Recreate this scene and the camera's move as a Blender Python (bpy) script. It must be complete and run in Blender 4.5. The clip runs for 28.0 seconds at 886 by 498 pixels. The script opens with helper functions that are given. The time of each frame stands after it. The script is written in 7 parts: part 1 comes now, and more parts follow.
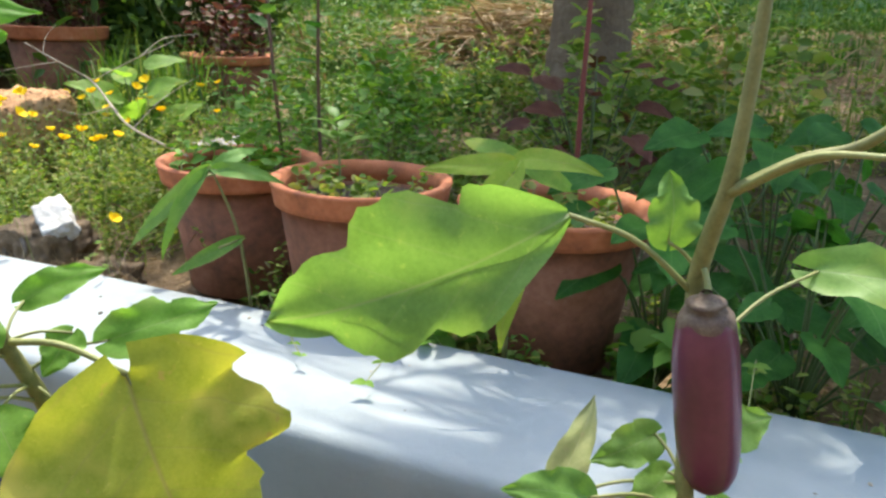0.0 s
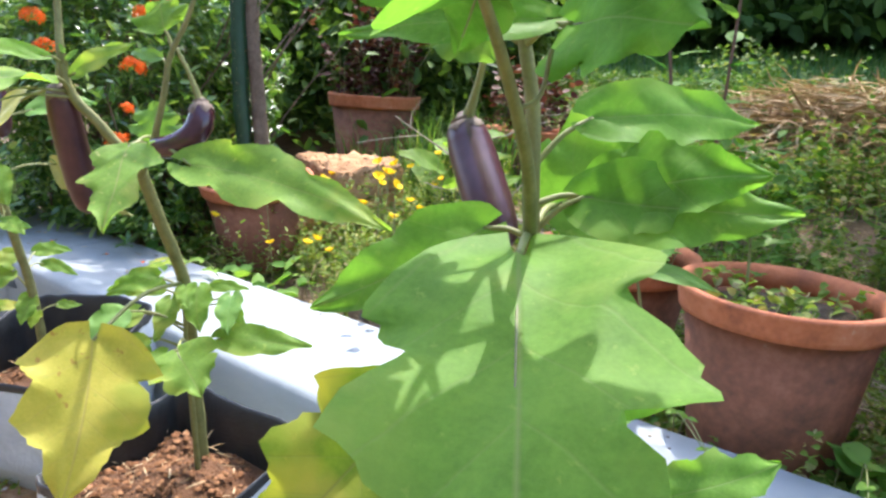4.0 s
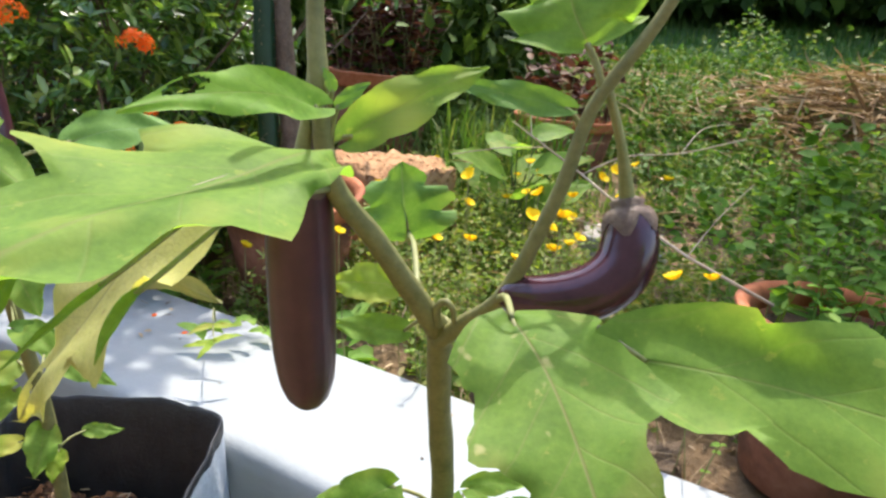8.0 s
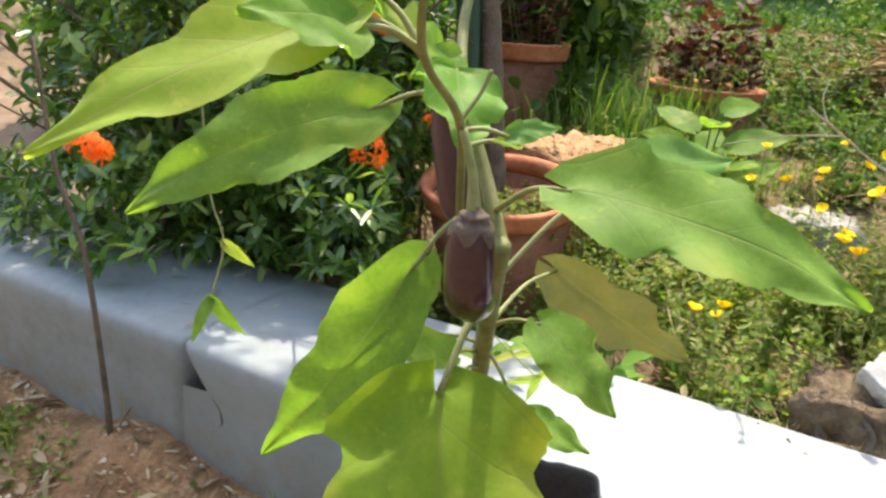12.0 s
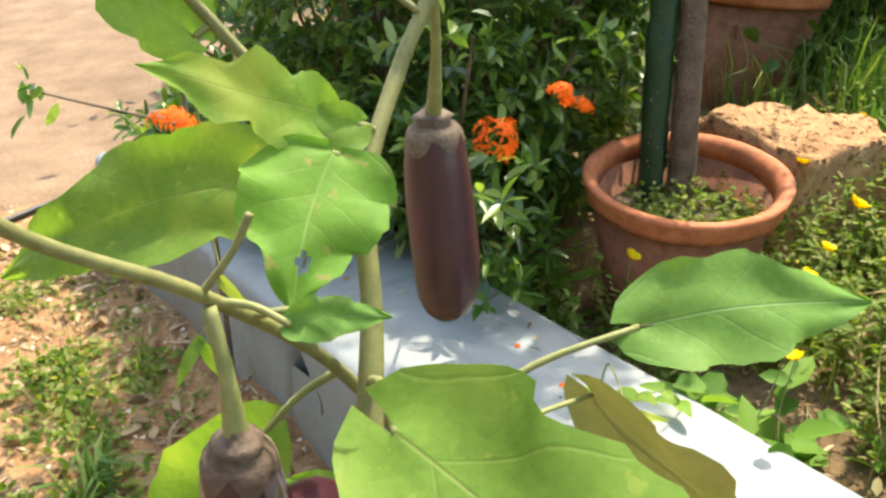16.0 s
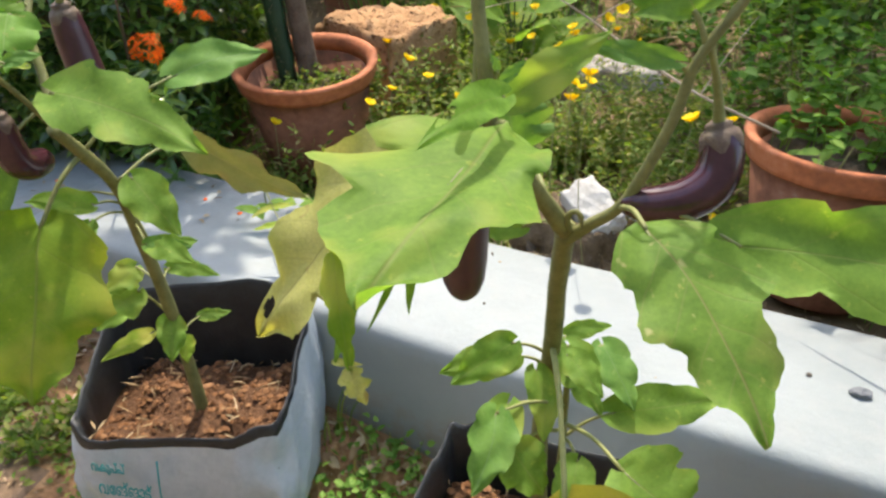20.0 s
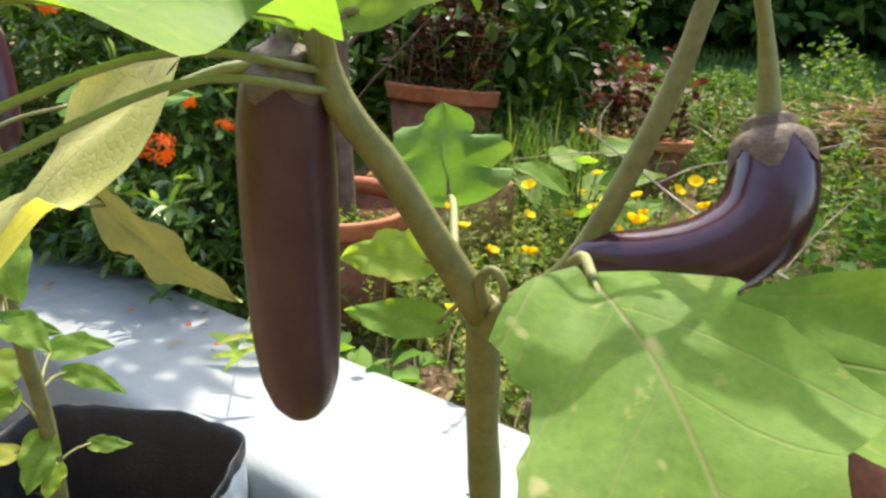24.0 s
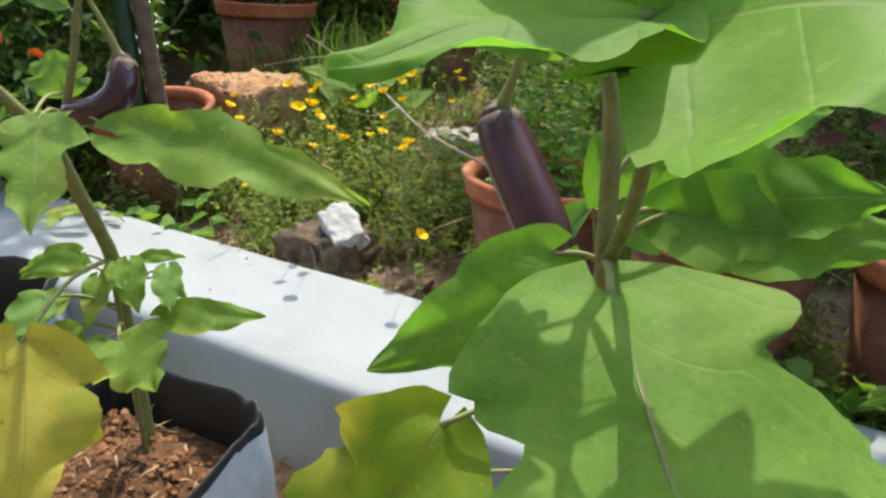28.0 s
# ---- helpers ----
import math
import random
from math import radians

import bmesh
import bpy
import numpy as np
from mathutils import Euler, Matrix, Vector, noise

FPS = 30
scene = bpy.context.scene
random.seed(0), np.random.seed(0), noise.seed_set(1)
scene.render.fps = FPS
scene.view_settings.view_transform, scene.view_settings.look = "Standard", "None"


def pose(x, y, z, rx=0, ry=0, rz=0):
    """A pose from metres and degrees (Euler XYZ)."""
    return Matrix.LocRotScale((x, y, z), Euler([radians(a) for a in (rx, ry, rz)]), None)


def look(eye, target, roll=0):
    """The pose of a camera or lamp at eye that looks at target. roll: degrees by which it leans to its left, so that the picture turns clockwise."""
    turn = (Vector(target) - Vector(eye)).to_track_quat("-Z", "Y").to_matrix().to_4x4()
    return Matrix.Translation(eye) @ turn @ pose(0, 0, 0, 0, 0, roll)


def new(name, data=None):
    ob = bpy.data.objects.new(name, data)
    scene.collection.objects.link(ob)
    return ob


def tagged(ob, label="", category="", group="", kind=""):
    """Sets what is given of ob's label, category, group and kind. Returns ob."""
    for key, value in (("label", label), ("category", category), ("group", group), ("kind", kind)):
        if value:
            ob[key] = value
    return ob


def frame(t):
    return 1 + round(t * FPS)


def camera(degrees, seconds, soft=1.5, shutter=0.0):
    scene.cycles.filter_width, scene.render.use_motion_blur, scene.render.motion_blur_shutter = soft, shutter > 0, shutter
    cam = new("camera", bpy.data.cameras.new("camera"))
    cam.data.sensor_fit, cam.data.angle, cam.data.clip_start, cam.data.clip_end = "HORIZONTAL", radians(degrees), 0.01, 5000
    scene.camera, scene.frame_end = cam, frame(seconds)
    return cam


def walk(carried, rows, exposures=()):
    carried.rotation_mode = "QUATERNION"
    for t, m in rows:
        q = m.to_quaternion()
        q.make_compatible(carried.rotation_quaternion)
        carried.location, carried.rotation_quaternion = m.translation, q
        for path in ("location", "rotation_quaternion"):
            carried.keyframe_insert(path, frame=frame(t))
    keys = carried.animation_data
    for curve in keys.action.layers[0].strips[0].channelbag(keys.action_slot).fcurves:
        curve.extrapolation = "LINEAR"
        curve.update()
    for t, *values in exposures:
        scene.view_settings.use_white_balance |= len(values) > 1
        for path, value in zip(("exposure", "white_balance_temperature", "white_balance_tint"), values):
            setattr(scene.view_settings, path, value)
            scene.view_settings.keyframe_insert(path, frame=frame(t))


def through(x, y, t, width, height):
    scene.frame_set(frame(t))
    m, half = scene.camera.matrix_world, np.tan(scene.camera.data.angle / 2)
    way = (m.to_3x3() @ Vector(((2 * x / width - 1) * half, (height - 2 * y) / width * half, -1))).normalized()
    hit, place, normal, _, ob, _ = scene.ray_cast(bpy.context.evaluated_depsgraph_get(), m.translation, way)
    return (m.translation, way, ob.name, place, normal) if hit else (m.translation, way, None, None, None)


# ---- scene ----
cam = camera(61.8, 28.0, soft=2.6)
PATH = [
    (0, (0.409, 0.276, 0.692), (0.099, 2.152, 0.074), 2.1),
    (0.5, (0.512, 0.281, 0.694), (0.1, 2.129, 0.048), 2.4),
    (1, (0.617, 0.312, 0.675), (0.199, 2.156, 0.023), 3.2),
    (1.5, (0.646, 0.331, 0.619), (0.108, 2.165, 0.032), 2.1),
    (2, (0.621, 0.327, 0.593), (0.017, 2.154, 0.047), 2.1),
    (2.5, (0.475, 0.292, 0.622), (-0.122, 2.123, 0.085), 2.6),
    (3, (0.3, 0.263, 0.681), (-0.432, 2.045, 0.145), 1.3),
    (3.5, (0.152, 0.255, 0.675), (-0.658, 2.028, 0.228), 3.7),
    (4, (0.025, 0.299, 0.7), (-0.811, 2.052, 0.227), 3.6),
    (4.5, (-0.061, 0.3, 0.725), (-0.943, 2.011, 0.182), 4.5),
    (6.5, (-0.442, 0.379, 0.706), (-1.222, 2.104, 0.06), 3.2),
    (7, (-0.528, 0.465, 0.702), (-1.292, 2.198, 0.06), 3.8),
    (7.5, (-0.571, 0.527, 0.735), (-1.27, 2.306, 0.146), 1.7),
    (8, (-0.587, 0.567, 0.721), (-1.167, 2.398, 0.166), 5.4),
    (8.5, (-0.626, 0.58, 0.695), (-1.028, 2.466, 0.166), 5.6),
    (9, (-0.671, 0.549, 0.691), (-1.094, 2.41, 0.095), 6.0),
    (9.5, (-0.745, 0.528, 0.692), (-1.255, 2.362, 0.078), 5.7),
    (10, (-0.837, 0.506, 0.695), (-1.358, 2.334, 0.073), 5.8),
    (10.5, (-0.938, 0.503, 0.706), (-1.484, 2.329, 0.1), 5.2),
    (11, (-1.031, 0.52, 0.709), (-1.517, 2.358, 0.086), 5.9),
    (11.5, (-1.076, 0.532, 0.718), (-1.55, 2.371, 0.09), 2.7),
    (12, (-1.118, 0.582, 0.714), (-1.64, 2.395, 0.052), 4.7),
    (12.5, (-1.16, 0.621, 0.692), (-1.64, 2.473, 0.111), 4.5),
    (14.5, (-1.042, 0.748, 0.754), (-1.949, 2.378, 0.033), 5.7),
    (15, (-1.028, 0.786, 0.774), (-2.029, 2.323, -0.022), 2.9),
    (15.5, (-1.02, 0.8, 0.786), (-2.099, 2.267, -0.042), 1.3),
    (16, (-1.05, 0.842, 0.764), (-2.107, 2.291, -0.12), 3.2),
    (16.5, (-1.081, 0.868, 0.749), (-2.143, 2.308, -0.145), 3.0),
    (17, (-1.083, 0.862, 0.75), (-2.095, 2.322, -0.17), 2.7),
    (17.5, (-1.046, 0.774, 0.757), (-1.981, 2.264, -0.196), 3.2),
    (18, (-1.007, 0.684, 0.798), (-1.823, 2.267, -0.113), -1.6),
    (18.5, (-0.988, 0.561, 0.845), (-1.583, 2.25, -0.045), -0.4),
    (19, (-0.921, 0.438, 0.863), (-1.322, 2.18, -0.034), 0.6),
    (19.5, (-0.793, 0.452, 0.829), (-1.156, 2.167, -0.134), -0.2),
    (20, (-0.669, 0.454, 0.817), (-1.12, 2.135, -0.167), 0.0),
    (20.5, (-0.565, 0.492, 0.785), (-1.099, 2.132, -0.228), 0.9),
    (21, (-0.539, 0.515, 0.773), (-1.084, 2.168, -0.211), -1.1),
    (21.5, (-0.554, 0.55, 0.725), (-1.187, 2.3, -0.007), 2.9),
    (23.5, (-0.631, 0.684, 0.647), (-1.358, 2.476, 0.136), 5.3),
    (24.5, (-0.582, 0.649, 0.669), (-1.335, 2.441, 0.197), 5.9),
    (25, (-0.565, 0.615, 0.679), (-1.317, 2.406, 0.203), 5.8),
    (26, (-0.508, 0.536, 0.695), (-1.228, 2.318, 0.14), 4.3),
    (26.5, (-0.468, 0.48, 0.723), (-1.037, 2.29, 0.091), 1.3),
    (27, (-0.38, 0.43, 0.728), (-0.845, 2.247, 0.034), -0.5),
    (27.5, (-0.229, 0.381, 0.731), (-0.633, 2.202, 0.009), 1.0),
    (28, (-0.095, 0.342, 0.746), (-0.616, 2.133, 0.026), 2.9),
]
# seconds, stops, kelvin
GAINS = [(0, 0.34, 6200), (1, 0.36, 6350), (2, 0.36, 6350), (3, 0.48, 6100), (4, 0.62, 5800), (5, 0.44, 6100), (7, 0.16, 6350), (8, 0.22, 6250), (9, 0.05, 6500), (10, 0.06, 6450), (12, 0.32, 6650), (15, 0.40, 7000), (16, 0.42, 7050), (18, 0.32, 6600), (20, 0.0, 6600), (21, -0.08, 6600), (23.5, 0.20, 6600), (25, 0.40, 6500), (26, 0.22, 6500), (27, -0.06, 6400), (28, -0.14, 6400)]
TINTS = [(0, 7), (1, 9), (2, 16), (4, 15), (8, 14), (10, 12), (16, 6), (19, 10), (24, 10), (26, 11), (28, 9)]
walk(cam, [(t, look(eye, target, roll)) for t, eye, target, roll in PATH], exposures=[(t, 1.74 + stops, kelvin, float(np.interp(t, *zip(*TINTS)))) for t, stops, kelvin in GAINS])

# ---------- world, sun, exposure ----------
SUN_AZ, SUN_EL = -12.0, 62.0      # degrees: from +y towards +x (the sun stands behind the wall), and above the horizon
world = bpy.data.worlds.new("world")
scene.world = world
world.use_nodes = True
wn = world.node_tree
sky = wn.nodes.new("ShaderNodeTexSky")
sky.sky_type, sky.sun_disc = "NISHITA", False
sky.sun_elevation, sky.sun_rotation = radians(SUN_EL), radians(SUN_AZ)
sky.air_density, sky.dust_density = 1.2, 2.5
wn.links.new(sky.outputs[0], wn.nodes["Background"].inputs[0])
wn.nodes["Background"].inputs[1].default_value = 0.15
sun_data = bpy.data.lights.new("sun", "SUN")
sun_data.energy, sun_data.angle, sun_data.color = 2.0, radians(0.6), (1.0, 0.92, 0.80)
sun = new("sun", sun_data)
az, el = radians(SUN_AZ), radians(SUN_EL)
sun.matrix_world = look((0, 0, 0), (-math.sin(az) * math.cos(el), -math.cos(az) * math.cos(el), -math.sin(el)))

# ---------- materials ----------
def material(name):
    m = bpy.data.materials.new(name)
    m.use_nodes = True
    return m, m.node_tree, m.node_tree.nodes["Principled BSDF"]


def ramp(nt, fac, stops):
    r = nt.nodes.new("ShaderNodeValToRGB")
    while len(r.color_ramp.elements) < len(stops):
        r.color_ramp.elements.new(0.5)
    for e, (p, c) in zip(r.color_ramp.elements, stops):
        e.position, e.color = p, (*c, 1)
    nt.links.new(fac, r.inputs[0])
    return r.outputs[0]


def coords(nt, kind="Object"):
    return nt.nodes.new("ShaderNodeTexCoord").outputs[kind]


def noise_tex(nt, scale, detail=5.0, rough=0.6, co=None, out=0):
    n = nt.nodes.new("ShaderNodeTexNoise")
    n.inputs["Scale"].default_value, n.inputs["Detail"].default_value, n.inputs["Roughness"].default_value = scale, detail, rough
    nt.links.new(co or coords(nt), n.inputs["Vector"])
    return n.outputs[out]


def mix(nt, fac, a, b, kind="MIX"):
    m = nt.nodes.new("ShaderNodeMix")
    m.data_type, m.blend_type = "RGBA", kind
    for k, v in ((0, fac), (6, a), (7, b)):
        if isinstance(v, (int, float)):
            m.inputs[k].default_value = v
        elif isinstance(v, tuple):
            m.inputs[k].default_value = (*v, 1)
        else:
            nt.links.new(v, m.inputs[k])
    return m.outputs[2]


def calc(nt, op, a, b=0.0, clamp=False):
    m = nt.nodes.new("ShaderNodeMath")
    m.operation, m.use_clamp = op, clamp
    for k, v in ((0, a), (1, b)):
        if isinstance(v, (int, float)):
            m.inputs[k].default_value = v
        else:
            nt.links.new(v, m.inputs[k])
    return m.outputs[0]


def bump(nt, bsdf, height, strength=0.3, distance=0.01):
    b = nt.nodes.new("ShaderNodeBump")
    b.inputs["Strength"].default_value, b.inputs["Distance"].default_value = strength, distance
    nt.links.new(height, b.inputs["Height"])
    nt.links.new(b.outputs[0], bsdf.inputs["Normal"])


def plain(name, stops, scale, rough=0.7, bumps=(0.3, 0.004), fine=6.0, spec=0.4):
    """A two-scale noise material: stops colour the coarse noise, a finer one grains it and gives relief."""
    m, nt, b = material(name)
    coarse, grain = noise_tex(nt, scale), noise_tex(nt, scale * fine, 6)
    fac = calc(nt, "ADD", calc(nt, "MULTIPLY", coarse, 0.65), calc(nt, "MULTIPLY", grain, 0.35))
    nt.links.new(ramp(nt, fac, stops), b.inputs["Base Color"])
    b.inputs["Roughness"].default_value = rough
    b.inputs["Specular IOR Level"].default_value = spec
    bump(nt, b, grain, *bumps)
    return m


def leaf_material(name, dark, light, blotch, blotch_at, vein, through, amount=0.4, spots=None, rough=0.55, netting=0.05, spec=0.12):
    """A leaf blade: colour by noise, paler midrib and side veins along its own u, v, and light let through."""
    m, nt, b = material(name)
    uv = coords(nt, "UV")
    sep = nt.nodes.new("ShaderNodeSeparateXYZ")
    nt.links.new(uv, sep.inputs[0])
    u, v = sep.outputs[0], calc(nt, "ABSOLUTE", calc(nt, "SUBTRACT", calc(nt, "MULTIPLY", sep.outputs[1], 2.0), 1.0))
    big, small = noise_tex(nt, 26, 5), noise_tex(nt, 260, 4)
    info = nt.nodes.new("ShaderNodeObjectInfo").outputs["Random"]
    fac = calc(nt, "ADD", calc(nt, "MULTIPLY", big, 0.7), calc(nt, "MULTIPLY", small, 0.3))
    col = ramp(nt, fac, [(0.36, dark), (0.64, light)])
    far = noise_tex(nt, 9, 3)
    col = mix(nt, ramp(nt, far, [(blotch_at, (0, 0, 0)), (blotch_at + 0.12, (1, 1, 1))]), col, blotch)
    side = calc(nt, "FRACT", calc(nt, "MULTIPLY", calc(nt, "SUBTRACT", u, calc(nt, "MULTIPLY", v, 0.30)), 5.0))
    off = calc(nt, "ABSOLUTE", calc(nt, "SUBTRACT", side, 0.5))
    sv = calc(nt, "SUBTRACT", 1.0, calc(nt, "MULTIPLY", off, 26.0), True)
    mid = calc(nt, "SUBTRACT", 1.0, calc(nt, "MULTIPLY", v, 34.0), True)
    cells = nt.nodes.new("ShaderNodeTexVoronoi")
    cells.feature = "DISTANCE_TO_EDGE"
    cells.inputs["Scale"].default_value = 230
    nt.links.new(coords(nt), cells.inputs["Vector"])
    net = calc(nt, "SUBTRACT", 1.0, calc(nt, "MULTIPLY", cells.outputs["Distance"], 9.0), True)
    edge = calc(nt, "MULTIPLY", calc(nt, "SUBTRACT", v, 0.45), 1.6, True)
    edge = calc(nt, "MULTIPLY", edge, ramp(nt, noise_tex(nt, 14, 3), [(0.5, (0, 0, 0)), (0.62, (1, 1, 1))]))
    col = mix(nt, calc(nt, "MULTIPLY", edge, 0.75), col, blotch)
    fleck = ramp(nt, noise_tex(nt, 120, 3), [(0.64, (0, 0, 0)), (0.70, (1, 1, 1))])
    col = mix(nt, calc(nt, "MULTIPLY", fleck, 0.5), col, blotch)
    veins = calc(nt, "MAXIMUM", mid, calc(nt, "MULTIPLY", sv, 0.4), True)
    veins = calc(nt, "MAXIMUM", veins, calc(nt, "MULTIPLY", net, netting), True)
    col = mix(nt, calc(nt, "MULTIPLY", veins, 0.75), col, vein)
    if spots:
        sp = ramp(nt, noise_tex(nt, 60, 2), [(0.66, (0, 0, 0)), (0.72, (1, 1, 1))])
        col = mix(nt, sp, col, spots)
    col = mix(nt, calc(nt, "MULTIPLY", info, 0.3), col, mix(nt, 0.5, col, light))
    nt.links.new(col, b.inputs["Base Color"])
    b.inputs["Roughness"].default_value = rough
    b.inputs["Specular IOR Level"].default_value = spec
    quilt = calc(nt, "ADD", calc(nt, "MULTIPLY", off, 0.35), calc(nt, "MULTIPLY", noise_tex(nt, 55, 3), 0.7))
    bump(nt, b, calc(nt, "ADD", calc(nt, "SUBTRACT", quilt, calc(nt, "MULTIPLY", veins, 0.5)), calc(nt, "MULTIPLY", small, 0.25)), 0.28, 0.003)
    tr = nt.nodes.new("ShaderNodeBsdfTranslucent")
    nt.links.new(mix(nt, 1.0, col, through, "MULTIPLY"), tr.inputs[0])
    ms = nt.nodes.new("ShaderNodeMixShader")
    ms.inputs[0].default_value = amount
    nt.links.new(b.outputs[0], ms.inputs[1])
    nt.links.new(tr.outputs[0], ms.inputs[2])
    nt.links.new(ms.outputs[0], nt.nodes["Material Output"].inputs[0])
    return m


THROUGH = (1.75, 1.80, 0.65)
GREEN = leaf_material("eggplant_leaf_green", (0.105, 0.198, 0.033), (0.196, 0.318, 0.060), (0.32, 0.375, 0.085), 0.58, (0.22, 0.25, 0.09), THROUGH, 0.47)
COOL = leaf_material("eggplant_leaf_cool", (0.118, 0.215, 0.036), (0.198, 0.325, 0.066), (0.28, 0.36, 0.08), 0.62, (0.24, 0.28, 0.12), (1.6, 1.72, 1.0), 0.46, rough=0.5, spec=0.35)
FRESH = leaf_material("eggplant_leaf_fresh", (0.098, 0.203, 0.030), (0.172, 0.312, 0.054), (0.25, 0.345, 0.08), 0.62, (0.22, 0.27, 0.11), (1.5, 1.82, 0.65), 0.46)
SPECKLED = leaf_material("eggplant_leaf_speckled", (0.105, 0.198, 0.034), (0.196, 0.318, 0.064), (0.36, 0.36, 0.12), 0.60, (0.28, 0.25, 0.13), THROUGH, 0.5, (0.38, 0.39, 0.18))
LIGHT = leaf_material("eggplant_leaf_light", (0.19, 0.30, 0.035), (0.31, 0.40, 0.07), (0.42, 0.41, 0.10), 0.54, (0.36, 0.32, 0.15), THROUGH, 0.48)
DULL = leaf_material("eggplant_leaf_dull", (0.085, 0.185, 0.036), (0.16, 0.28, 0.062), (0.21, 0.30, 0.09), 0.62, (0.17, 0.25, 0.12), THROUGH, 0.3)
YELLOW = leaf_material("eggplant_leaf_yellow", (0.36, 0.35, 0.05), (0.50, 0.45, 0.085), (0.30, 0.34, 0.05), 0.55, (0.36, 0.30, 0.10), (1.5, 1.4, 0.5), 0.4, (0.32, 0.20, 0.05))
YGREEN = leaf_material("eggplant_leaf_turning", (0.12, 0.22, 0.02), (0.21, 0.30, 0.032), (0.36, 0.35, 0.06), 0.58, (0.20, 0.22, 0.07), (1.6, 1.6, 0.5), 0.4)
PALE = leaf_material("eggplant_leaf_pale", (0.37, 0.375, 0.10), (0.54, 0.52, 0.19), (0.28, 0.34, 0.06), 0.62, (0.24, 0.22, 0.09), (1.45, 1.35, 0.4), 0.40, (0.33, 0.26, 0.10), netting=0.35)
TURN = leaf_material("eggplant_leaf_old", (0.21, 0.26, 0.03), (0.33, 0.35, 0.055), (0.44, 0.40, 0.09), 0.56, (0.28, 0.24, 0.10), (1.6, 1.55, 0.5), 0.38, (0.34, 0.28, 0.08))
OLIVE = leaf_material("eggplant_leaf_olive", (0.19, 0.21, 0.075), (0.27, 0.275, 0.11), (0.25, 0.20, 0.09), 0.6, (0.30, 0.29, 0.15), (1.3, 1.3, 0.7), 0.12)
SPOT = leaf_material("eggplant_leaf_spotted", (0.10, 0.22, 0.03), (0.16, 0.30, 0.05), (0.40, 0.28, 0.14), 0.68, (0.24, 0.34, 0.12), THROUGH, 0.4, (0.30, 0.22, 0.11))
# Deep green, darkened further so the plants' shade sits in the leaf colour.
BROAD = leaf_material("shrub_leaf_shaded", (0.025, 0.085, 0.016), (0.055, 0.155, 0.028), (0.08, 0.19, 0.04), 0.62, (0.10, 0.19, 0.06), THROUGH, 0.4)
STEM = plain("eggplant_stem", [(0.3, (0.10, 0.105, 0.030)), (0.7, (0.235, 0.225, 0.075))], 60, 0.65, (0.35, 0.001))
MAROON_LEAF = leaf_material("maroon_broad_leaf", (0.075, 0.026, 0.020), (0.14, 0.06, 0.038), (0.17, 0.12, 0.05), 0.62, (0.18, 0.08, 0.05), (1.5, 0.9, 0.6), 0.3)
HERB_STALK = plain("herb_stalk", [(0.3, (0.045, 0.075, 0.02)), (0.7, (0.10, 0.14, 0.04))], 60, 0.6, (0.3, 0.001))
TWIG = plain("young_stem", [(0.3, (0.145, 0.165, 0.045)), (0.7, (0.27, 0.265, 0.095))], 80, 0.6, (0.3, 0.001))
FRUIT = plain("eggplant_skin", [(0.3, (0.035, 0.010, 0.016)), (0.7, (0.075, 0.026, 0.032))], 26, 0.33, (0.05, 0.001), spec=0.5)
FRUIT_SCAR = plain("eggplant_skin_scarred", [(0.3, (0.03, 0.008, 0.014)), (0.62, (0.06, 0.02, 0.025)), (0.75, (0.20, 0.13, 0.08))], 40, 0.17, (0.05, 0.001), spec=0.5)
FRUIT_VIOLET = plain("eggplant_skin_violet", [(0.3, (0.075, 0.012, 0.035)), (0.7, (0.13, 0.03, 0.06))], 20, 0.3, (0.05, 0.001), spec=0.5)
CALYX = plain("calyx", [(0.3, (0.06, 0.034, 0.026)), (0.5, (0.12, 0.08, 0.052)), (0.7, (0.20, 0.155, 0.095))], 70, 0.65, (0.6, 0.0015))


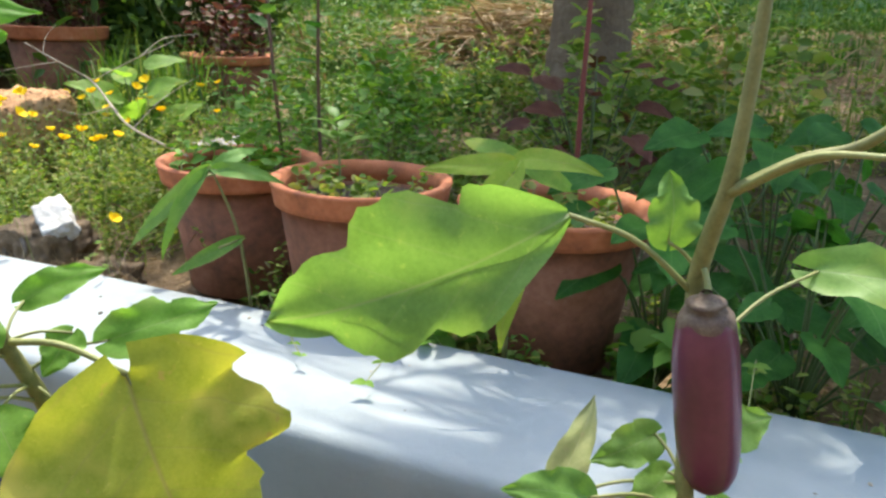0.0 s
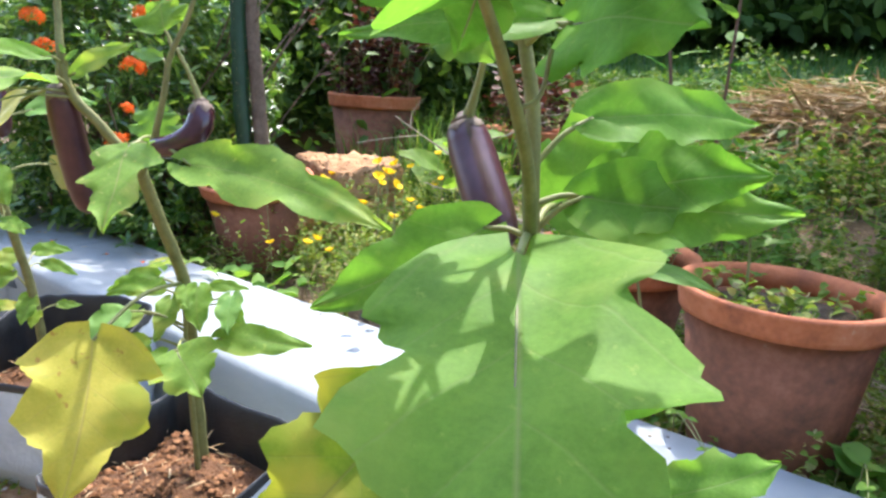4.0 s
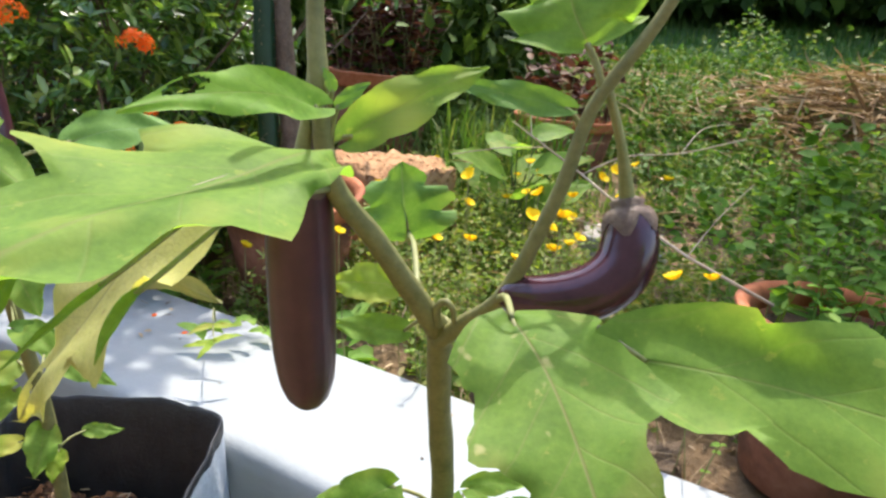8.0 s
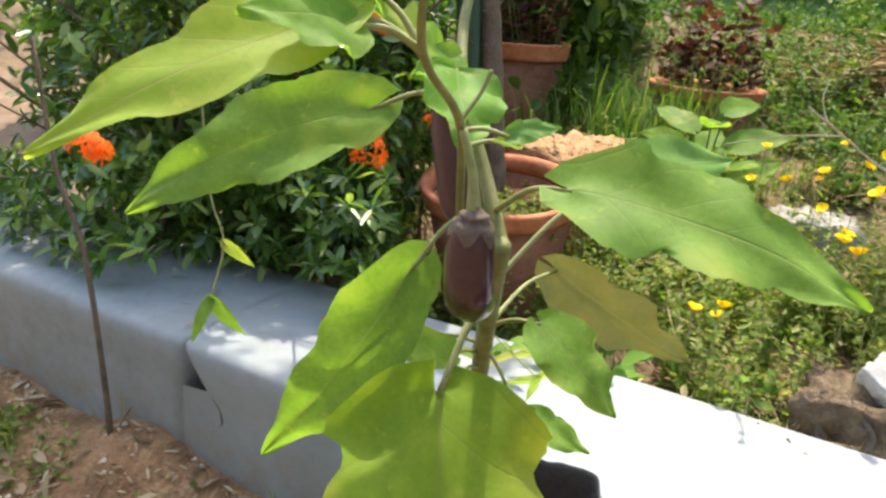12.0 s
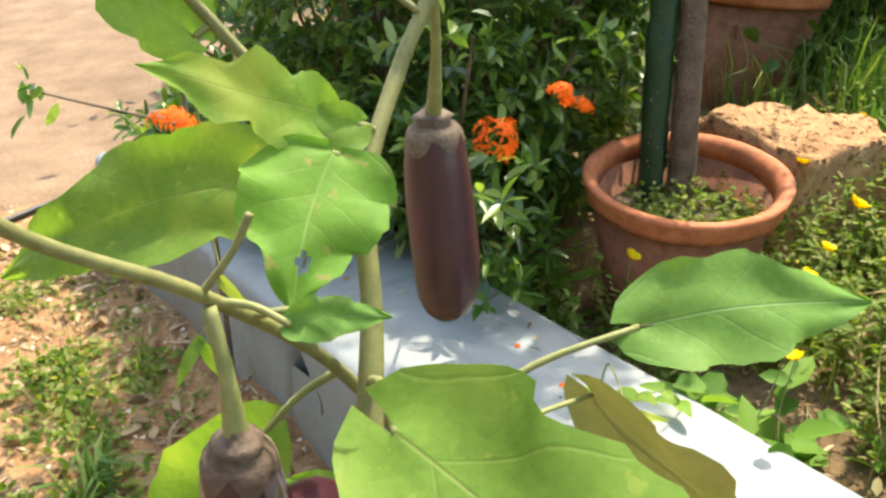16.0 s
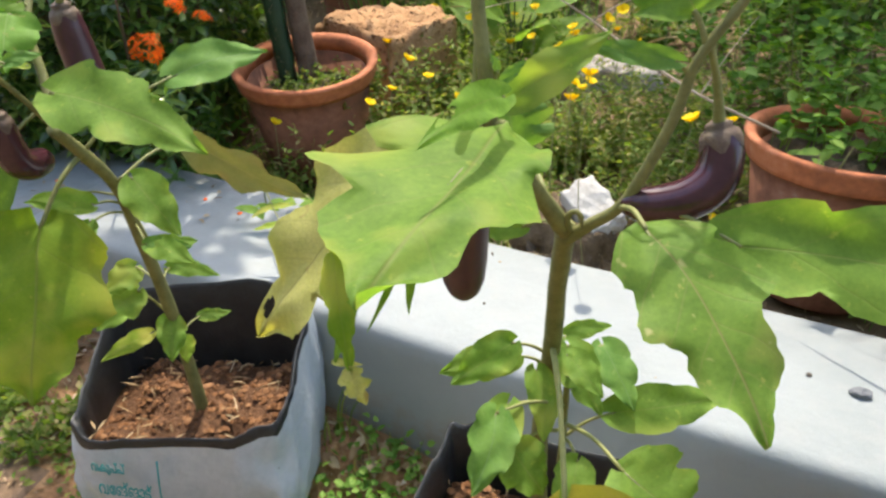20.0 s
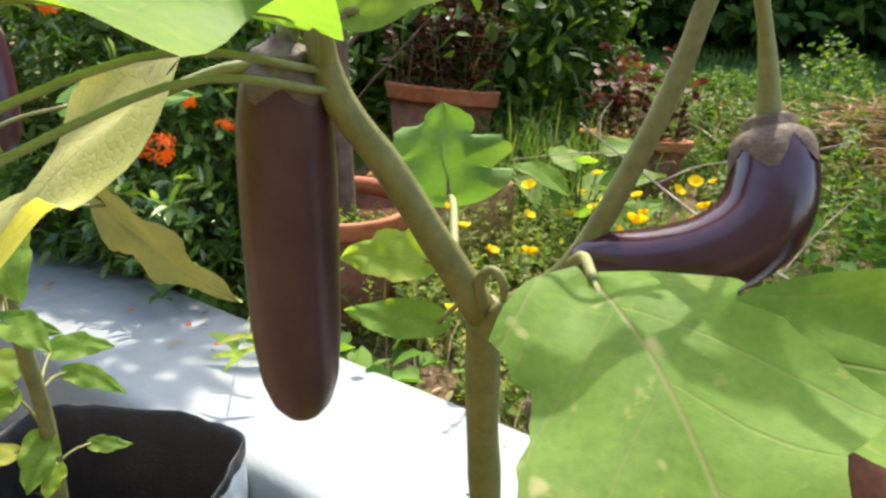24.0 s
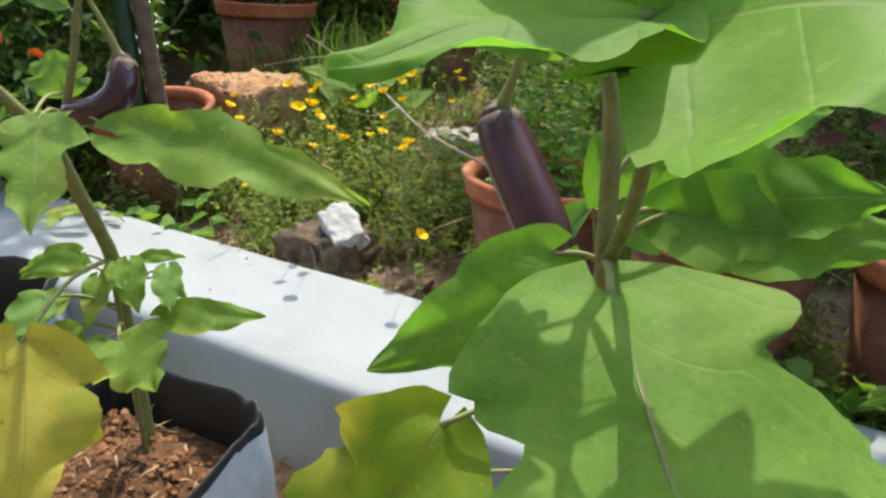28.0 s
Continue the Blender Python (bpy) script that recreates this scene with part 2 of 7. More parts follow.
def wall_material():
    m, nt, b = material("whitewashed_plaster")
    coarse, grain = noise_tex(nt, 3.5, 8, 0.65), noise_tex(nt, 70, 8, 0.7)
    col = ramp(nt, coarse, [(0.30, (0.218, 0.24, 0.235)), (0.55, (0.264, 0.286, 0.281)), (0.8, (0.31, 0.328, 0.32))])
    tall = nt.nodes.new("ShaderNodeMapping")
    tall.inputs["Scale"].default_value = (26, 26, 2.2)
    nt.links.new(coords(nt), tall.inputs[0])
    streak = ramp(nt, noise_tex(nt, 1.0, 5, 0.6, tall.outputs[0]), [(0.5, (0, 0, 0)), (0.75, (1, 1, 1))])
    col = mix(nt, calc(nt, "MULTIPLY", streak, 0.4), col, (0.30, 0.295, 0.28))
    dirt = ramp(nt, noise_tex(nt, 28, 6, 0.7), [(0.63, (0, 0, 0)), (0.78, (1, 1, 1))])
    col = mix(nt, calc(nt, "MULTIPLY", dirt, 0.35), col, (0.32, 0.30, 0.26))
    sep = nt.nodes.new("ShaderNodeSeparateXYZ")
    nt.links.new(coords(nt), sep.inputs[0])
    # Left end darker: grime, with the bush's shade put into the colour too.
    left_end = calc(nt, "MULTIPLY", calc(nt, "SUBTRACT", -1.15, sep.outputs[0]), 1.1, True)
    grime_shade = ramp(nt, calc(nt, "ADD", calc(nt, "MULTIPLY", noise_tex(nt, 9, 8, 0.7), 0.6), calc(nt, "MULTIPLY", noise_tex(nt, 45, 6, 0.7), 0.4)), [(0.42, (0, 0, 0)), (0.62, (1, 1, 1))])
    col = mix(nt, calc(nt, "MULTIPLY", calc(nt, "MULTIPLY", grime_shade, left_end), 0.62), col, (0.17, 0.165, 0.145))
    foot = calc(nt, "MULTIPLY", calc(nt, "SUBTRACT", 0.05, sep.outputs[2]), 9.0, True)
    splash = ramp(nt, noise_tex(nt, 22, 6, 0.7), [(0.44, (0, 0, 0)), (0.60, (1, 1, 1))])
    col = mix(nt, calc(nt, "MULTIPLY", calc(nt, "MULTIPLY", splash, foot), 0.6), col, (0.25, 0.17, 0.10))
    nt.links.new(col, b.inputs["Base Color"])
    b.inputs["Roughness"].default_value = 0.75
    bump(nt, b, calc(nt, "ADD", grain, calc(nt, "MULTIPLY", noise_tex(nt, 14, 5), 1.2)), 0.45, 0.003)
    return m


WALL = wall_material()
BARE = plain("broken_plaster", [(0.3, (0.09, 0.075, 0.06)), (0.7, (0.23, 0.19, 0.15))], 40, 0.95, (0.8, 0.01))
# Bodies darker than rims: soil stain, and their front shade put into the colour.
TERRA_SHADED = plain("terracotta", [(0.3, (0.085, 0.04, 0.022)), (0.5, (0.22, 0.085, 0.042)), (0.62, (0.28, 0.12, 0.065)), (0.72, (0.34, 0.24, 0.17))], 11, 0.85, (0.4, 0.002))
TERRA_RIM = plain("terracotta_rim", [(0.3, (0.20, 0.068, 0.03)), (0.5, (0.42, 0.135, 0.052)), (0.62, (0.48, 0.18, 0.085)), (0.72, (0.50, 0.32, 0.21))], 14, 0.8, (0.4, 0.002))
BLACK = plain("black_plastic_film", [(0.3, (0.014, 0.015, 0.016)), (0.7, (0.034, 0.036, 0.036))], 30, 0.42, (0.3, 0.005), spec=0.4)
WHITE = plain("white_plastic_film", [(0.3, (0.36, 0.41, 0.44)), (0.7, (0.54, 0.58, 0.60))], 14, 0.38, (0.3, 0.008), spec=0.5)
INK = plain("teal_print", [(0.3, (0.01, 0.21, 0.22)), (0.7, (0.03, 0.33, 0.33))], 50, 0.5, (0.1, 0.001))
SOIL = plain("potting_soil", [(0.3, (0.065, 0.030, 0.012)), (0.55, (0.145, 0.068, 0.029)), (0.75, (0.24, 0.125, 0.06))], 38, 0.95, (0.9, 0.01))
YARD = plain("damp_garden_earth", [(0.3, (0.09, 0.058, 0.028)), (0.55, (0.20, 0.13, 0.064)), (0.75, (0.36, 0.25, 0.135))], 7, 0.95, (0.8, 0.02), 9)
HUMUS = plain("littered_humus", [(0.3, (0.14, 0.072, 0.032)), (0.52, (0.34, 0.185, 0.082)), (0.72, (0.54, 0.36, 0.19))], 14, 0.95, (0.9, 0.012), 9)
POT_EARTH = plain("damp_pot_earth", [(0.3, (0.05, 0.035, 0.02)), (0.55, (0.12, 0.085, 0.05)), (0.75, (0.24, 0.18, 0.11))], 40, 0.95, (0.9, 0.01))
GREY_RENDER = plain("grey_render", [(0.3, (0.12, 0.125, 0.13)), (0.7, (0.20, 0.205, 0.21))], 4, 0.9, (0.3, 0.004))
SAND = plain("laterite_sand", [(0.28, (0.115, 0.07, 0.038)), (0.55, (0.22, 0.145, 0.086)), (0.78, (0.32, 0.235, 0.16))], 5, 0.95, (0.8, 0.01), 14)


def pitted(name, stops, pit):
    """Vesicular stone: coarse tone, and round hollows of two sizes, darker inside."""
    m, nt, b = material(name)
    fac = calc(nt, "ADD", calc(nt, "MULTIPLY", noise_tex(nt, 14), 0.6), calc(nt, "MULTIPLY", noise_tex(nt, 90, 6), 0.4))
    col = ramp(nt, fac, stops)
    deep = 0.0
    for scale, size in ((52.0, 0.36), (120.0, 0.30)):
        cells = nt.nodes.new("ShaderNodeTexVoronoi")
        cells.inputs["Scale"].default_value = scale
        nt.links.new(coords(nt), cells.inputs["Vector"])
        hole = calc(nt, "SUBTRACT", 1.0, calc(nt, "DIVIDE", cells.outputs["Distance"], size), True)
        deep = calc(nt, "MAXIMUM", hole, deep)
    col = mix(nt, calc(nt, "MULTIPLY", deep, 0.75), col, pit)
    nt.links.new(col, b.inputs["Base Color"])
    b.inputs["Roughness"].default_value = 0.95
    bump(nt, b, calc(nt, "SUBTRACT", calc(nt, "MULTIPLY", noise_tex(nt, 60, 6), 0.4), deep), 1.0, 0.012)
    return m


LATERITE = pitted("laterite_block", [(0.3, (0.27, 0.13, 0.054)), (0.5, (0.41, 0.225, 0.10)), (0.75, (0.50, 0.32, 0.17))], (0.18, 0.085, 0.036))
CONCRETE = plain("old_concrete", [(0.3, (0.17, 0.145, 0.11)), (0.52, (0.33, 0.30, 0.26)), (0.68, (0.56, 0.55, 0.52))], 12, 0.9, (0.7, 0.01))
BARK = plain("grey_bark", [(0.3, (0.085, 0.057, 0.036)), (0.7, (0.23, 0.165, 0.11))], 30, 0.9, (0.9, 0.008))
PALM_BARK = plain("palm_bark", [(0.3, (0.085, 0.055, 0.03)), (0.55, (0.18, 0.122, 0.07)), (0.75, (0.29, 0.215, 0.14))], 9, 0.95, (0.9, 0.012))
DRY = plain("dry_twigs", [(0.3, (0.25, 0.18, 0.11)), (0.7, (0.50, 0.42, 0.31))], 40, 0.9, (0.4, 0.002))
PETAL = leaf_material("yellow_petal", (0.82, 0.58, 0.008), (0.88, 0.70, 0.015), (0.85, 0.62, 0.01), 0.7, (0.80, 0.46, 0.01), (1.1, 1.0, 0.4), 0.3)
IXORA = leaf_material("orange_petal", (0.82, 0.13, 0.012), (0.92, 0.22, 0.02), (0.88, 0.17, 0.02), 0.7, (0.85, 0.12, 0.02), (1.1, 0.9, 0.5), 0.35)


def island_material(name, stops, through, amount=0.35, rough=0.6, spec=0.2):
    """Small foliage: each leaf takes its own tone."""
    m, nt, b = material(name)
    rnd = nt.nodes.new("ShaderNodeNewGeometry").outputs["Random Per Island"]
    fac = calc(nt, "ADD", calc(nt, "MULTIPLY", rnd, 0.7), calc(nt, "MULTIPLY", noise_tex(nt, 5, 3), 0.3))
    col = ramp(nt, fac, stops)
    nt.links.new(col, b.inputs["Base Color"])
    b.inputs["Roughness"].default_value = rough
    b.inputs["Specular IOR Level"].default_value = spec
    tr = nt.nodes.new("ShaderNodeBsdfTranslucent")
    nt.links.new(mix(nt, 1.0, col, through, "MULTIPLY"), tr.inputs[0])
    ms = nt.nodes.new("ShaderNodeMixShader")
    ms.inputs[0].default_value = amount
    nt.links.new(b.outputs[0], ms.inputs[1])
    nt.links.new(tr.outputs[0], ms.inputs[2])
    nt.links.new(ms.outputs[0], nt.nodes["Material Output"].inputs[0])
    return m


WEED = island_material("weed_leaves", [(0.12, (0.075, 0.13, 0.022)), (0.45, (0.15, 0.22, 0.04)), (0.70, (0.25, 0.29, 0.075)), (0.82, (0.31, 0.26, 0.125))], (1.7, 1.8, 0.6), 0.42)
GRASS = island_material("grass_blades", [(0.15, (0.04, 0.095, 0.016)), (0.55, (0.085, 0.17, 0.03)), (0.9, (0.20, 0.22, 0.07))], (1.5, 1.6, 0.6))
GLOSSY = island_material("ixora_leaves", [(0.15, (0.034, 0.082, 0.015)), (0.5, (0.078, 0.155, 0.027)), (0.72, (0.16, 0.25, 0.046)), (0.82, (0.28, 0.36, 0.10))], (1.6, 1.8, 0.6), 0.33, 0.30, 0.6)
STRAW = island_material("dry_litter", [(0.15, (0.16, 0.10, 0.05)), (0.5, (0.33, 0.23, 0.12)), (0.9, (0.52, 0.42, 0.26))], (1.2, 1.1, 0.8), 0.15, 0.8)
MAROON = island_material("maroon_leaves", [(0.15, (0.05, 0.018, 0.016)), (0.5, (0.10, 0.045, 0.032)), (0.9, (0.16, 0.10, 0.045))], (1.5, 0.9, 0.7), 0.25)
MINT = island_material("mint_leaves", [(0.15, (0.06, 0.14, 0.018)), (0.5, (0.13, 0.25, 0.035)), (0.9, (0.22, 0.34, 0.07))], (1.6, 1.7, 0.5), 0.35)
FAR = island_material("far_foliage", [(0.15, (0.06, 0.105, 0.02)), (0.5, (0.12, 0.19, 0.035)), (0.9, (0.21, 0.28, 0.06))], (1.7, 1.8, 0.6), 0.4)
WOODS = island_material("shrub_foliage", [(0.15, (0.030, 0.060, 0.012)), (0.5, (0.065, 0.115, 0.022)), (0.9, (0.12, 0.18, 0.038))], (1.6, 1.8, 0.6), 0.3)
PEBBLE = island_material("pebbles", [(0.15, (0.22, 0.12, 0.07)), (0.6, (0.46, 0.31, 0.19)), (0.95, (0.72, 0.66, 0.58))], (1, 1, 1), 0.0, 0.9)

# ---------- mesh tools ----------
def mesh_data(name, verts, faces, mat, uv=None, smooth=True):
    me = bpy.data.meshes.new(name)
    me.from_pydata([tuple(v) for v in verts], [], faces)
    me.materials.append(mat)
    if smooth:
        me.polygons.foreach_set("use_smooth", [True] * len(me.polygons))
    if uv is not None:
        layer = me.uv_layers.new(name="UVMap")
        idx = np.zeros(len(me.loops), dtype=np.int32)
        me.loops.foreach_get("vertex_index", idx)
        layer.data.foreach_set("uv", np.asarray(uv, float)[idx].ravel())
    me.update()
    return me


def thing(name, place, label, category, group="", kind=""):
    ob = new(name)
    ob.location = place
    ob.empty_display_size = 0.05
    return tagged(ob, label, category, group, kind)


def part(name, data, parent, label=""):
    """data: a mesh in world places. Links it as one part under a thing or a part."""
    ob = new(name, data)
    ob.parent = parent
    if parent.type == "EMPTY":
        ob.matrix_parent_inverse = Matrix.Translation(-Vector(parent.location))
    return tagged(ob, label) if label else ob


def solid(name, data, label, category, group="", kind=""):
    return tagged(new(name, data), label, category, group, kind)


def spline(pts, n):
    """n places along a smooth curve through pts."""
    p = np.array(pts, float)
    if len(p) == 2:
        return p[0] + (p[1] - p[0]) * np.linspace(0, 1, n)[:, None]
    p = np.vstack([2 * p[0] - p[1], p, 2 * p[-1] - p[-2]])
    out = []
    for s in np.linspace(0, len(p) - 3 - 1e-6, n):
        i = int(s)
        t = s - i
        a, b, c, d = p[i : i + 4]
        out.append(0.5 * (2 * b + (c - a) * t + (2 * a - 5 * b + 4 * c - d) * t * t + (3 * b - a - 3 * c + d) * t**3))
    return np.array(out)


def tube(pts, radii, sides=8, n=None, wobble=0.0):
    """Vertices and faces of a tapering tube through pts, closed at both ends."""
    n = n or 4 * len(pts)
    c = spline(pts, n)
    r = np.interp(np.linspace(0, 1, n), np.linspace(0, 1, len(radii)), radii)
    d = np.gradient(c, axis=0)
    d /= np.linalg.norm(d, axis=1)[:, None] + 1e-9
    ref = np.array([0.37, 0.21, 0.9]) if abs(d[0][2]) < 0.8 else np.array([0.9, 0.3, 0.1])
    verts, faces = [], []
    for k in range(n):
        a = np.cross(d[k], ref)
        a /= np.linalg.norm(a)
        b = np.cross(d[k], a)
        for j in range(sides):
            w = 2 * math.pi * j / sides
            rr = r[k] * (1 + wobble * noise.noise(Vector((c[k] * 30 + j).tolist())))
            verts.append(c[k] + rr * (math.cos(w) * a + math.sin(w) * b))
    for k in range(n - 1):
        for j in range(sides):
            q = (j + 1) % sides
            faces.append((k * sides + j, k * sides + q, (k + 1) * sides + q, (k + 1) * sides + j))
    faces += [tuple(range(sides))[::-1], tuple((n - 1) * sides + j for j in range(sides))]
    return verts, faces


def merge(chunks):
    verts, faces = [], []
    for v, f in chunks:
        o = len(verts)
        verts += list(v)
        faces += [tuple(i + o for i in q) for q in f]
    return verts, faces


def lathe(place, profile, sides=40, wob=0.0):
    """A turned shape round z through place, from (radius, height) pairs."""
    verts, faces = [], []
    for k, (r, h) in enumerate(profile):
        for j in range(sides):
            w = 2 * math.pi * j / sides
            rr = r * (1 + wob * noise.noise(Vector((math.cos(w) * 2, math.sin(w) * 2, h * 5 + place[0] * 9))))
            verts.append((place[0] + rr * math.cos(w), place[1] + rr * math.sin(w), place[2] + h))
    for k in range(len(profile) - 1):
        for j in range(sides):
            q = (j + 1) % sides
            faces.append((k * sides + j, k * sides + q, (k + 1) * sides + q, (k + 1) * sides + j))
    return verts, faces


def axis_frames(B, T, N, n, via):
    """n + 1 places along a leaf's midrib from B to T, by way of via where it droops, with its way and its face at each."""
    c = spline([B, T] if via is None else [B, via, T], n + 1)
    d = np.gradient(c, axis=0)
    d /= np.linalg.norm(d, axis=1)[:, None] + 1e-9
    faces = [N - d[0] * (N @ d[0])]
    for i in range(1, n + 1):
        f = faces[-1] - d[i] * (faces[-1] @ d[i])
        faces.append(f / np.linalg.norm(f))
    faces[0] = faces[0] / np.linalg.norm(faces[0])
    return c, d, np.array(faces)


def blade(B, T, half, N, sag=0.012, lobe=0.13, fold=0.18, wave=0.11, seed=0, na=34, nc=12, skew=0.0, bow=None, bite=None, via=None, cord=0.12, blunt=0.66):
    """Vertices, faces and u, v of a lobed eggplant leaf from base B to tip T, half its width wide to each side, its face towards N."""
    B, T, N = (np.array(v, float) for v in (B, T, N))
    c, d, face = axis_frames(B, T, N, na, via)
    length = np.linalg.norm(np.diff(c, axis=0), axis=1).sum()
    g = np.random.default_rng(seed)
    ph = g.uniform(0, 6.28, 6)
    bend = g.uniform(-0.05, 0.05)
    bend = bend if bow is None else bow
    # three or four rounded lobes a side, each of its own depth, with sharper hollows between them
    lobes = [[(g.uniform(0.75, 1.25)) for _ in range(6)] for _ in range(2)]
    count = [g.uniform(2.7, 3.5), g.uniform(2.7, 3.5)]
    verts, uv, faces = [], [], []
    for i in range(na + 1):
        s = i / na
        shape = max(0.0, math.sin(math.pi * min(1, s ** blunt * 0.985 + 0.012))) ** 0.72 * (1 - 0.36 * s ** 3)
        side = np.cross(face[i], d[i])
        for j in range(nc + 1):
            v = 2 * j / nc - 1
            k = 0 if v < 0 else 1
            out = abs(v)
            x = count[k] * s + 0.18 * ph[k]
            own = lobes[k][int(x) % 6]
            lob = own * (1.9 * abs(math.sin(math.pi * x)) ** 0.85 - 1.1) + 0.22 * math.sin(2 * math.pi * 6.3 * s + ph[k + 1]) + 0.14 * math.sin(2 * math.pi * 13 * s + ph[5])
            lob = 1 + lobe * lob * min(1, 4 * s) * (1 - s ** 5)
            w = half * shape * (1 + (lob - 1) * out ** 1.6) * (1 + skew if v < 0 else 1 - skew)
            back = -cord * length * out ** 2 * (1 - s) ** 2
            ahead = 0.10 * half * out ** 2 * (lob - 1) / max(lobe, 0.02) * (lobe > 0)
            up = (sag * 4 * s * (1 - s) if via is None else 0.0) + fold * w * out ** 1.5 * (1 - 0.8 * s)
            up += wave * half * out ** 2 * math.sin(2 * math.pi * (2.7 * s) + ph[4] + (1.3 if v < 0 else 0)) + 0.04 * half * math.sin(9 * s + 5 * v + ph[5])
            p = c[i] + d[i] * (back + ahead) + side * (w * v + bend * length * 4 * s * (1 - s)) + face[i] * up
            verts.append(p)
            uv.append((s, 0.5 + 0.5 * v * (w / half)))
    for i in range(na):
        for j in range(nc):
            a = i * (nc + 1) + j
            if bite and ((i + 0.5) / na - bite[0]) ** 2 / bite[2] ** 2 + ((2 * j + 1) / nc - 1 - bite[1]) ** 2 / bite[3] ** 2 < 1:
                continue
            faces.append((a, a + nc + 1, a + nc + 2, a + 1))
    return verts, faces, uv


leaf_count = [0]
RIB = plain("midrib", [(0.3, (0.13, 0.13, 0.05)), (0.7, (0.24, 0.24, 0.10))], 60, 0.6, (0.2, 0.001))


def leaf(plant, B, T, half, N, mat, petiole=None, sag=None, lobe=None, fold=0.15, skew=0.0, bow=None, bite=None, via=None, cord=0.12, blunt=0.66):
    leaf_count[0] += 1
    lobe = (0.2 if half > 0.026 else 0.07) if lobe is None else lobe
    length = math.dist(B, T)
    v, f, uv = blade(B, T, half, N, length * 0.07 if sag is None else sag, lobe, fold, seed=leaf_count[0], skew=skew, bow=bow, bite=bite, na=44 if bite else 34, nc=18 if bite else 12, via=via, cord=cord, blunt=blunt)
    ob = part("leaf", mesh_data("leaf", v, f, mat, uv), plant)
    B, T = np.array(B), np.array(T)
    n = np.array(N)
    across = np.cross(n, T - B) * (bow or 0.0)
    if via is not None:
        c, _, face = axis_frames(B, T, n, 12, via)
        rib = (c - 0.0012 * face)[:10].tolist()
    else:
        rib = [B - 0.0008 * n, B + across * 0.91 + (T - B) * 0.35 + n * (length * 0.062 if sag is None else sag) * 0.91 - 0.002 * n, B + across * 0.75 + (T - B) * 0.75 + n * (length * 0.07 if sag is None else sag) * 0.75 - 0.002 * n]
    if half > 0.012:
        part("midrib", mesh_data("midrib", *tube(rib, [min(0.0011, half * 0.035), 0.0004], 6, 10), RIB), ob)
    ways = np.array(stem_places[plant.name])
    P = ways[np.argmin(np.linalg.norm(ways - (B - np.array([0, 0, 0.025]) if petiole is None else np.array(petiole)), axis=1))]
    if petiole is not None or np.linalg.norm(P - B) < 0.14:
        gap = np.linalg.norm(P - B)
        mid = (P + B) / 2 + np.array([0, 0, 0.10 * gap])
        r = min(0.0032, 0.0012 + 0.02 * half)
        part("petiole", mesh_data("petiole", *tube([P, mid, B], [r * 1.25, r, r * 0.9], 7, 10), TWIG), ob)
    return ob


stem_places = {}


def branch(plant, pts, radii, mat=None, name="stem"):
    stem_places.setdefault(plant.name, []).extend(spline(pts, 30).tolist())
    return part(name, mesh_data(name, *tube(pts, radii, 10, 6 * len(pts), 0.12), mat or STEM), plant)


def fruit(plant, pts, width, mat, stalk, label, taper=0.0):
    """A hanging fruit: a body along pts from calyx to tip, a lobed calyx over its top and a stalk up to the branch."""
    prof = [0.25, 0.62, 0.80, 0.92, 0.98, 1.0, 1.0, 0.97, 0.88, 0.70, 0.42, 0.06]
    n = 30
    s = np.linspace(0, 1, n)
    r = np.interp(s, [0, 0.03, 0.08, 0.2, 0.35, 0.5, 0.62, 0.75, 0.86, 0.93, 0.975, 1.0], prof) * width / 2 * (1 + 0.25 * taper - taper * s)
    body = part("fruit", mesh_data("fruit", *tube(pts, r.tolist(), 24, n), mat), plant, label)
    c = spline(pts, n)
    top, d = c[0], c[3] - c[0]
    d /= np.linalg.norm(d)
    a = np.cross(d, (0.3, 0.9, 0.2))
    a /= np.linalg.norm(a)
    b = np.cross(d, a)
    verts, faces, m = [], [], 30
    total = sum(np.linalg.norm(c[i + 1] - c[i]) for i in range(n - 1))
    rows = [(-0.20, 0.16), (-0.13, 0.22), (-0.07, 0.40), (-0.02, 0.58), (0.05, 0), (0.12, 0), (0.20, 0), (0.26, 0), (0.31, 0), (0.36, 0)]
    reach = np.random.default_rng(int(1e4 * abs(c[0][0]))).uniform(0.7, 1.35, 5)
    for i, (h, q) in enumerate(rows):
        for j in range(m):
            w = 2 * math.pi * j / m
            teeth = 1 + (0.9 * reach[int(j * 5 / m + 0.5) % 5] * abs(math.cos(2.5 * w)) ** 1.4 - 0.55 + 0.16 * math.sin(7 * w + 40 * c[0][1])) * max(0.0, h) * 1.8
            spot = max(0.0, h) * teeth * width / total
            axis_at = np.array([np.interp(spot, s, c[:, e]) for e in range(3)])
            rr = (np.interp(spot, s, r) * (1.03 - 0.06 * h) + 0.0009 * (1 - 2.0 * h)) * (1 + 0.02 * math.sin(11 * w)) if h > 0 else q * width / 2
            verts.append(axis_at + d * min(0.0, h) * width + rr * (math.cos(w) * a + math.sin(w) * b))
    for i in range(len(rows) - 1):
        for j in range(m):
            q = (j + 1) % m
            faces.append((i * m + j, i * m + q, (i + 1) * m + q, (i + 1) * m + j))
    part("calyx", mesh_data("calyx", verts, faces, CALYX), body)
    st = [np.array(stalk), (np.array(stalk) + top) / 2 + np.array([0.002, 0, 0]), top - d * 0.0 + d * 0.004]
    part("stalk", mesh_data("stalk", *tube(st, [0.0024, 0.0026, 0.0048], 9, 14), TWIG), body)
    return body

# ---------- the wall's own plan: u along it, v across it from its front ----------
COS, SIN = 0.9787, 0.2055
TOP = 0.154


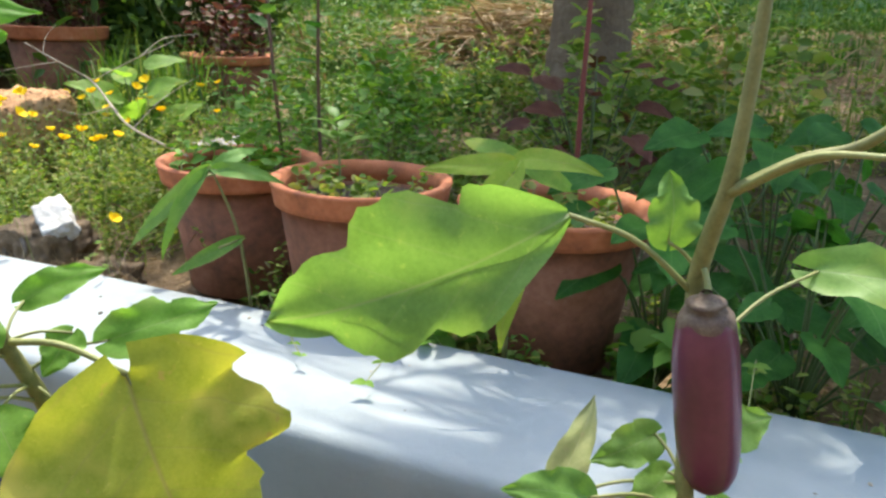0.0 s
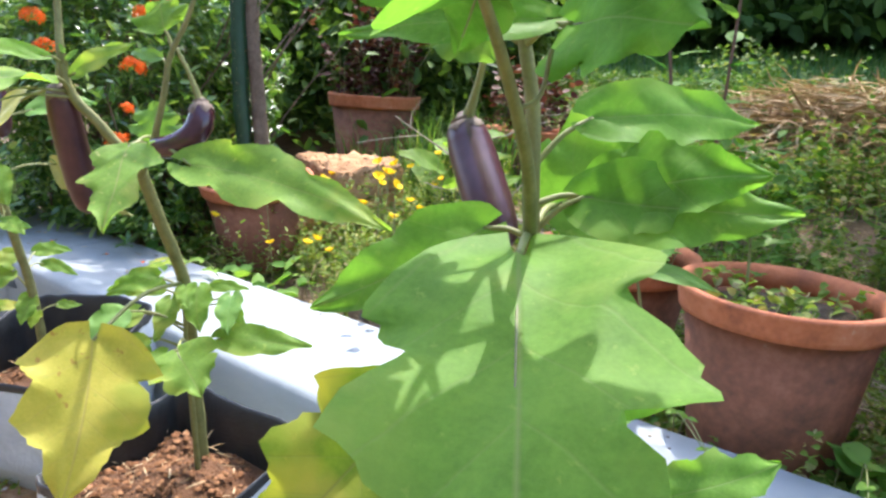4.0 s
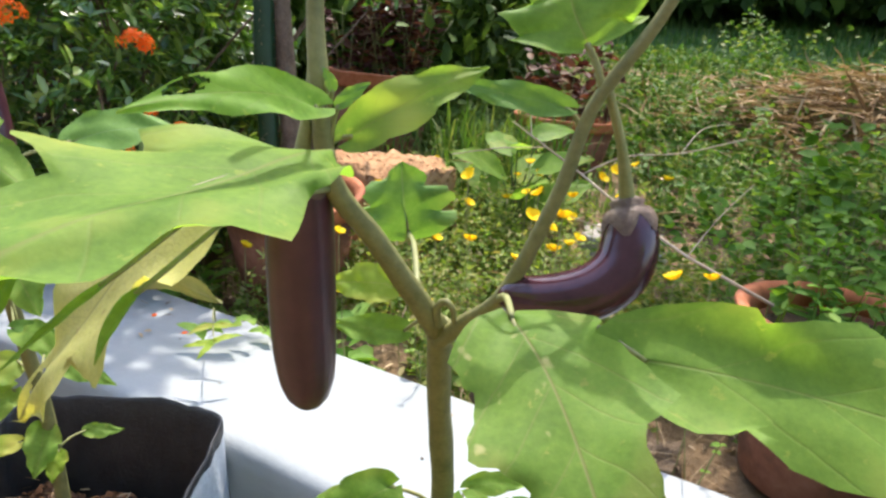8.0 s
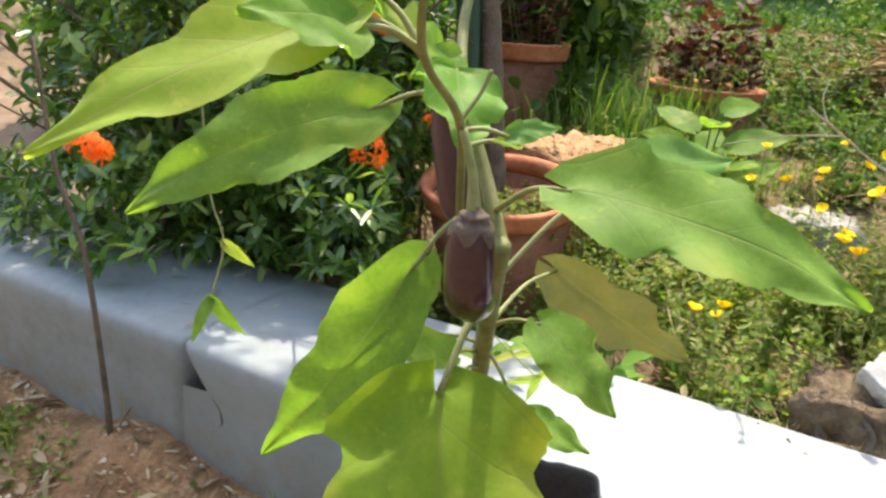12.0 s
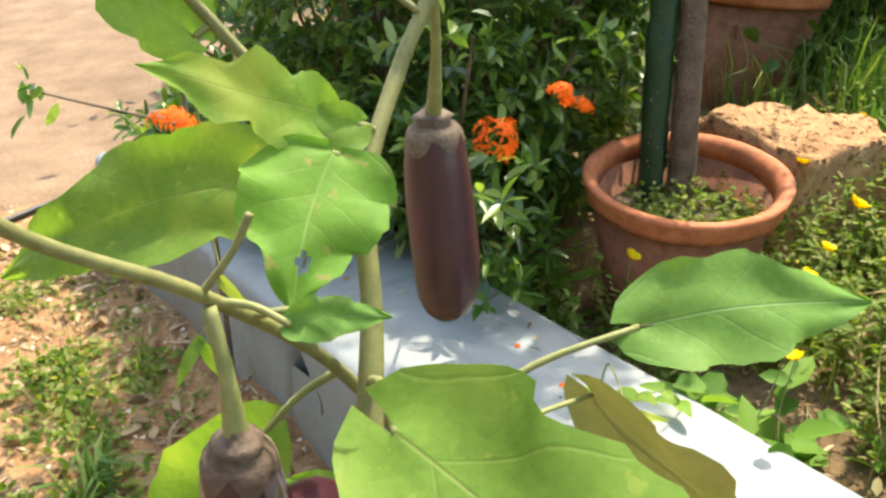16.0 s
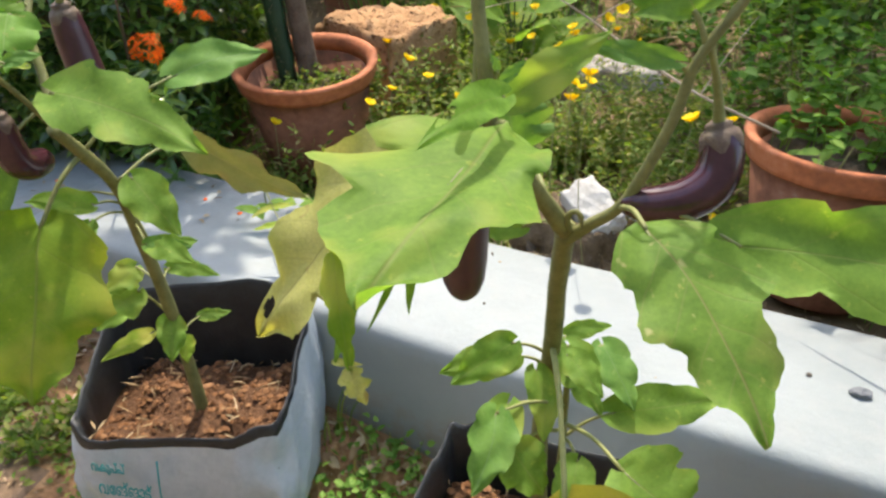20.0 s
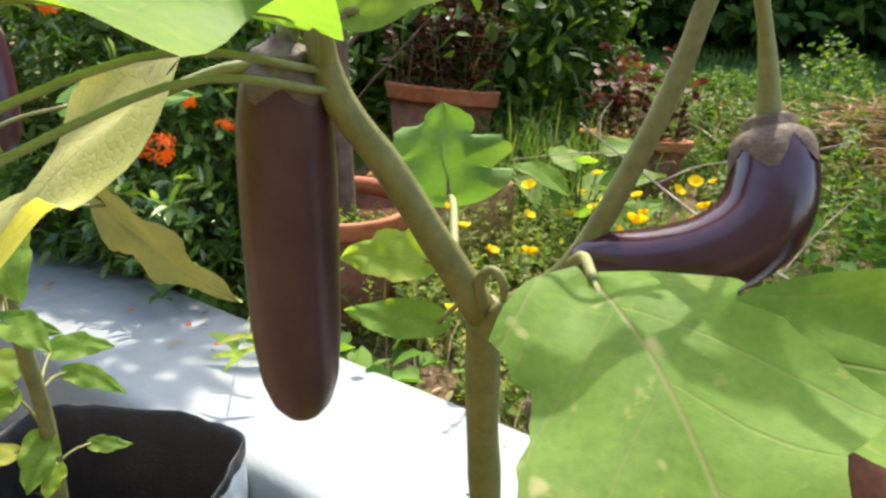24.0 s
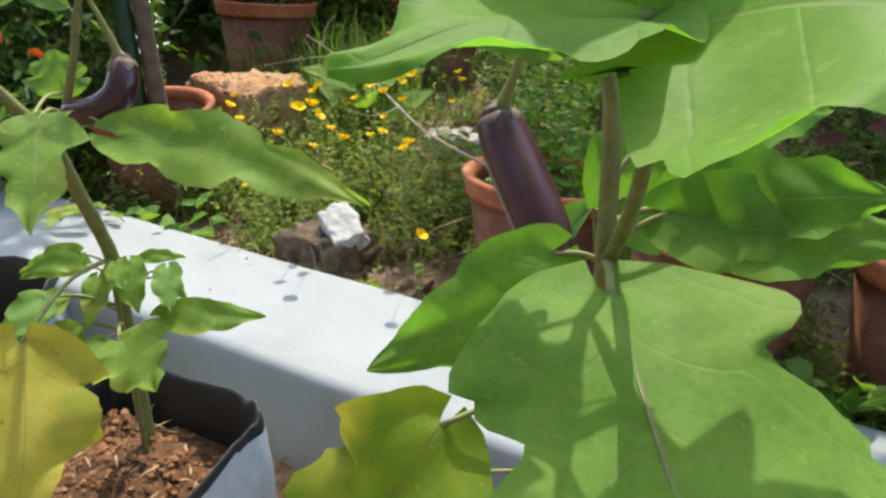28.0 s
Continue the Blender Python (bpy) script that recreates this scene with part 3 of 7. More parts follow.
def on_wall(u, v, z=0.0):
    return (COS * u + SIN * v, 1.108 - SIN * u + COS * v, z)


def wall_uv(x, y):
    return COS * x - SIN * (y - 1.108), SIN * x + COS * (y - 1.108)


def smooth(a, b, x):
    t = min(1.0, max(0.0, (x - a) / (b - a)))
    return t * t * (3 - 2 * t)


def ground_height(x, y):
    u, v = wall_uv(x, y)
    n = noise.fractal(Vector((x * 3, y * 3, 0.3)), 1.0, 2.0, 4)
    near = 1 - smooth(4, 9, math.hypot(x, y))
    front = -0.135 + 0.105 * smooth(-0.17, -0.02, v) * (0.75 + 0.5 * noise.noise(Vector((x * 4, 0, 5))))
    back = 0.05 + 0.05 * smooth(0.35, 0.9, v) + 0.18 * smooth(0.8, 1.8, v) + 0.35 * smooth(1.8, 4.0, v) + 0.9 * smooth(4.0, 13.0, v)
    left = smooth(-2.35, -2.7, u) * (1 - smooth(1.4, 2.4, v))
    h = front + (back - front) * smooth(0.12, 0.25, v)
    h = h * (1 - left) + left * (-0.12 + 0.16 * smooth(0.0, 1.6, v))
    return h + 0.018 * n * near


def axis(lo, hi, a, b, step):
    mid = np.arange(a, b + step / 2, step)
    pad = [0.06, 0.15, 0.35, 0.7, 1.3, 2.4, 4.5, 8, 15, 28, 50, 80]
    return np.concatenate([[a - p for p in pad[::-1] if a - p > lo], mid, [b + p for p in pad if b + p < hi]])


def build_ground():
    xs, ys = axis(-90, 90, -3.2, 1.9, 0.035), axis(-60, 90, -0.2, 4.4, 0.035)
    verts = [(x, y, ground_height(x, y)) for y in ys for x in xs]
    nx = len(xs)
    faces, mats = [], []
    for j in range(len(ys) - 1):
        for i in range(nx - 1):
            faces.append((j * nx + i, j * nx + i + 1, (j + 1) * nx + i + 1, (j + 1) * nx + i))
            u, v = wall_uv(xs[i], ys[j])
            edge = 0.15 * noise.noise(Vector((xs[i] * 2, ys[j] * 2, 0)))
            mats.append(3 if -0.42 + 2 * edge < v < 0.2 and -3.2 < u < 1.7 else 0 if v < 0.2 or (u < -2.5 + edge and v < 1.5) else (1 if v < 3.0 + edge else 4 if v < 4.7 + 2 * edge else 2))
    me = mesh_data("ground", verts, faces, SAND)
    me.materials.append(YARD)
    me.materials.append(LAWN)
    me.materials.append(HUMUS)
    me.materials.append(STRAWY)
    me.polygons.foreach_set("material_index", mats)
    return solid("ground", me, "reddish sandy earth before the wall, weedy garden behind it", "ground", kind="structure")


LAWN = plain("mown_lawn", [(0.3, (0.035, 0.075, 0.014)), (0.55, (0.07, 0.135, 0.024)), (0.78, (0.17, 0.15, 0.06))], 1.6, 0.9, (0.8, 0.02), 18)


STRAWY = plain("straw_covered_earth", [(0.3, (0.07, 0.05, 0.022)), (0.45, (0.13, 0.12, 0.04)), (0.58, (0.22, 0.145, 0.075)), (0.75, (0.34, 0.23, 0.13))], 3.2, 0.95, (0.9, 0.02), 16)


def build_wall(name, u0, u1, chip, label):
    prof = [(0.0, -0.25), (0.0, -0.10), (0.0, -0.02), (0.0, 0.02), (0.0, 0.05), (0.0, 0.074), (0.0, 0.080), (0.0, 0.10), (0.0, 0.12), (0.002, 0.138), (0.007, 0.148), (0.02, TOP), (0.08, TOP), (0.16, TOP), (0.26, TOP), (0.325, TOP - 0.001),
            (0.338, 0.147), (0.345, 0.13), (0.345, 0.05), (0.345, -0.25)]
    n = max(2, int((u1 - u0) / 0.03))
    verts, faces, m = [], [], len(prof)
    for i in range(n + 1):
        u = u0 + (u1 - u0) * i / n
        for k, (v, z) in enumerate(prof):
            du = 0.0
            if chip and i < 4 and v < 0.06:
                du = 0.056 * (1 - i / 4) * (z > 0.078) * max(0.12, 1 - (z - 0.080) / 0.075)
            e = noise.noise(Vector((u * 5, v * 9, z * 9)))
            x, y, _ = on_wall(u + du, v + 0.003 * e + 0.006 * noise.noise(Vector((u * 1.3, 3, z))))
            verts.append((x, y, z + 0.0025 * noise.noise(Vector((u * 4, v * 7, 2))) * (z > 0.1)))
    for i in range(n):
        for k in range(m - 1):
            a = i * m + k
            faces.append((a, a + m, a + m + 1, a + 1))
    faces += ([] if chip else [tuple(range(m))]) + [tuple(n * m + k for k in range(m))[::-1]]
    return solid(name, mesh_data(name, verts, faces, WALL), label, "wall", kind="structure")


build_ground()
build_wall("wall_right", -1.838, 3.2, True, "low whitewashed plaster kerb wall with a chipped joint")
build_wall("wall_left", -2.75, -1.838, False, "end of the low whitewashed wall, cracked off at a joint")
crack = [on_wall(u, 0.0, z) for u, z in ((-1.788, 0.082), (-1.772, 0.070), (-1.758, 0.055), (-1.753, 0.035), (-1.763, 0.018), (-1.776, -0.001), (-1.770, -0.03))]
solid("wall_crack", mesh_data("wall_crack", *tube(crack, [0.0016, 0.0022, 0.0018], 5, 40, 0.9), BARE), "thin dark crack running down from the broken joint", "crack", kind="structure")
core = [on_wall(u, v, z) for u in (-1.87, -1.77) for v in (0.030, 0.33) for z in (-0.2, 0.138)]
solid("wall_core", mesh_data("wall_core", core, [(0, 1, 3, 2), (4, 6, 7, 5), (0, 4, 5, 1), (2, 3, 7, 6), (1, 5, 7, 3), (0, 2, 6, 4)], BARE, smooth=False), "dark broken masonry inside the wall's cracked joint", "wall", kind="structure")


# Unseen wall behind the camera, added to block sky light from the front.
sky_block = [(x, y, z) for x in (-9, 9) for y in (-2.0, -1.8) for z in (-0.3, 3.4)]
solid("wall_unseen", mesh_data("wall_unseen", sky_block, [(0, 1, 3, 2), (4, 6, 7, 5), (0, 4, 5, 1), (2, 3, 7, 6), (1, 5, 7, 3), (0, 2, 6, 4)], GREY_RENDER, smooth=False), "unseen plain grey rendered wall, added to block sky light", "wall", kind="structure")


# ---------- foliage made of many small leaves ----------
def fast_mesh(name, V, tris, mat):
    me = bpy.data.meshes.new(name)
    me.vertices.add(len(V))
    me.vertices.foreach_set("co", np.asarray(V, np.float32).ravel())
    me.loops.add(tris.size)
    me.loops.foreach_set("vertex_index", tris.astype(np.int32).ravel())
    me.polygons.add(len(tris))
    me.polygons.foreach_set("loop_start", np.arange(0, tris.size, 3, dtype=np.int32))
    me.update(calc_edges=True)
    me.materials.append(mat)
    return me


def unit(a):
    return a / (np.linalg.norm(a, axis=1)[:, None] + 1e-9)


def leaflets(places, ways, length, width, r, cup=0.25):
    """A small oblong leaf, creased along its middle, at each place, growing along ways: vertices and triangles."""
    n = len(places)
    w = unit(ways)
    up = unit(np.array([0, 0, 1.0]) + r.normal(0, 0.45, (n, 3)))
    side = unit(np.cross(w, up))
    nor = np.cross(side, w)
    L = (length * r.uniform(0.6, 1.3, n))[:, None]
    W = (width * r.uniform(0.7, 1.25, n))[:, None]
    V = np.stack([places, places + w * L * 0.30 + side * W * 0.92 + nor * W * cup, places + w * L * 0.30 - side * W * 0.92 + nor * W * cup, places + w * L * 0.5 - nor * W * 0.15,
                  places + w * L * 0.70 + side * W * 0.78 + nor * (W * cup - L * 0.03), places + w * L * 0.70 - side * W * 0.78 + nor * (W * cup - L * 0.03), places + w * L - nor * L * 0.12], 1).reshape(-1, 3)
    t = np.array([[0, 1, 3], [0, 3, 2], [1, 4, 3], [3, 5, 2], [4, 6, 3], [3, 6, 5]])
    return V, (t[None] + (np.arange(n) * 7)[:, None, None]).reshape(-1, 3)


def blades(places, height, width, r, lean=0.45):
    n = len(places)
    h = (height * r.uniform(0.45, 1.25, n))[:, None]
    a = r.uniform(0, 6.283, n)
    out = np.stack([np.cos(a), np.sin(a), np.zeros(n)], 1)
    side = np.stack([-np.sin(a), np.cos(a), np.zeros(n)], 1) * (width * r.uniform(0.6, 1.3, n))[:, None]
    k = r.uniform(0.1, 1.0, n)[:, None] * lean
    z = np.array([0, 0, 1.0])
    m = places + z * h * 0.6 + out * h * k * 0.35
    tip = places + z * h * (1 - 0.35 * k) + out * h * k
    V = np.stack([places - side, places + side, m + side * 0.8, m - side * 0.8, tip], 1).reshape(-1, 3)
    t = np.array([[0, 1, 2], [0, 2, 3], [3, 2, 4]])
    return V, (t[None] + (np.arange(n) * 5)[:, None, None]).reshape(-1, 3)


def joined(name, chunks, mat):
    V, T, o = [], [], 0
    for v, t in chunks:
        V.append(v)
        T.append(t + o)
        o += len(v)
    return fast_mesh(name, np.concatenate(V), np.concatenate(T), mat)


def sprigs(roots, heights, per, length, width, r, spread=0.5, droop=0.0):
    """Leaves along leaning stems that grow from roots: leaf chunk and stem chunk."""
    n = len(roots)
    a = r.uniform(0, 6.283, n)
    lean = r.uniform(0.0, spread, n)
    d = np.stack([np.cos(a) * lean, np.sin(a) * lean, np.ones(n)], 1)
    s = r.uniform(0.12, 1.0, (n, per))
    pos = roots[:, None] + d[:, None] * (heights[:, None] * s)[..., None]
    b = r.uniform(0, 6.283, (n, per))
    way = np.stack([np.cos(b), np.sin(b), r.uniform(-0.2, 0.9, (n, per)) - droop], -1)
    lv = leaflets(pos.reshape(-1, 3), way.reshape(-1, 3), length, width, r)
    side = np.stack([-np.sin(a), np.cos(a), np.zeros(n)], 1) * 0.0009
    tip = roots + d * heights[:, None]
    V = np.stack([roots - side, roots + side, tip], 1).reshape(-1, 3)
    return lv, (V, np.arange(n * 3).reshape(-1, 3))


# bare spots among the weeds: x, y, radius
BARE_SPOTS = [(-0.68, 2.58, 0.20), (-0.70, 1.74, 0.13), (-0.52, 1.68, 0.09), (-0.98, 1.95, 0.07), (-0.30, 1.55, 0.14), (0.05, 2.0, 0.18), (-0.45, 2.25, 0.15), (0.5, 1.36, 0.10)]


def is_bare(x, y):
    """True where the garden's earth shows between the weeds."""
    if any(math.hypot(x - a, y - b) < c * (1 + 0.5 * noise.noise(Vector((x * 9, y * 9, 1)))) for a, b, c in BARE_SPOTS):
        return True
    return noise.noise(Vector((x * 3.1, y * 3.1, 7.0))) > 0.20


def scatter(n, inside, r, lift=0.0, patchy=False):
    """n places on the ground, drawn by inside(r, n), which gives u and v on the wall's plan; patchy ones keep off the bare spots."""
    u, v = inside(r, n)
    if patchy:
        bad = np.array([is_bare(COS * a + SIN * b, 1.108 - SIN * a + COS * b) for a, b in zip(u, v)])
        good = np.flatnonzero(~bad)
        pick = r.choice(good, bad.sum())
        u, v = np.array(u), np.array(v)
        u[bad], v[bad] = u[pick] + r.normal(0, 0.012, bad.sum()), np.maximum(0.36, v[pick] + r.normal(0, 0.012, bad.sum()))
    x, y = COS * u + SIN * v, 1.108 - SIN * u + COS * v
    z = np.array([ground_height(a, b) for a, b in zip(x, y)]) + lift
    return np.stack([x, y, z], 1)


def clumped(r, n, clumps, u0, u1, v0, v1, size):
    c = np.stack([r.uniform(u0, u1, clumps), r.uniform(v0, v1, clumps)], 1)
    k = r.integers(0, clumps, n)
    p = c[k] + r.normal(0, size, (n, 2))
    return p[:, 0], np.clip(p[:, 1], v0, None)


def weeds():
    r = np.random.default_rng(11)
    lv, st = [], []
    for n, uv, h, per, le, wi in (
        (950, lambda r, n: clumped(r, n, 70, -1.75, 1.9, 0.37, 1.6, 0.07), 0.13, 12, 0.020, 0.0050),
        (620, lambda r, n: clumped(r, n, 50, -1.3, 0.2, 0.40, 1.3, 0.10), 0.18, 16, 0.017, 0.0042),
        (420, lambda r, n: clumped(r, n, 26, -0.6, 1.6, 1.0, 2.2, 0.10), 0.26, 14, 0.028, 0.0085),
        (380, lambda r, n: clumped(r, n, 34, -1.6, 1.3, 0.36, 0.44, 0.035), 0.085, 9, 0.026, 0.0075),
    ):
        roots = scatter(n, uv, r, -0.01, True)
        a, b = sprigs(roots, h * r.uniform(0.35, 1.3, n), per, le, wi, r, 0.7)
        lv.append(a)
        st.append(b)
    solid("weeds", joined("weeds", lv + st, WEED), "dense low green weeds behind the wall", "weeds", kind="stuff")
    lv, st = [], []
    for n, uv, h, per, le, wi in (
        (380, lambda r, n: clumped(r, n, 30, -1.2, 3.0, 2.2, 4.2, 0.14), 0.32, 16, 0.036, 0.010),
        (900, lambda r, n: clumped(r, n, 70, -2.2, 0.2, 1.5, 3.1, 0.10), 0.16, 16, 0.030, 0.0075),
        (600, lambda r, n: clumped(r, n, 60, -2.6, 1.0, 2.9, 4.8, 0.14), 0.13, 16, 0.034, 0.009),
    ):
        a, b = sprigs(scatter(n, uv, r, -0.01, True), h * r.uniform(0.35, 1.3, n), per, le, wi, r, 0.7)
        lv.append(a)
        st.append(b)
    solid("far_weeds", joined("far_weeds", lv + st, GRASS), "darker leafy weeds further back in the garden", "weeds", kind="stuff")


def grass():
    r = np.random.default_rng(12)
    ch = [blades(scatter(4200, lambda r, n: clumped(r, n, 200, -1.9, 2.0, 0.4, 3.0, 0.09), r, -0.01, True), 0.11, 0.0016, r),
          blades(scatter(1000, lambda r, n: clumped(r, n, 14, -0.9, 1.0, 1.9, 3.2, 0.10), r, -0.01), 0.22, 0.0024, r, 0.9),
          blades(scatter(750, lambda r, n: clumped(r, n, 12, -1.90, -1.35, 1.30, 1.75, 0.05), r, -0.01), 0.32, 0.0026, r, 1.1),
          blades(scatter(1700, lambda r, n: clumped(r, n, 60, -1.8, -0.4, 1.2, 2.9, 0.05), r, -0.01, True), 0.15, 0.0020, r, 1.1),
          blades(scatter(1500, lambda r, n: clumped(r, n, 46, -2.0, -0.5, 1.9, 3.3, 0.08), r, -0.01, True), 0.17, 0.0024, r, 1.1),
          blades(scatter(20000, lambda r, n: clumped(r, n, 700, -4, 6, 4.3, 9.5, 0.12), r, -0.01), 0.13, 0.005, r, 0.9),
          blades(scatter(2400, lambda r, n: clumped(r, n, 60, -2.5, 3.0, 2.6, 4.6, 0.10), r, -0.01), 0.09, 0.003, r)]
    solid("grass", joined("grass", ch, GRASS), "patchy green grass on the garden's earth", "grass", kind="stuff")


def whorls(roots, heights, r, size=0.036, gap=0.026):
    """Upright stems with crossed pairs of leaves, smaller towards the top: leaves and stems."""
    pos, way, big, stems = [], [], [], []
    for root, h in zip(roots, heights):
        lean = r.normal(0, 0.16, 2)
        k = max(3, int(h / gap))
        turn = r.uniform(0, 3.14)
        tip = root + np.array([lean[0] * h, lean[1] * h, h])
        stems.append([root + (0.0012, 0, 0), root - (0.0012, 0, 0), tip])
        for i in range(1, k + 1):
            f = i / k
            for a in (0.0, math.pi):
                w = turn + a + 1.57 * (i % 2)
                pos.append(root + (tip - root) * f)
                way.append((math.cos(w), math.sin(w), r.uniform(0.0, 0.5) + 0.6 * (f > 0.9)))
                big.append(1.15 - 0.6 * f)
    V, T = leaflets(np.array(pos), np.array(way), size, size * 0.30, r)
    V = V.reshape(-1, 7, 3)
    P = np.array(pos)[:, None]
    V = P + (V - P) * np.array(big)[:, None, None]
    return (V.reshape(-1, 3), T), (np.array(stems).reshape(-1, 3), np.arange(3 * len(stems)).reshape(-1, 3))


def leafy_herbs():
    r = np.random.default_rng(14)
    ch = []
    for n, u0, u1, v0, v1, h in ((170, -0.6, 1.5, 0.75, 1.9, 0.17), (150, -0.9, 1.6, 1.6, 3.0, 0.20), (60, -0.5, 0.6, 0.40, 0.62, 0.09), (50, -1.7, -0.6, 0.40, 1.2, 0.10)):
        roots = scatter(n, lambda r, n: clumped(r, n, n // 4, u0, u1, v0, v1, 0.06), r, -0.01, True)
        ch += whorls(roots, h * r.uniform(0.5, 1.3, n), r)
    solid("leafy_herbs", joined("leafy_herbs", ch, MINT), "upright leafy herbs scattered among the weeds", "weeds", kind="stuff")


def front_growth():
    r = np.random.default_rng(13)
    ch = [blades(scatter(2600, lambda r, n: clumped(r, n, 90, -3.0, 1.4, -1.0, -0.05, 0.05), r, -0.004), 0.035, 0.0013, r, 1.2),
          leaflets(scatter(9000, lambda r, n: clumped(r, n, 110, -3.0, 1.4, -1.0, -0.03, 0.035), r, 0.006), np.concatenate([r.normal(0, 1, (9000, 2)), r.uniform(0, 0.6, (9000, 1))], 1), 0.015, 0.0045, r),
          leaflets(scatter(3200, lambda r, n: clumped(r, n, 26, -2.4, -1.3, -0.45, -0.04, 0.03), r, 0.012), np.concatenate([r.normal(0, 1, (3200, 2)), r.uniform(0, 1.2, (3200, 1))], 1), 0.02, 0.006, r),
          blades(scatter(90, lambda r, n: clumped(r, n, 14, -2.3, -0.5, -0.15, -0.02, 0.012), r, -0.004), 0.07, 0.002, r, 0.6)]
    solid("creeping_weeds", joined("creeping_weeds", ch, WEED), "small creeping weeds on bare sandy ground", "weeds", kind="stuff")
    p = scatter(3800, lambda r, n: (r.uniform(-3.2, 1.6, n), -np.abs(r.normal(0.0, 0.45, n)) - 0.01), r, 0.001)
    s = r.uniform(0.002, 0.008, (len(p), 1)) * r.uniform(0.5, 1.5, (len(p), 3))
    base = np.array([[1, 0, 0], [-0.5, 0.85, 0.1], [-0.5, -0.85, 0], [0.1, 0, 0.8], [0.3, 0.4, 0.5]])
    V = (p[:, None] + base[None] * s[:, None]).reshape(-1, 3)
    t = np.array([[0, 4, 3], [4, 1, 3], [1, 2, 3], [2, 0, 3], [0, 1, 4]])
    solid("gravel", fast_mesh("gravel", V, (t[None] + (np.arange(len(p)) * 5)[:, None, None]).reshape(-1, 3), PEBBLE), "loose reddish gravel and pebbles", "gravel", kind="stuff")
    q = scatter(5200, lambda r, n: (r.uniform(-3.0, 1.6, n), -np.abs(r.normal(0.0, 0.24, n)) - 0.01), r, 0.003)
    q2 = scatter(9000, lambda r, n: (r.uniform(-1.8, 1.9, n), r.uniform(0.36, 3.0, n)), r, 0.006)
    pl = np.concatenate([q, q2])
    w = np.concatenate([r.normal(0, 1, (len(pl), 2)), r.normal(0, 0.12, (len(pl), 1))], 1)
    tw = scatter(520, lambda r, n: (r.uniform(-1.7, 1.6, n), r.uniform(0.5, 3.0, n)), r, 0.03)
    tw[:, 2] += r.uniform(0.0, 0.16, 520)
    solid("fallen_twigs", joined("fallen_twigs", [leaflets(tw, np.concatenate([r.normal(0, 1, (520, 2)), r.normal(0, 0.35, (520, 1))], 1), 0.16, 0.0011, r)], STRAW), "thin pale dry twigs lying in the weeds", "twigs", kind="stuff")
    solid("dry_litter", joined("dry_litter", [leaflets(pl, w, 0.024, 0.0026, r), leaflets(q[:900] + np.array([0, 0, 0.004]), np.concatenate([r.normal(0, 1, (900, 2)), r.normal(0.05, 0.2, (900, 1))], 1), 0.045, 0.008, r)], STRAW), "dry leaf and straw litter", "litter", kind="stuff")


weeds()
grass()
leafy_herbs()
front_growth()


# ---------- pots ----------
def pot(name, x, y, base, rim, r, label, soil=0.05):
    """A terracotta flower pot: tapered body, thick rolled rim band, hollow, part-filled with earth."""
    h = rim - base
    p = thing(name, (x, y, base), label, "flower pot", "terracotta pots")
    t = 0.017
    rl = 0.13 * h
    body = [(0.02, 0.0), (r * 0.66, 0.0), (r * 0.68, 0.006), (r * 0.90, h - rl)]
    part("pot_body", mesh_data("pot_body", *lathe((x, y, base), body + [(r * 0.90 - t, h - rl), (r * 0.66 - t, 0.02), (0.0, 0.02)], 48, 0.012), TERRA_SHADED), p)
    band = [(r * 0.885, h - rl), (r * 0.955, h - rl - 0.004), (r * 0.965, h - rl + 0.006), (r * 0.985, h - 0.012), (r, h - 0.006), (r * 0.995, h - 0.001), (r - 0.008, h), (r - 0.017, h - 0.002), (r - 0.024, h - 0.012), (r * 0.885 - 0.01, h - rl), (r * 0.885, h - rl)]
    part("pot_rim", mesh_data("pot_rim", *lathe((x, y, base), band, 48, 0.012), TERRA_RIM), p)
    rs = r * 0.90 - t
    prof = [(rs * k, h - soil + 0.006 * math.sin(7 * k)) for k in (1.0, 0.8, 0.6, 0.4, 0.2, 0.0)]
    part("earth", mesh_data("earth", *lathe((x, y, base), prof, 40, 0.05), POT_EARTH), p, "dark earth in the pot")
    return p


pot("flower_pot", 0.030, 1.600, 0.075, 0.385, 0.172, "weathered terracotta pot with a seedling, behind the wall")
pot("flower_pot", 0.395, 1.600, 0.065, 0.365, 0.180, "terracotta pot with a thin maroon stem, shaded by leaves")
pot("flower_pot", -0.300, 1.790, 0.075, 0.362, 0.178, "terracotta pot full of mint-like herb")
leaning = pot("flower_pot", -1.415, 2.050, 0.095, 0.360, 0.168, "wide terracotta pot holding a tree stem and a cactus", 0.085)
pot("flower_pot", -1.660, 3.060, 0.200, 0.575, 0.200, "tall dark terracotta pot with a leafy shrub")
pot("flower_pot", -1.020, 3.250, 0.240, 0.480, 0.190, "terracotta pot half hidden in grass")

leaning.rotation_euler = (radians(9), 0, 0)

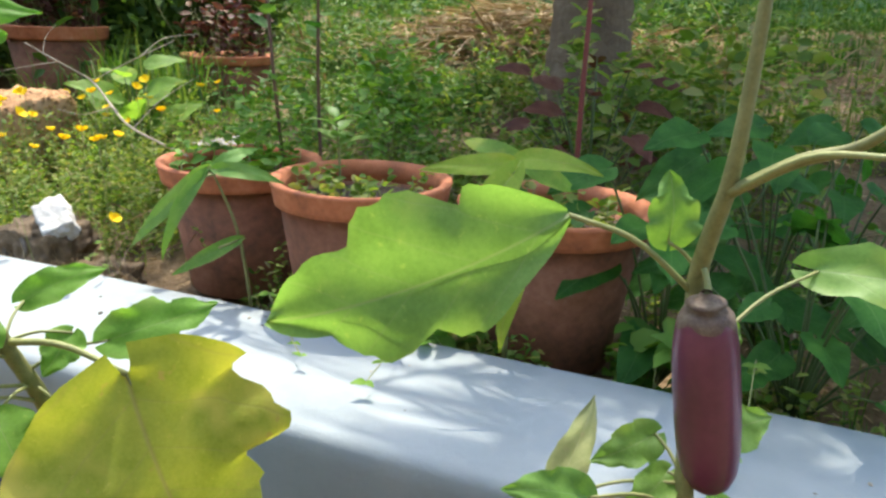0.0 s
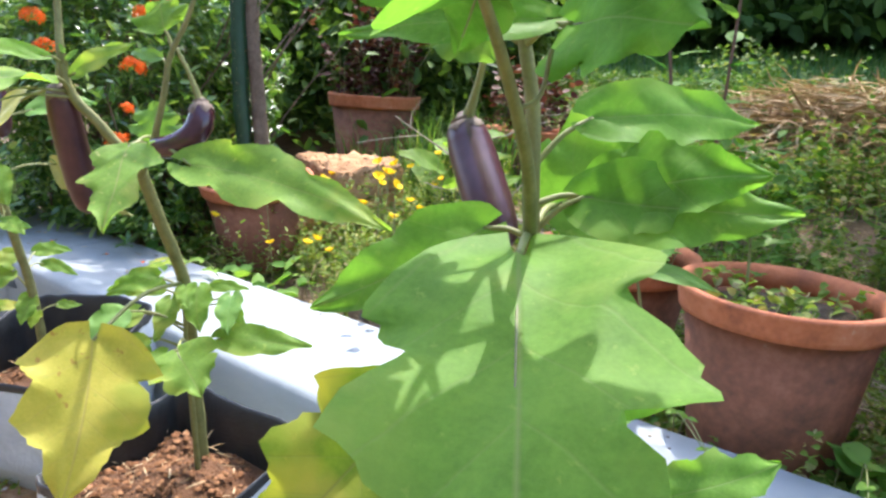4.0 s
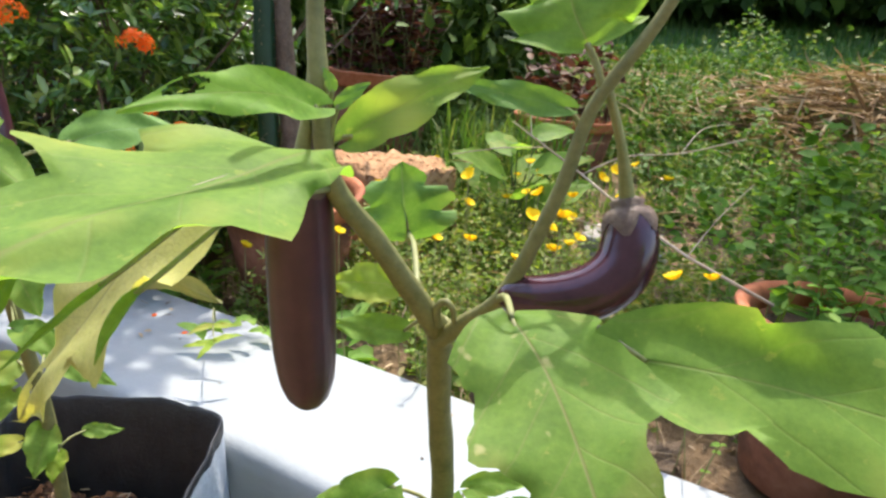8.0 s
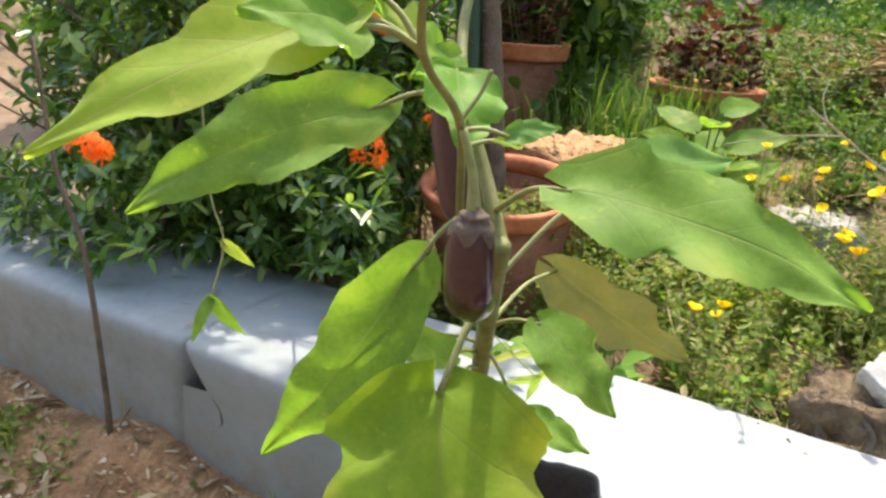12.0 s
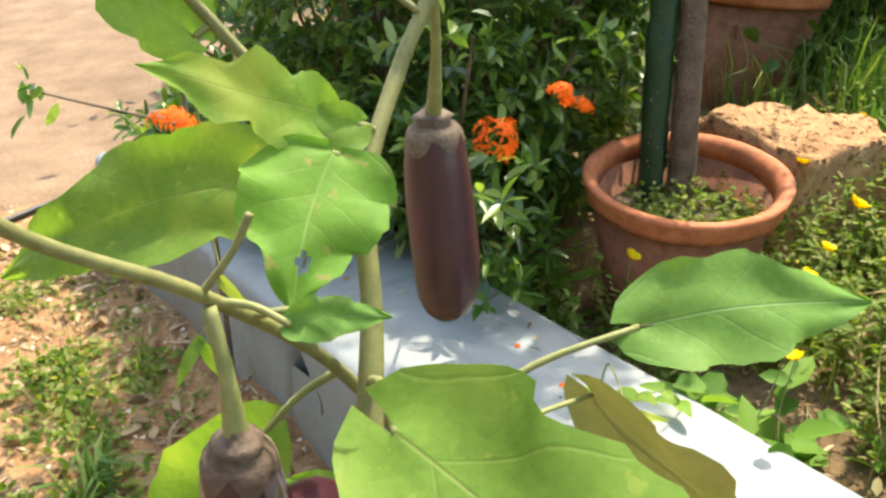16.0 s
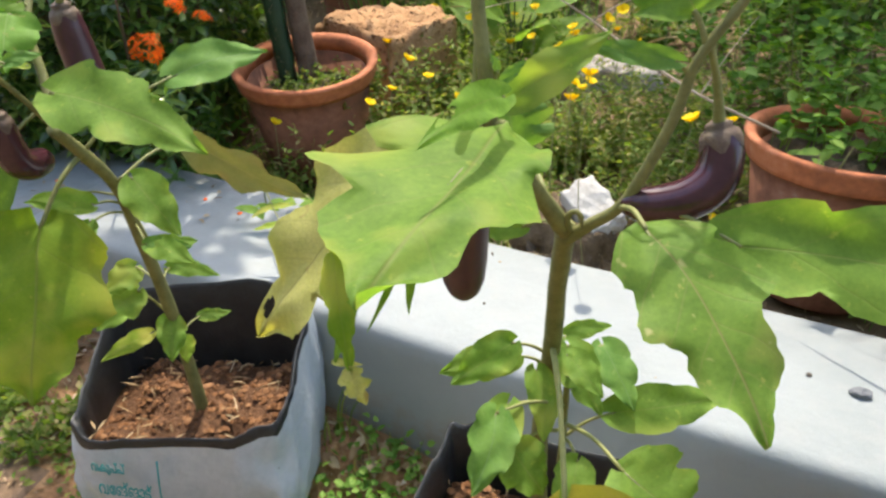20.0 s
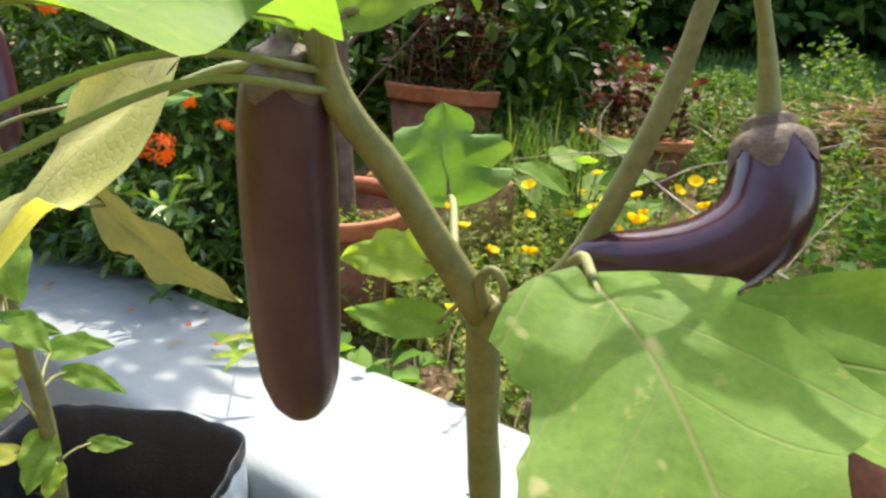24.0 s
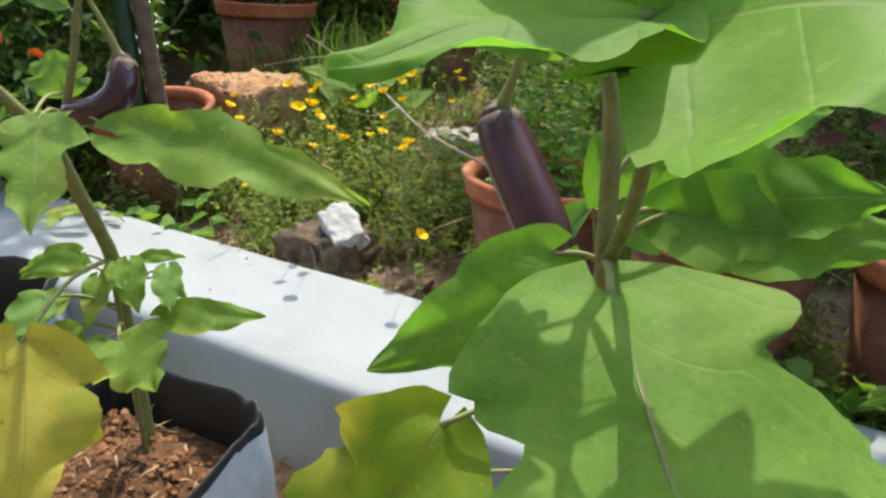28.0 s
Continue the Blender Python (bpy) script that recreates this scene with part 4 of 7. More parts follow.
# ---------- grow bags ----------
def clods(r, places, low, high):
    """Small angular lumps at the places: vertices and triangles."""
    k = r.uniform(low, high, (len(places), 1)) * r.uniform(0.6, 1.3, (len(places), 3))
    base = np.array([[1, 0, 0], [0.3, 0.9, 0.1], [-0.8, 0.5, 0], [-0.7, -0.7, 0.1], [0.5, -0.9, 0], [0.2, 0.1, 0.8], [-0.3, 0.2, 0.6]])
    t = np.array([[0, 1, 5], [1, 6, 5], [1, 2, 6], [2, 3, 6], [3, 5, 6], [3, 4, 5], [4, 0, 5]])
    a = r.uniform(0, 6.283, len(places))
    rot = np.stack([np.stack([np.cos(a), -np.sin(a)], 1), np.stack([np.sin(a), np.cos(a)], 1)], 1)
    V = base[None] * k[:, None]
    V[:, :, :2] = np.einsum("nij,nkj->nki", rot, V[:, :, :2])
    return (places[:, None] + V).reshape(-1, 3), (t[None] + (np.arange(len(places)) * 7)[:, None, None]).reshape(-1, 3)


def grow_bag(x, y, base, back, front, hx, hy, turn, fill, label, square=0.13, lift=0.0):
    """A square plastic bag, white outside and black inside, its rim turned down, earth inside up to fill."""
    b = thing("grow_bag", (x, y, base), label, "grow bag", "grow bags along the wall")
    n, rows = 120, 22
    ca, sa = math.cos(turn), math.sin(turn)

    def ring(k, grow, f, level=None):
        """A place round the bag: f is 0 at its foot and 1 at its rim; level gives a height of its own."""
        w = 2 * math.pi * k / n
        e = square
        c, s = math.cos(w), math.sin(w)
        px, py = math.copysign(abs(c) ** (2 * e), c), math.copysign(abs(s) ** (2 * e), s)
        crease = 0.05 * noise.noise(Vector((px * 2.1 + x * 5, py * 2.1, f * 2.0))) + 0.026 * noise.noise(Vector((px * 7 + x, py * 7, f * 5))) + 0.05 * f * noise.noise(Vector((px * 3.3 + py * 1.7, py * 3.1 + x * 3, f * 1.1)))
        # slanting folds that run down from the corners
        slant = noise.noise(Vector((px * 2.6 + f * 2.2 + x * 3, py * 2.6 - f * 2.0, x)))
        crease += 0.10 * (0.22 - abs(slant)) * 4 * f * (1 - f) + 0.04 * f * noise.noise(Vector((px * 1.3 + x, py * 1.3, 9)))
        px, py = px * hx * (grow + crease), py * hy * (grow + crease)
        rim = back + (front - back) * (0.5 - 0.5 * py / hy) + lift * px / hx
        z = base + (rim - base) * f if level is None else level
        z += 0.010 * f * noise.noise(Vector((c * 3, s * 3, x * 7)))
        return (x + px * ca - py * sa, y + px * sa + py * ca, z)

    def skin(rings):
        verts = [v for q in rings for v in q]
        faces = [(i * n + k, i * n + (k + 1) % n, (i + 1) * n + (k + 1) % n, (i + 1) * n + k) for i in range(len(rings) - 1) for k in range(n)]
        return verts, faces

    outer = [[ring(k, 0.90 + 0.10 * smooth(0, 0.25, i / rows) + 0.085 * math.sin(math.pi * (i / rows) ** 0.8), i / rows) for k in range(n)] for i in range(rows + 1)]
    v, f = skin(outer)
    side = part("bag_side", mesh_data("bag_side", v, f + [tuple(range(n))[::-1]], WHITE), b, "white outer film, creased")
    cuff = [[ring(k, g, h - (0.0 if h > 0.97 else 0.06 * noise.noise(Vector((math.cos(k * 0.0524) * 2.5, math.sin(k * 0.0524) * 2.5, x))))) for k in range(n)] for g, h in ((1.010, 0.895), (1.016, 0.900), (1.014, 0.94), (1.009, 0.985), (1.0, 1.003), (0.992, 1.003), (0.975, 0.985))]
    deep = [[ring(k, 0.955 - 0.02 * q, 1, fill + 0.004 + (1 - q) * (ring(k, 0.96, 0.98)[2] - fill)) for k in range(n)] for q in (0.15, 0.4, 0.7, 1.0, 1.15)]
    part("bag_lining", mesh_data("bag_lining", *skin(cuff + deep), BLACK), b, "black inner film turned over the rim")
    soil = []
    for g in (0.94, 0.85, 0.74, 0.62, 0.5, 0.38, 0.26, 0.14, 0.03):
        q = [ring(k, g, 1, fill) for k in range(n)]
        soil.append([(px, py, fill + 0.026 * noise.fractal(Vector((px * 15, py * 15, 1)), 1.0, 2.0, 5) + 0.045 * (1 - g)) for px, py, _ in q])
    v, f = skin(soil)
    part("potting_soil", mesh_data("potting_soil", v, f + [tuple(8 * n + k for k in range(n))], SOIL), b, "crumbly brown soil, freshly tilled")
    r = np.random.default_rng(int(abs(x) * 1000))
    p = r.uniform(-0.9, 0.9, (900, 2)) * np.array([hx, hy])
    P = np.stack([x + p[:, 0] * ca - p[:, 1] * sa, y + p[:, 0] * sa + p[:, 1] * ca, np.full(900, fill)], 1)
    P[:, 2] += [0.026 * noise.fractal(Vector((q[0] * 15, q[1] * 15, 1)), 1.0, 2.0, 5) + 0.002 + 0.045 * (1 - m) for q, m in zip(P, np.abs(p / (hx, hy)).max(1))]
    tagged(part("crumbled_soil", joined("crumbled_soil", [clods(r, P, 0.0015, 0.0062)], CLOD), b), kind="stuff")
    w = np.concatenate([r.normal(0, 1, (60, 2)), r.normal(0.1, 0.25, (60, 1))], 1)
    tagged(part("dry_debris", joined("dry_debris", [leaflets(P[:60] + np.array([0, 0, 0.008]), w, 0.03, 0.0016, r)], STRAW), b), kind="stuff")
    return b, side


CLOD = island_material("soil_clods", [(0.15, (0.075, 0.033, 0.013)), (0.5, (0.16, 0.073, 0.03)), (0.9, (0.27, 0.14, 0.066))], (1, 1, 1), 0.0, 0.95, 0.2)
bag4, bag4_side = grow_bag(-1.256, 1.212, -0.135, 0.185, 0.083, 0.158, 0.122, 0.20, 0.022, "white grow bag with teal print, black lining and dry soil", 0.19, 0.012)
bag3, _ = grow_bag(-0.715, 1.000, -0.135, 0.170, 0.110, 0.150, 0.130, -0.15, 0.070, "grow bag with black lining turned out over its rim")
bag2, _ = grow_bag(-0.095, 0.900, -0.135, 0.160, 0.110, 0.145, 0.128, -0.20, 0.065, "grow bag with black lining, under large leaves")
bag1, _ = grow_bag(0.560, 0.800, -0.135, 0.150, 0.100, 0.145, 0.128, -0.20, 0.060, "grow bag with black lining below a violet fruit")

# ---------- eggplants ----------
p3 = thing("eggplant_plant", (-0.715, 1.060, 0.10), "forked eggplant with one long and one curved fruit", "eggplant plant", "eggplants in grow bags")
p4 = thing("eggplant_plant", (-1.243, 1.190, 0.11), "eggplant with two dark fruits and a yellowing low leaf", "eggplant plant", "eggplants in grow bags")
p2 = thing("eggplant_plant", (-0.095, 0.930, 0.09), "eggplant with broad leaves and two brown-purple fruits", "eggplant plant", "eggplants in grow bags")
p1 = thing("eggplant_plant", (0.550, 0.850, 0.08), "eggplant with a single glossy violet fruit", "eggplant plant", "eggplants in grow bags")

branch(p3, [(-0.715, 1.060, 0.08), (-0.722, 1.050, 0.25), (-0.716, 1.032, 0.383), (-0.712, 0.985, 0.49), (-0.707, 0.952, 0.559)], [0.0105, 0.0095, 0.0088, 0.008, 0.008])
branch(p3, [(-0.700, 1.035, 0.080), (-0.697, 1.022, 0.200), (-0.696, 1.012, 0.290), (-0.697, 1.012, 0.348), (-0.698, 1.020, 0.376)], [0.0045, 0.004, 0.0035, 0.003, 0.003], name="side_shoot")
branch(p3, [(-0.707, 0.952, 0.555), (-0.735, 0.920, 0.61), (-0.754, 0.899, 0.645), (-0.760, 0.893, 0.690), (-0.768, 0.898, 0.740), (-0.775, 0.900, 0.82)], [0.0075, 0.006, 0.0058, 0.005, 0.0042, 0.003], name="branch")
branch(p3, [(-0.707, 0.952, 0.548), (-0.690, 0.945, 0.566), (-0.667, 0.937, 0.592), (-0.645, 0.935, 0.650), (-0.634, 0.936, 0.695), (-0.606, 0.940, 0.746), (-0.58, 0.945, 0.83)], [0.006, 0.0048, 0.0042, 0.0038, 0.0034, 0.0030, 0.0026], name="branch")
fruit(p3, [(-0.770, 0.893, 0.652), (-0.774, 0.905, 0.61), (-0.779, 0.922, 0.55), (-0.781, 0.937, 0.492)], 0.038, FRUIT, (-0.766, 0.896, 0.715), "long brown-purple eggplant fruit")
fruit(p3, [(-0.613, 0.960, 0.645), (-0.608, 0.955, 0.627), (-0.610, 0.948, 0.611), (-0.622, 0.942, 0.599), (-0.640, 0.939, 0.592), (-0.657, 0.938, 0.590), (-0.672, 0.938, 0.592)], 0.033, FRUIT_SCAR, (-0.630, 0.940, 0.705), "curved glossy purple eggplant fruit", 0.34)

branch(p4, [(-1.243, 1.192, 0.02), (-1.248, 1.175, 0.22), (-1.236, 1.130, 0.38), (-1.226, 1.097, 0.468), (-1.207, 1.020, 0.555), (-1.203, 1.006, 0.568)], [0.0095, 0.0085, 0.0078, 0.0072, 0.0065, 0.0062])
branch(p4, [(-1.226, 1.097, 0.468), (-1.243, 1.077, 0.507), (-1.235, 1.019, 0.586), (-1.222, 0.955, 0.649), (-1.228, 0.903, 0.690), (-1.208, 0.861, 0.758), (-1.190, 0.825, 0.83)], [0.0042, 0.0034, 0.0028, 0.0024, 0.0021, 0.0019, 0.0016], name="branch")
branch(p4, [(-1.203, 1.010, 0.560), (-1.225, 1.035, 0.605), (-1.249, 1.057, 0.649), (-1.264, 1.095, 0.690), (-1.268, 1.126, 0.732), (-1.275, 1.15, 0.80)], [0.006, 0.0048, 0.0042, 0.0038, 0.0034, 0.0028], name="branch")
branch(p4, [(-1.249, 1.057, 0.648), (-1.272, 1.046, 0.669), (-1.293, 1.034, 0.697), (-1.314, 1.018, 0.727), (-1.325, 1.010, 0.748), (-1.345, 0.99, 0.80)], [0.0032, 0.003, 0.0027, 0.0024, 0.0022, 0.002], name="branch")
branch(p4, [(-1.222, 0.955, 0.649), (-1.214, 0.962, 0.664), (-1.210, 0.966, 0.676)], [0.0013, 0.0011, 0.0013], name="twig_stub")
branch(p4, [(-1.266, 1.110, 0.712), (-1.282, 1.105, 0.722), (-1.292, 1.10, 0.735)], [0.0018, 0.0015, 0.0018], name="twig_stub")
fruit(p4, [(-1.209, 0.954, 0.600), (-1.210, 0.955, 0.582), (-1.210, 0.960, 0.558), (-1.211, 0.971, 0.546), (-1.211, 0.986, 0.542), (-1.210, 1.002, 0.545)], 0.030, FRUIT_SCAR, (-1.220, 0.956, 0.645), "short dark eggplant fruit with a scarred side")
fruit(p4, [(-1.285, 1.148, 0.652), (-1.280, 1.150, 0.61), (-1.272, 1.150, 0.57), (-1.268, 1.150, 0.531)], 0.039, FRUIT, (-1.268, 1.122, 0.722), "dark brown-purple eggplant fruit")

branch(p2, [(-0.095, 0.930, 0.07), (-0.094, 0.900, 0.20), (-0.094, 0.860, 0.31), (-0.107, 0.845, 0.364), (-0.108, 0.790, 0.48), (-0.113, 0.735, 0.570), (-0.115, 0.712, 0.612), (-0.120, 0.712, 0.68), (-0.132, 0.715, 0.73), (-0.14, 0.71, 0.82)], [0.0105, 0.0093, 0.0085, 0.008, 0.007, 0.006, 0.0055, 0.0046, 0.004, 0.003])
branch(p2, [(-0.114, 0.712, 0.600), (-0.103, 0.665, 0.650), (-0.100, 0.618, 0.697), (-0.101, 0.581, 0.733)], [0.0042, 0.0037, 0.0031, 0.0024], name="branch")
branch(p2, [(-0.101, 0.632, 0.683), (-0.092, 0.640, 0.690), (-0.090, 0.645, 0.712)], [0.0014, 0.0012, 0.0012], name="twig_stub")
leaf(p2, (-0.106, 0.566, 0.734), (-0.168, 0.494, 0.722), 0.030, (0.05, -0.25, 0.97), FRESH, petiole=(-0.101, 0.581, 0.733))
leaf(p2, (-0.096, 0.572, 0.734), (0.012, 0.470, 0.738), 0.050, (-0.10, -0.65, 0.75), FRESH, petiole=(-0.101, 0.581, 0.733), lobe=0.3)
leaf(p2, (-0.104, 0.588, 0.732), (-0.128, 0.622, 0.708), 0.018, (0.0, 0.7, 0.7), FRESH, petiole=(-0.101, 0.581, 0.733))
leaf(p2, (-0.098, 0.590, 0.738), (-0.040, 0.660, 0.752), 0.030, (0.0, -0.2, 0.98), FRESH, petiole=(-0.101, 0.581, 0.733))
# Top leaves out of view, added to shade the broad leaf below.
leaf(p2, (-0.120, 0.700, 0.835), (0.010, 0.665, 0.840), 0.060, (0.1, -0.1, 0.99), FRESH, petiole=(-0.14, 0.71, 0.82))
leaf(p2, (-0.140, 0.690, 0.830), (-0.130, 0.560, 0.825), 0.052, (-0.1, -0.1, 0.99), FRESH, petiole=(-0.14, 0.71, 0.82))
leaf(p2, (-0.155, 0.720, 0.830), (-0.240, 0.760, 0.845), 0.045, (-0.1, -0.1, 0.99), FRESH, petiole=(-0.14, 0.71, 0.82))
leaf(p2, (-0.102, 0.578, 0.736), (-0.110, 0.560, 0.756), 0.006, (0.2, -0.9, 0.3), DULL)
fruit(p2, [(-0.193, 0.776, 0.665), (-0.182, 0.770, 0.645), (-0.160, 0.752, 0.615), (-0.140, 0.736, 0.588)], 0.033, FRUIT, (-0.175, 0.765, 0.712), "ribbed brown-purple eggplant fruit")
fruit(p2, [(-0.088, 0.770, 0.540), (-0.088, 0.757, 0.500), (-0.093, 0.742, 0.455), (-0.098, 0.728, 0.408)], 0.048, FRUIT, (-0.085, 0.765, 0.585), "hanging brown-purple eggplant fruit")

branch(p1, [(0.550, 0.850, 0.06), (0.548, 0.845, 0.20), (0.535, 0.857, 0.286), (0.530, 0.870, 0.40), (0.520, 0.864, 0.489), (0.528, 0.840, 0.575), (0.531, 0.835, 0.641), (0.532, 0.83, 0.75)], [0.0105, 0.0095, 0.009, 0.008, 0.0075, 0.0065, 0.0055, 0.004])
branch(p1, [(0.529, 0.838, 0.570), (0.565, 0.815, 0.600), (0.603, 0.794, 0.621), (0.65, 0.77, 0.68)], [0.005, 0.0045, 0.004, 0.003], name="branch")
fruit(p1, [(0.524, 0.835, 0.482), (0.532, 0.842, 0.43), (0.545, 0.854, 0.36), (0.557, 0.864, 0.297)], 0.054, FRUIT_VIOLET, (0.522, 0.852, 0.505), "glossy violet eggplant fruit")

part("curled_stub", mesh_data("curled_stub", *tube([(-0.704, 0.944, 0.560), (-0.706, 0.941, 0.572), (-0.701, 0.940, 0.578), (-0.696, 0.940, 0.574), (-0.695, 0.941, 0.566)], [0.0028, 0.0022, 0.002, 0.0014], 8, 24), STEM), p3)
# leaves: plant, base, tip, half width, the way its face looks, blade, where its stalk leaves the stem
leaf(p3, (-0.652, 0.890, 0.596), (-0.575, 0.787, 0.524), 0.038, (0.289, -0.831, 0.476), SPECKLED, petiole=(-0.669, 0.935, 0.587), lobe=0.26, cord=0.05, fold=0.05)
leaf(p3, (-0.589, 0.918, 0.577), (-0.344, 0.949, 0.533), 0.035, (0.126, -0.730, 0.672), GREEN, petiole=(-0.664, 0.935, 0.580))
leaf(p3, (-0.741, 0.854, 0.686), (-0.765, 0.764, 0.687), 0.011, (0.496, -0.723, 0.481), GREEN, petiole=(-0.750, 0.890, 0.676), bite=(0.72,-0.55,0.10,0.40))
leaf(p3, (-0.744, 0.899, 0.669), (-0.689, 0.938, 0.707), 0.014, (0.306, -0.833, 0.460), GREEN, petiole=(-0.747, 0.890, 0.664))
leaf(p3, (-0.648, 0.935, 0.692), (-0.712, 0.950, 0.696), 0.008, (0.223, -0.900, 0.375), DULL, petiole=(-0.643, 0.934, 0.680))
leaf(p3, (-0.763, 1.039, 0.585), (-0.773, 1.041, 0.634), 0.033, (0.424, -0.895, 0.136), DULL, petiole=(-0.720, 0.955, 0.587), lobe=0.26)
leaf(p3, (-0.742, 0.872, 0.664), (-0.772, 0.695, 0.642), 0.057, (0.06, 0.02, 1.0), GREEN, petiole=(-0.756, 0.897, 0.645), lobe=0.19, fold=0.0, skew=0.25, sag=0.008, cord=0.0, blunt=0.86)
leaf(p3, (-0.796, 0.728, 0.648), (-0.778, 0.699, 0.599), 0.007, (-0.1, -0.75, 0.65), YGREEN, lobe=0.3, via=(-0.787, 0.707, 0.628), cord=0.0)
leaf(p3, (-0.779, 0.700, 0.603), (-0.770, 0.696, 0.588), 0.006, (0.3, -0.9, 0.2), PALE, lobe=0.4)
leaf(p3, (-0.789, 0.741, 0.634), (-0.792, 0.711, 0.594), 0.005, (0.276, -0.619, 0.735), GREEN)
leaf(p3, (-0.776, 0.765, 0.624), (-0.780, 0.725, 0.606), 0.002, (0.242, -0.647, 0.723), GREEN)
leaf(p3, (-0.770, 0.776, 0.619), (-0.767, 0.752, 0.601), 0.003, (0.212, -0.663, 0.718), GREEN)
leaf(p3, (-0.792, 0.712, 0.596), (-0.779, 0.716, 0.594), 0.002, (0.261, -0.584, 0.769), PALE)
leaf(p3, (-0.812, 0.873, 0.632), (-0.915, 0.850, 0.490), 0.050, (-0.40, -0.66, 0.63), PALE, petiole=(-0.756, 0.897, 0.645), lobe=0.26, fold=0.05, bite=(0.86, -0.5, 0.05, 0.35))
leaf(p3, (-0.755, 0.999, 0.559), (-0.802, 0.994, 0.552), 0.014, (0.415, -0.737, 0.533), LIGHT, petiole=(-0.732, 0.965, 0.563))
leaf(p3, (-0.747, 1.004, 0.527), (-0.804, 1.006, 0.520), 0.011, (0.388, -0.716, 0.581), GREEN, petiole=(-0.711, 0.948, 0.553))
leaf(p3, (-0.642, 0.937, 0.723), (-0.660, 0.952, 0.758), 0.034, (0.142, -0.839, 0.525), GREEN, petiole=(-0.633, 0.938, 0.702))
leaf(p3, (-0.749, 0.892, 0.684), (-0.736, 0.899, 0.696), 0.004, (0.395, -0.833, 0.387), DULL)
leaf(p3, (-0.752, 0.891, 0.691), (-0.757, 0.889, 0.701), 0.003, (0.427, -0.823, 0.374), DULL)
leaf(p3, (-0.680, 0.851, 0.369), (-0.625, 0.759, 0.225), 0.068, (0.630, -0.537, 0.561), YELLOW, petiole=(-0.747, 1.004, 0.386))
leaf(p3, (-0.753, 1.017, 0.395), (-0.800, 0.970, 0.372), 0.020, (0.434, -0.616, 0.657), GREEN)
leaf(p3, (-0.651, 1.028, 0.323), (-0.542, 1.090, 0.317), 0.024, (0.230, -0.667, 0.708), GREEN)
leaf(p3, (-0.701, 1.041, 0.385), (-0.663, 1.005, 0.337), 0.022, (0.333, -0.652, 0.681), GREEN)
leaf(p3, (-0.707, 1.071, 0.375), (-0.663, 1.102, 0.373), 0.010, (0.320, -0.688, 0.652), GREEN)
leaf(p3, (-0.676, 1.064, 0.359), (-0.645, 1.072, 0.330), 0.013, (0.295, -0.670, 0.681), GREEN)
leaf(p3, (-0.754, 0.955, 0.362), (-0.761, 0.889, 0.324), 0.023, (0.428, -0.557, 0.711), DULL)
leaf(p3, (-0.740, 0.952, 0.326), (-0.704, 0.943, 0.285), 0.026, (0.374, -0.566, 0.735), GREEN)
leaf(p3, (-0.638, 0.938, 0.337), (-0.572, 0.912, 0.303), 0.042, (0.269, -0.592, 0.759), GREEN)
leaf(p3, (-0.728, 1.016, 0.368), (-0.711, 0.969, 0.323), 0.017, (0.372, -0.615, 0.695), GREEN)
leaf(p3, (-0.678, 0.959, 0.318), (-0.688, 0.910, 0.289), 0.019, (0.140, -0.528, 0.838), GREEN)
leaf(p3, (-0.749, 1.019, 0.379), (-0.815, 0.984, 0.371), 0.019, (0.256, -0.602, 0.756), GREEN)
leaf(p3, (-0.700, 1.017, 0.392), (-0.663, 0.986, 0.374), 0.015, (0.143, -0.627, 0.765), GREEN)
leaf(p3, (-0.669, 1.071, 0.370), (-0.632, 1.023, 0.334), 0.020, (0.097, -0.635, 0.766), DULL)
leaf(p3, (-0.747, 0.975, 0.357), (-0.764, 0.905, 0.324), 0.020, (0.231, -0.544, 0.807), GREEN)
leaf(p4, (-1.161, 0.976, 0.616), (-1.009, 0.962, 0.581), 0.033, (0.169, -0.621, 0.766), GREEN, petiole=(-1.207, 1.018, 0.589))
leaf(p4, (-1.314, 1.060, 0.632), (-1.466, 0.989, 0.550), 0.033, (0.565, -0.502, 0.655), GREEN, petiole=(-1.250, 1.056, 0.647), lobe=0.16)
leaf(p4, (-1.257, 0.999, 0.545), (-1.345, 0.965, 0.403), 0.028, (0.345, -0.755, 0.558), GREEN, petiole=(-1.238, 1.009, 0.556), lobe=0.12)
leaf(p4, (-1.228, 0.982, 0.470), (-1.202, 0.886, 0.326), 0.069, (0.370, -0.624, 0.688), YGREEN, petiole=(-1.227, 1.005, 0.503))
leaf(p4, (-1.251, 1.040, 0.666), (-1.226, 0.994, 0.625), 0.030, (0.60, -0.58, 0.55), SPOT, petiole=(-1.251, 1.057, 0.652), bite=(0.75, 0.1, 0.06, 0.16), lobe=0.06, cord=0.06)
leaf(p4, (-1.255, 1.059, 0.673), (-1.277, 1.025, 0.659), 0.013, (0.492, -0.681, 0.542), GREEN, petiole=(-1.251, 1.064, 0.671))
leaf(p4, (-1.198, 0.969, 0.642), (-1.173, 0.987, 0.647), 0.007, (0.403, -0.664, 0.629), DULL, petiole=(-1.197, 0.963, 0.631))
leaf(p4, (-1.307, 1.021, 0.705), (-1.345, 0.991, 0.736), 0.018, (0.627, -0.634, 0.452), GREEN, petiole=(-1.305, 1.023, 0.707))
leaf(p4, (-1.268, 1.051, 0.677), (-1.292, 0.985, 0.702), 0.016, (0.620, -0.518, 0.589), GREEN, petiole=(-1.269, 1.047, 0.670), lobe=0.25)
leaf(p4, (-1.251, 0.907, 0.710), (-1.278, 0.850, 0.746), 0.020, (0.594, -0.448, 0.668), GREEN, petiole=(-1.244, 0.910, 0.700))
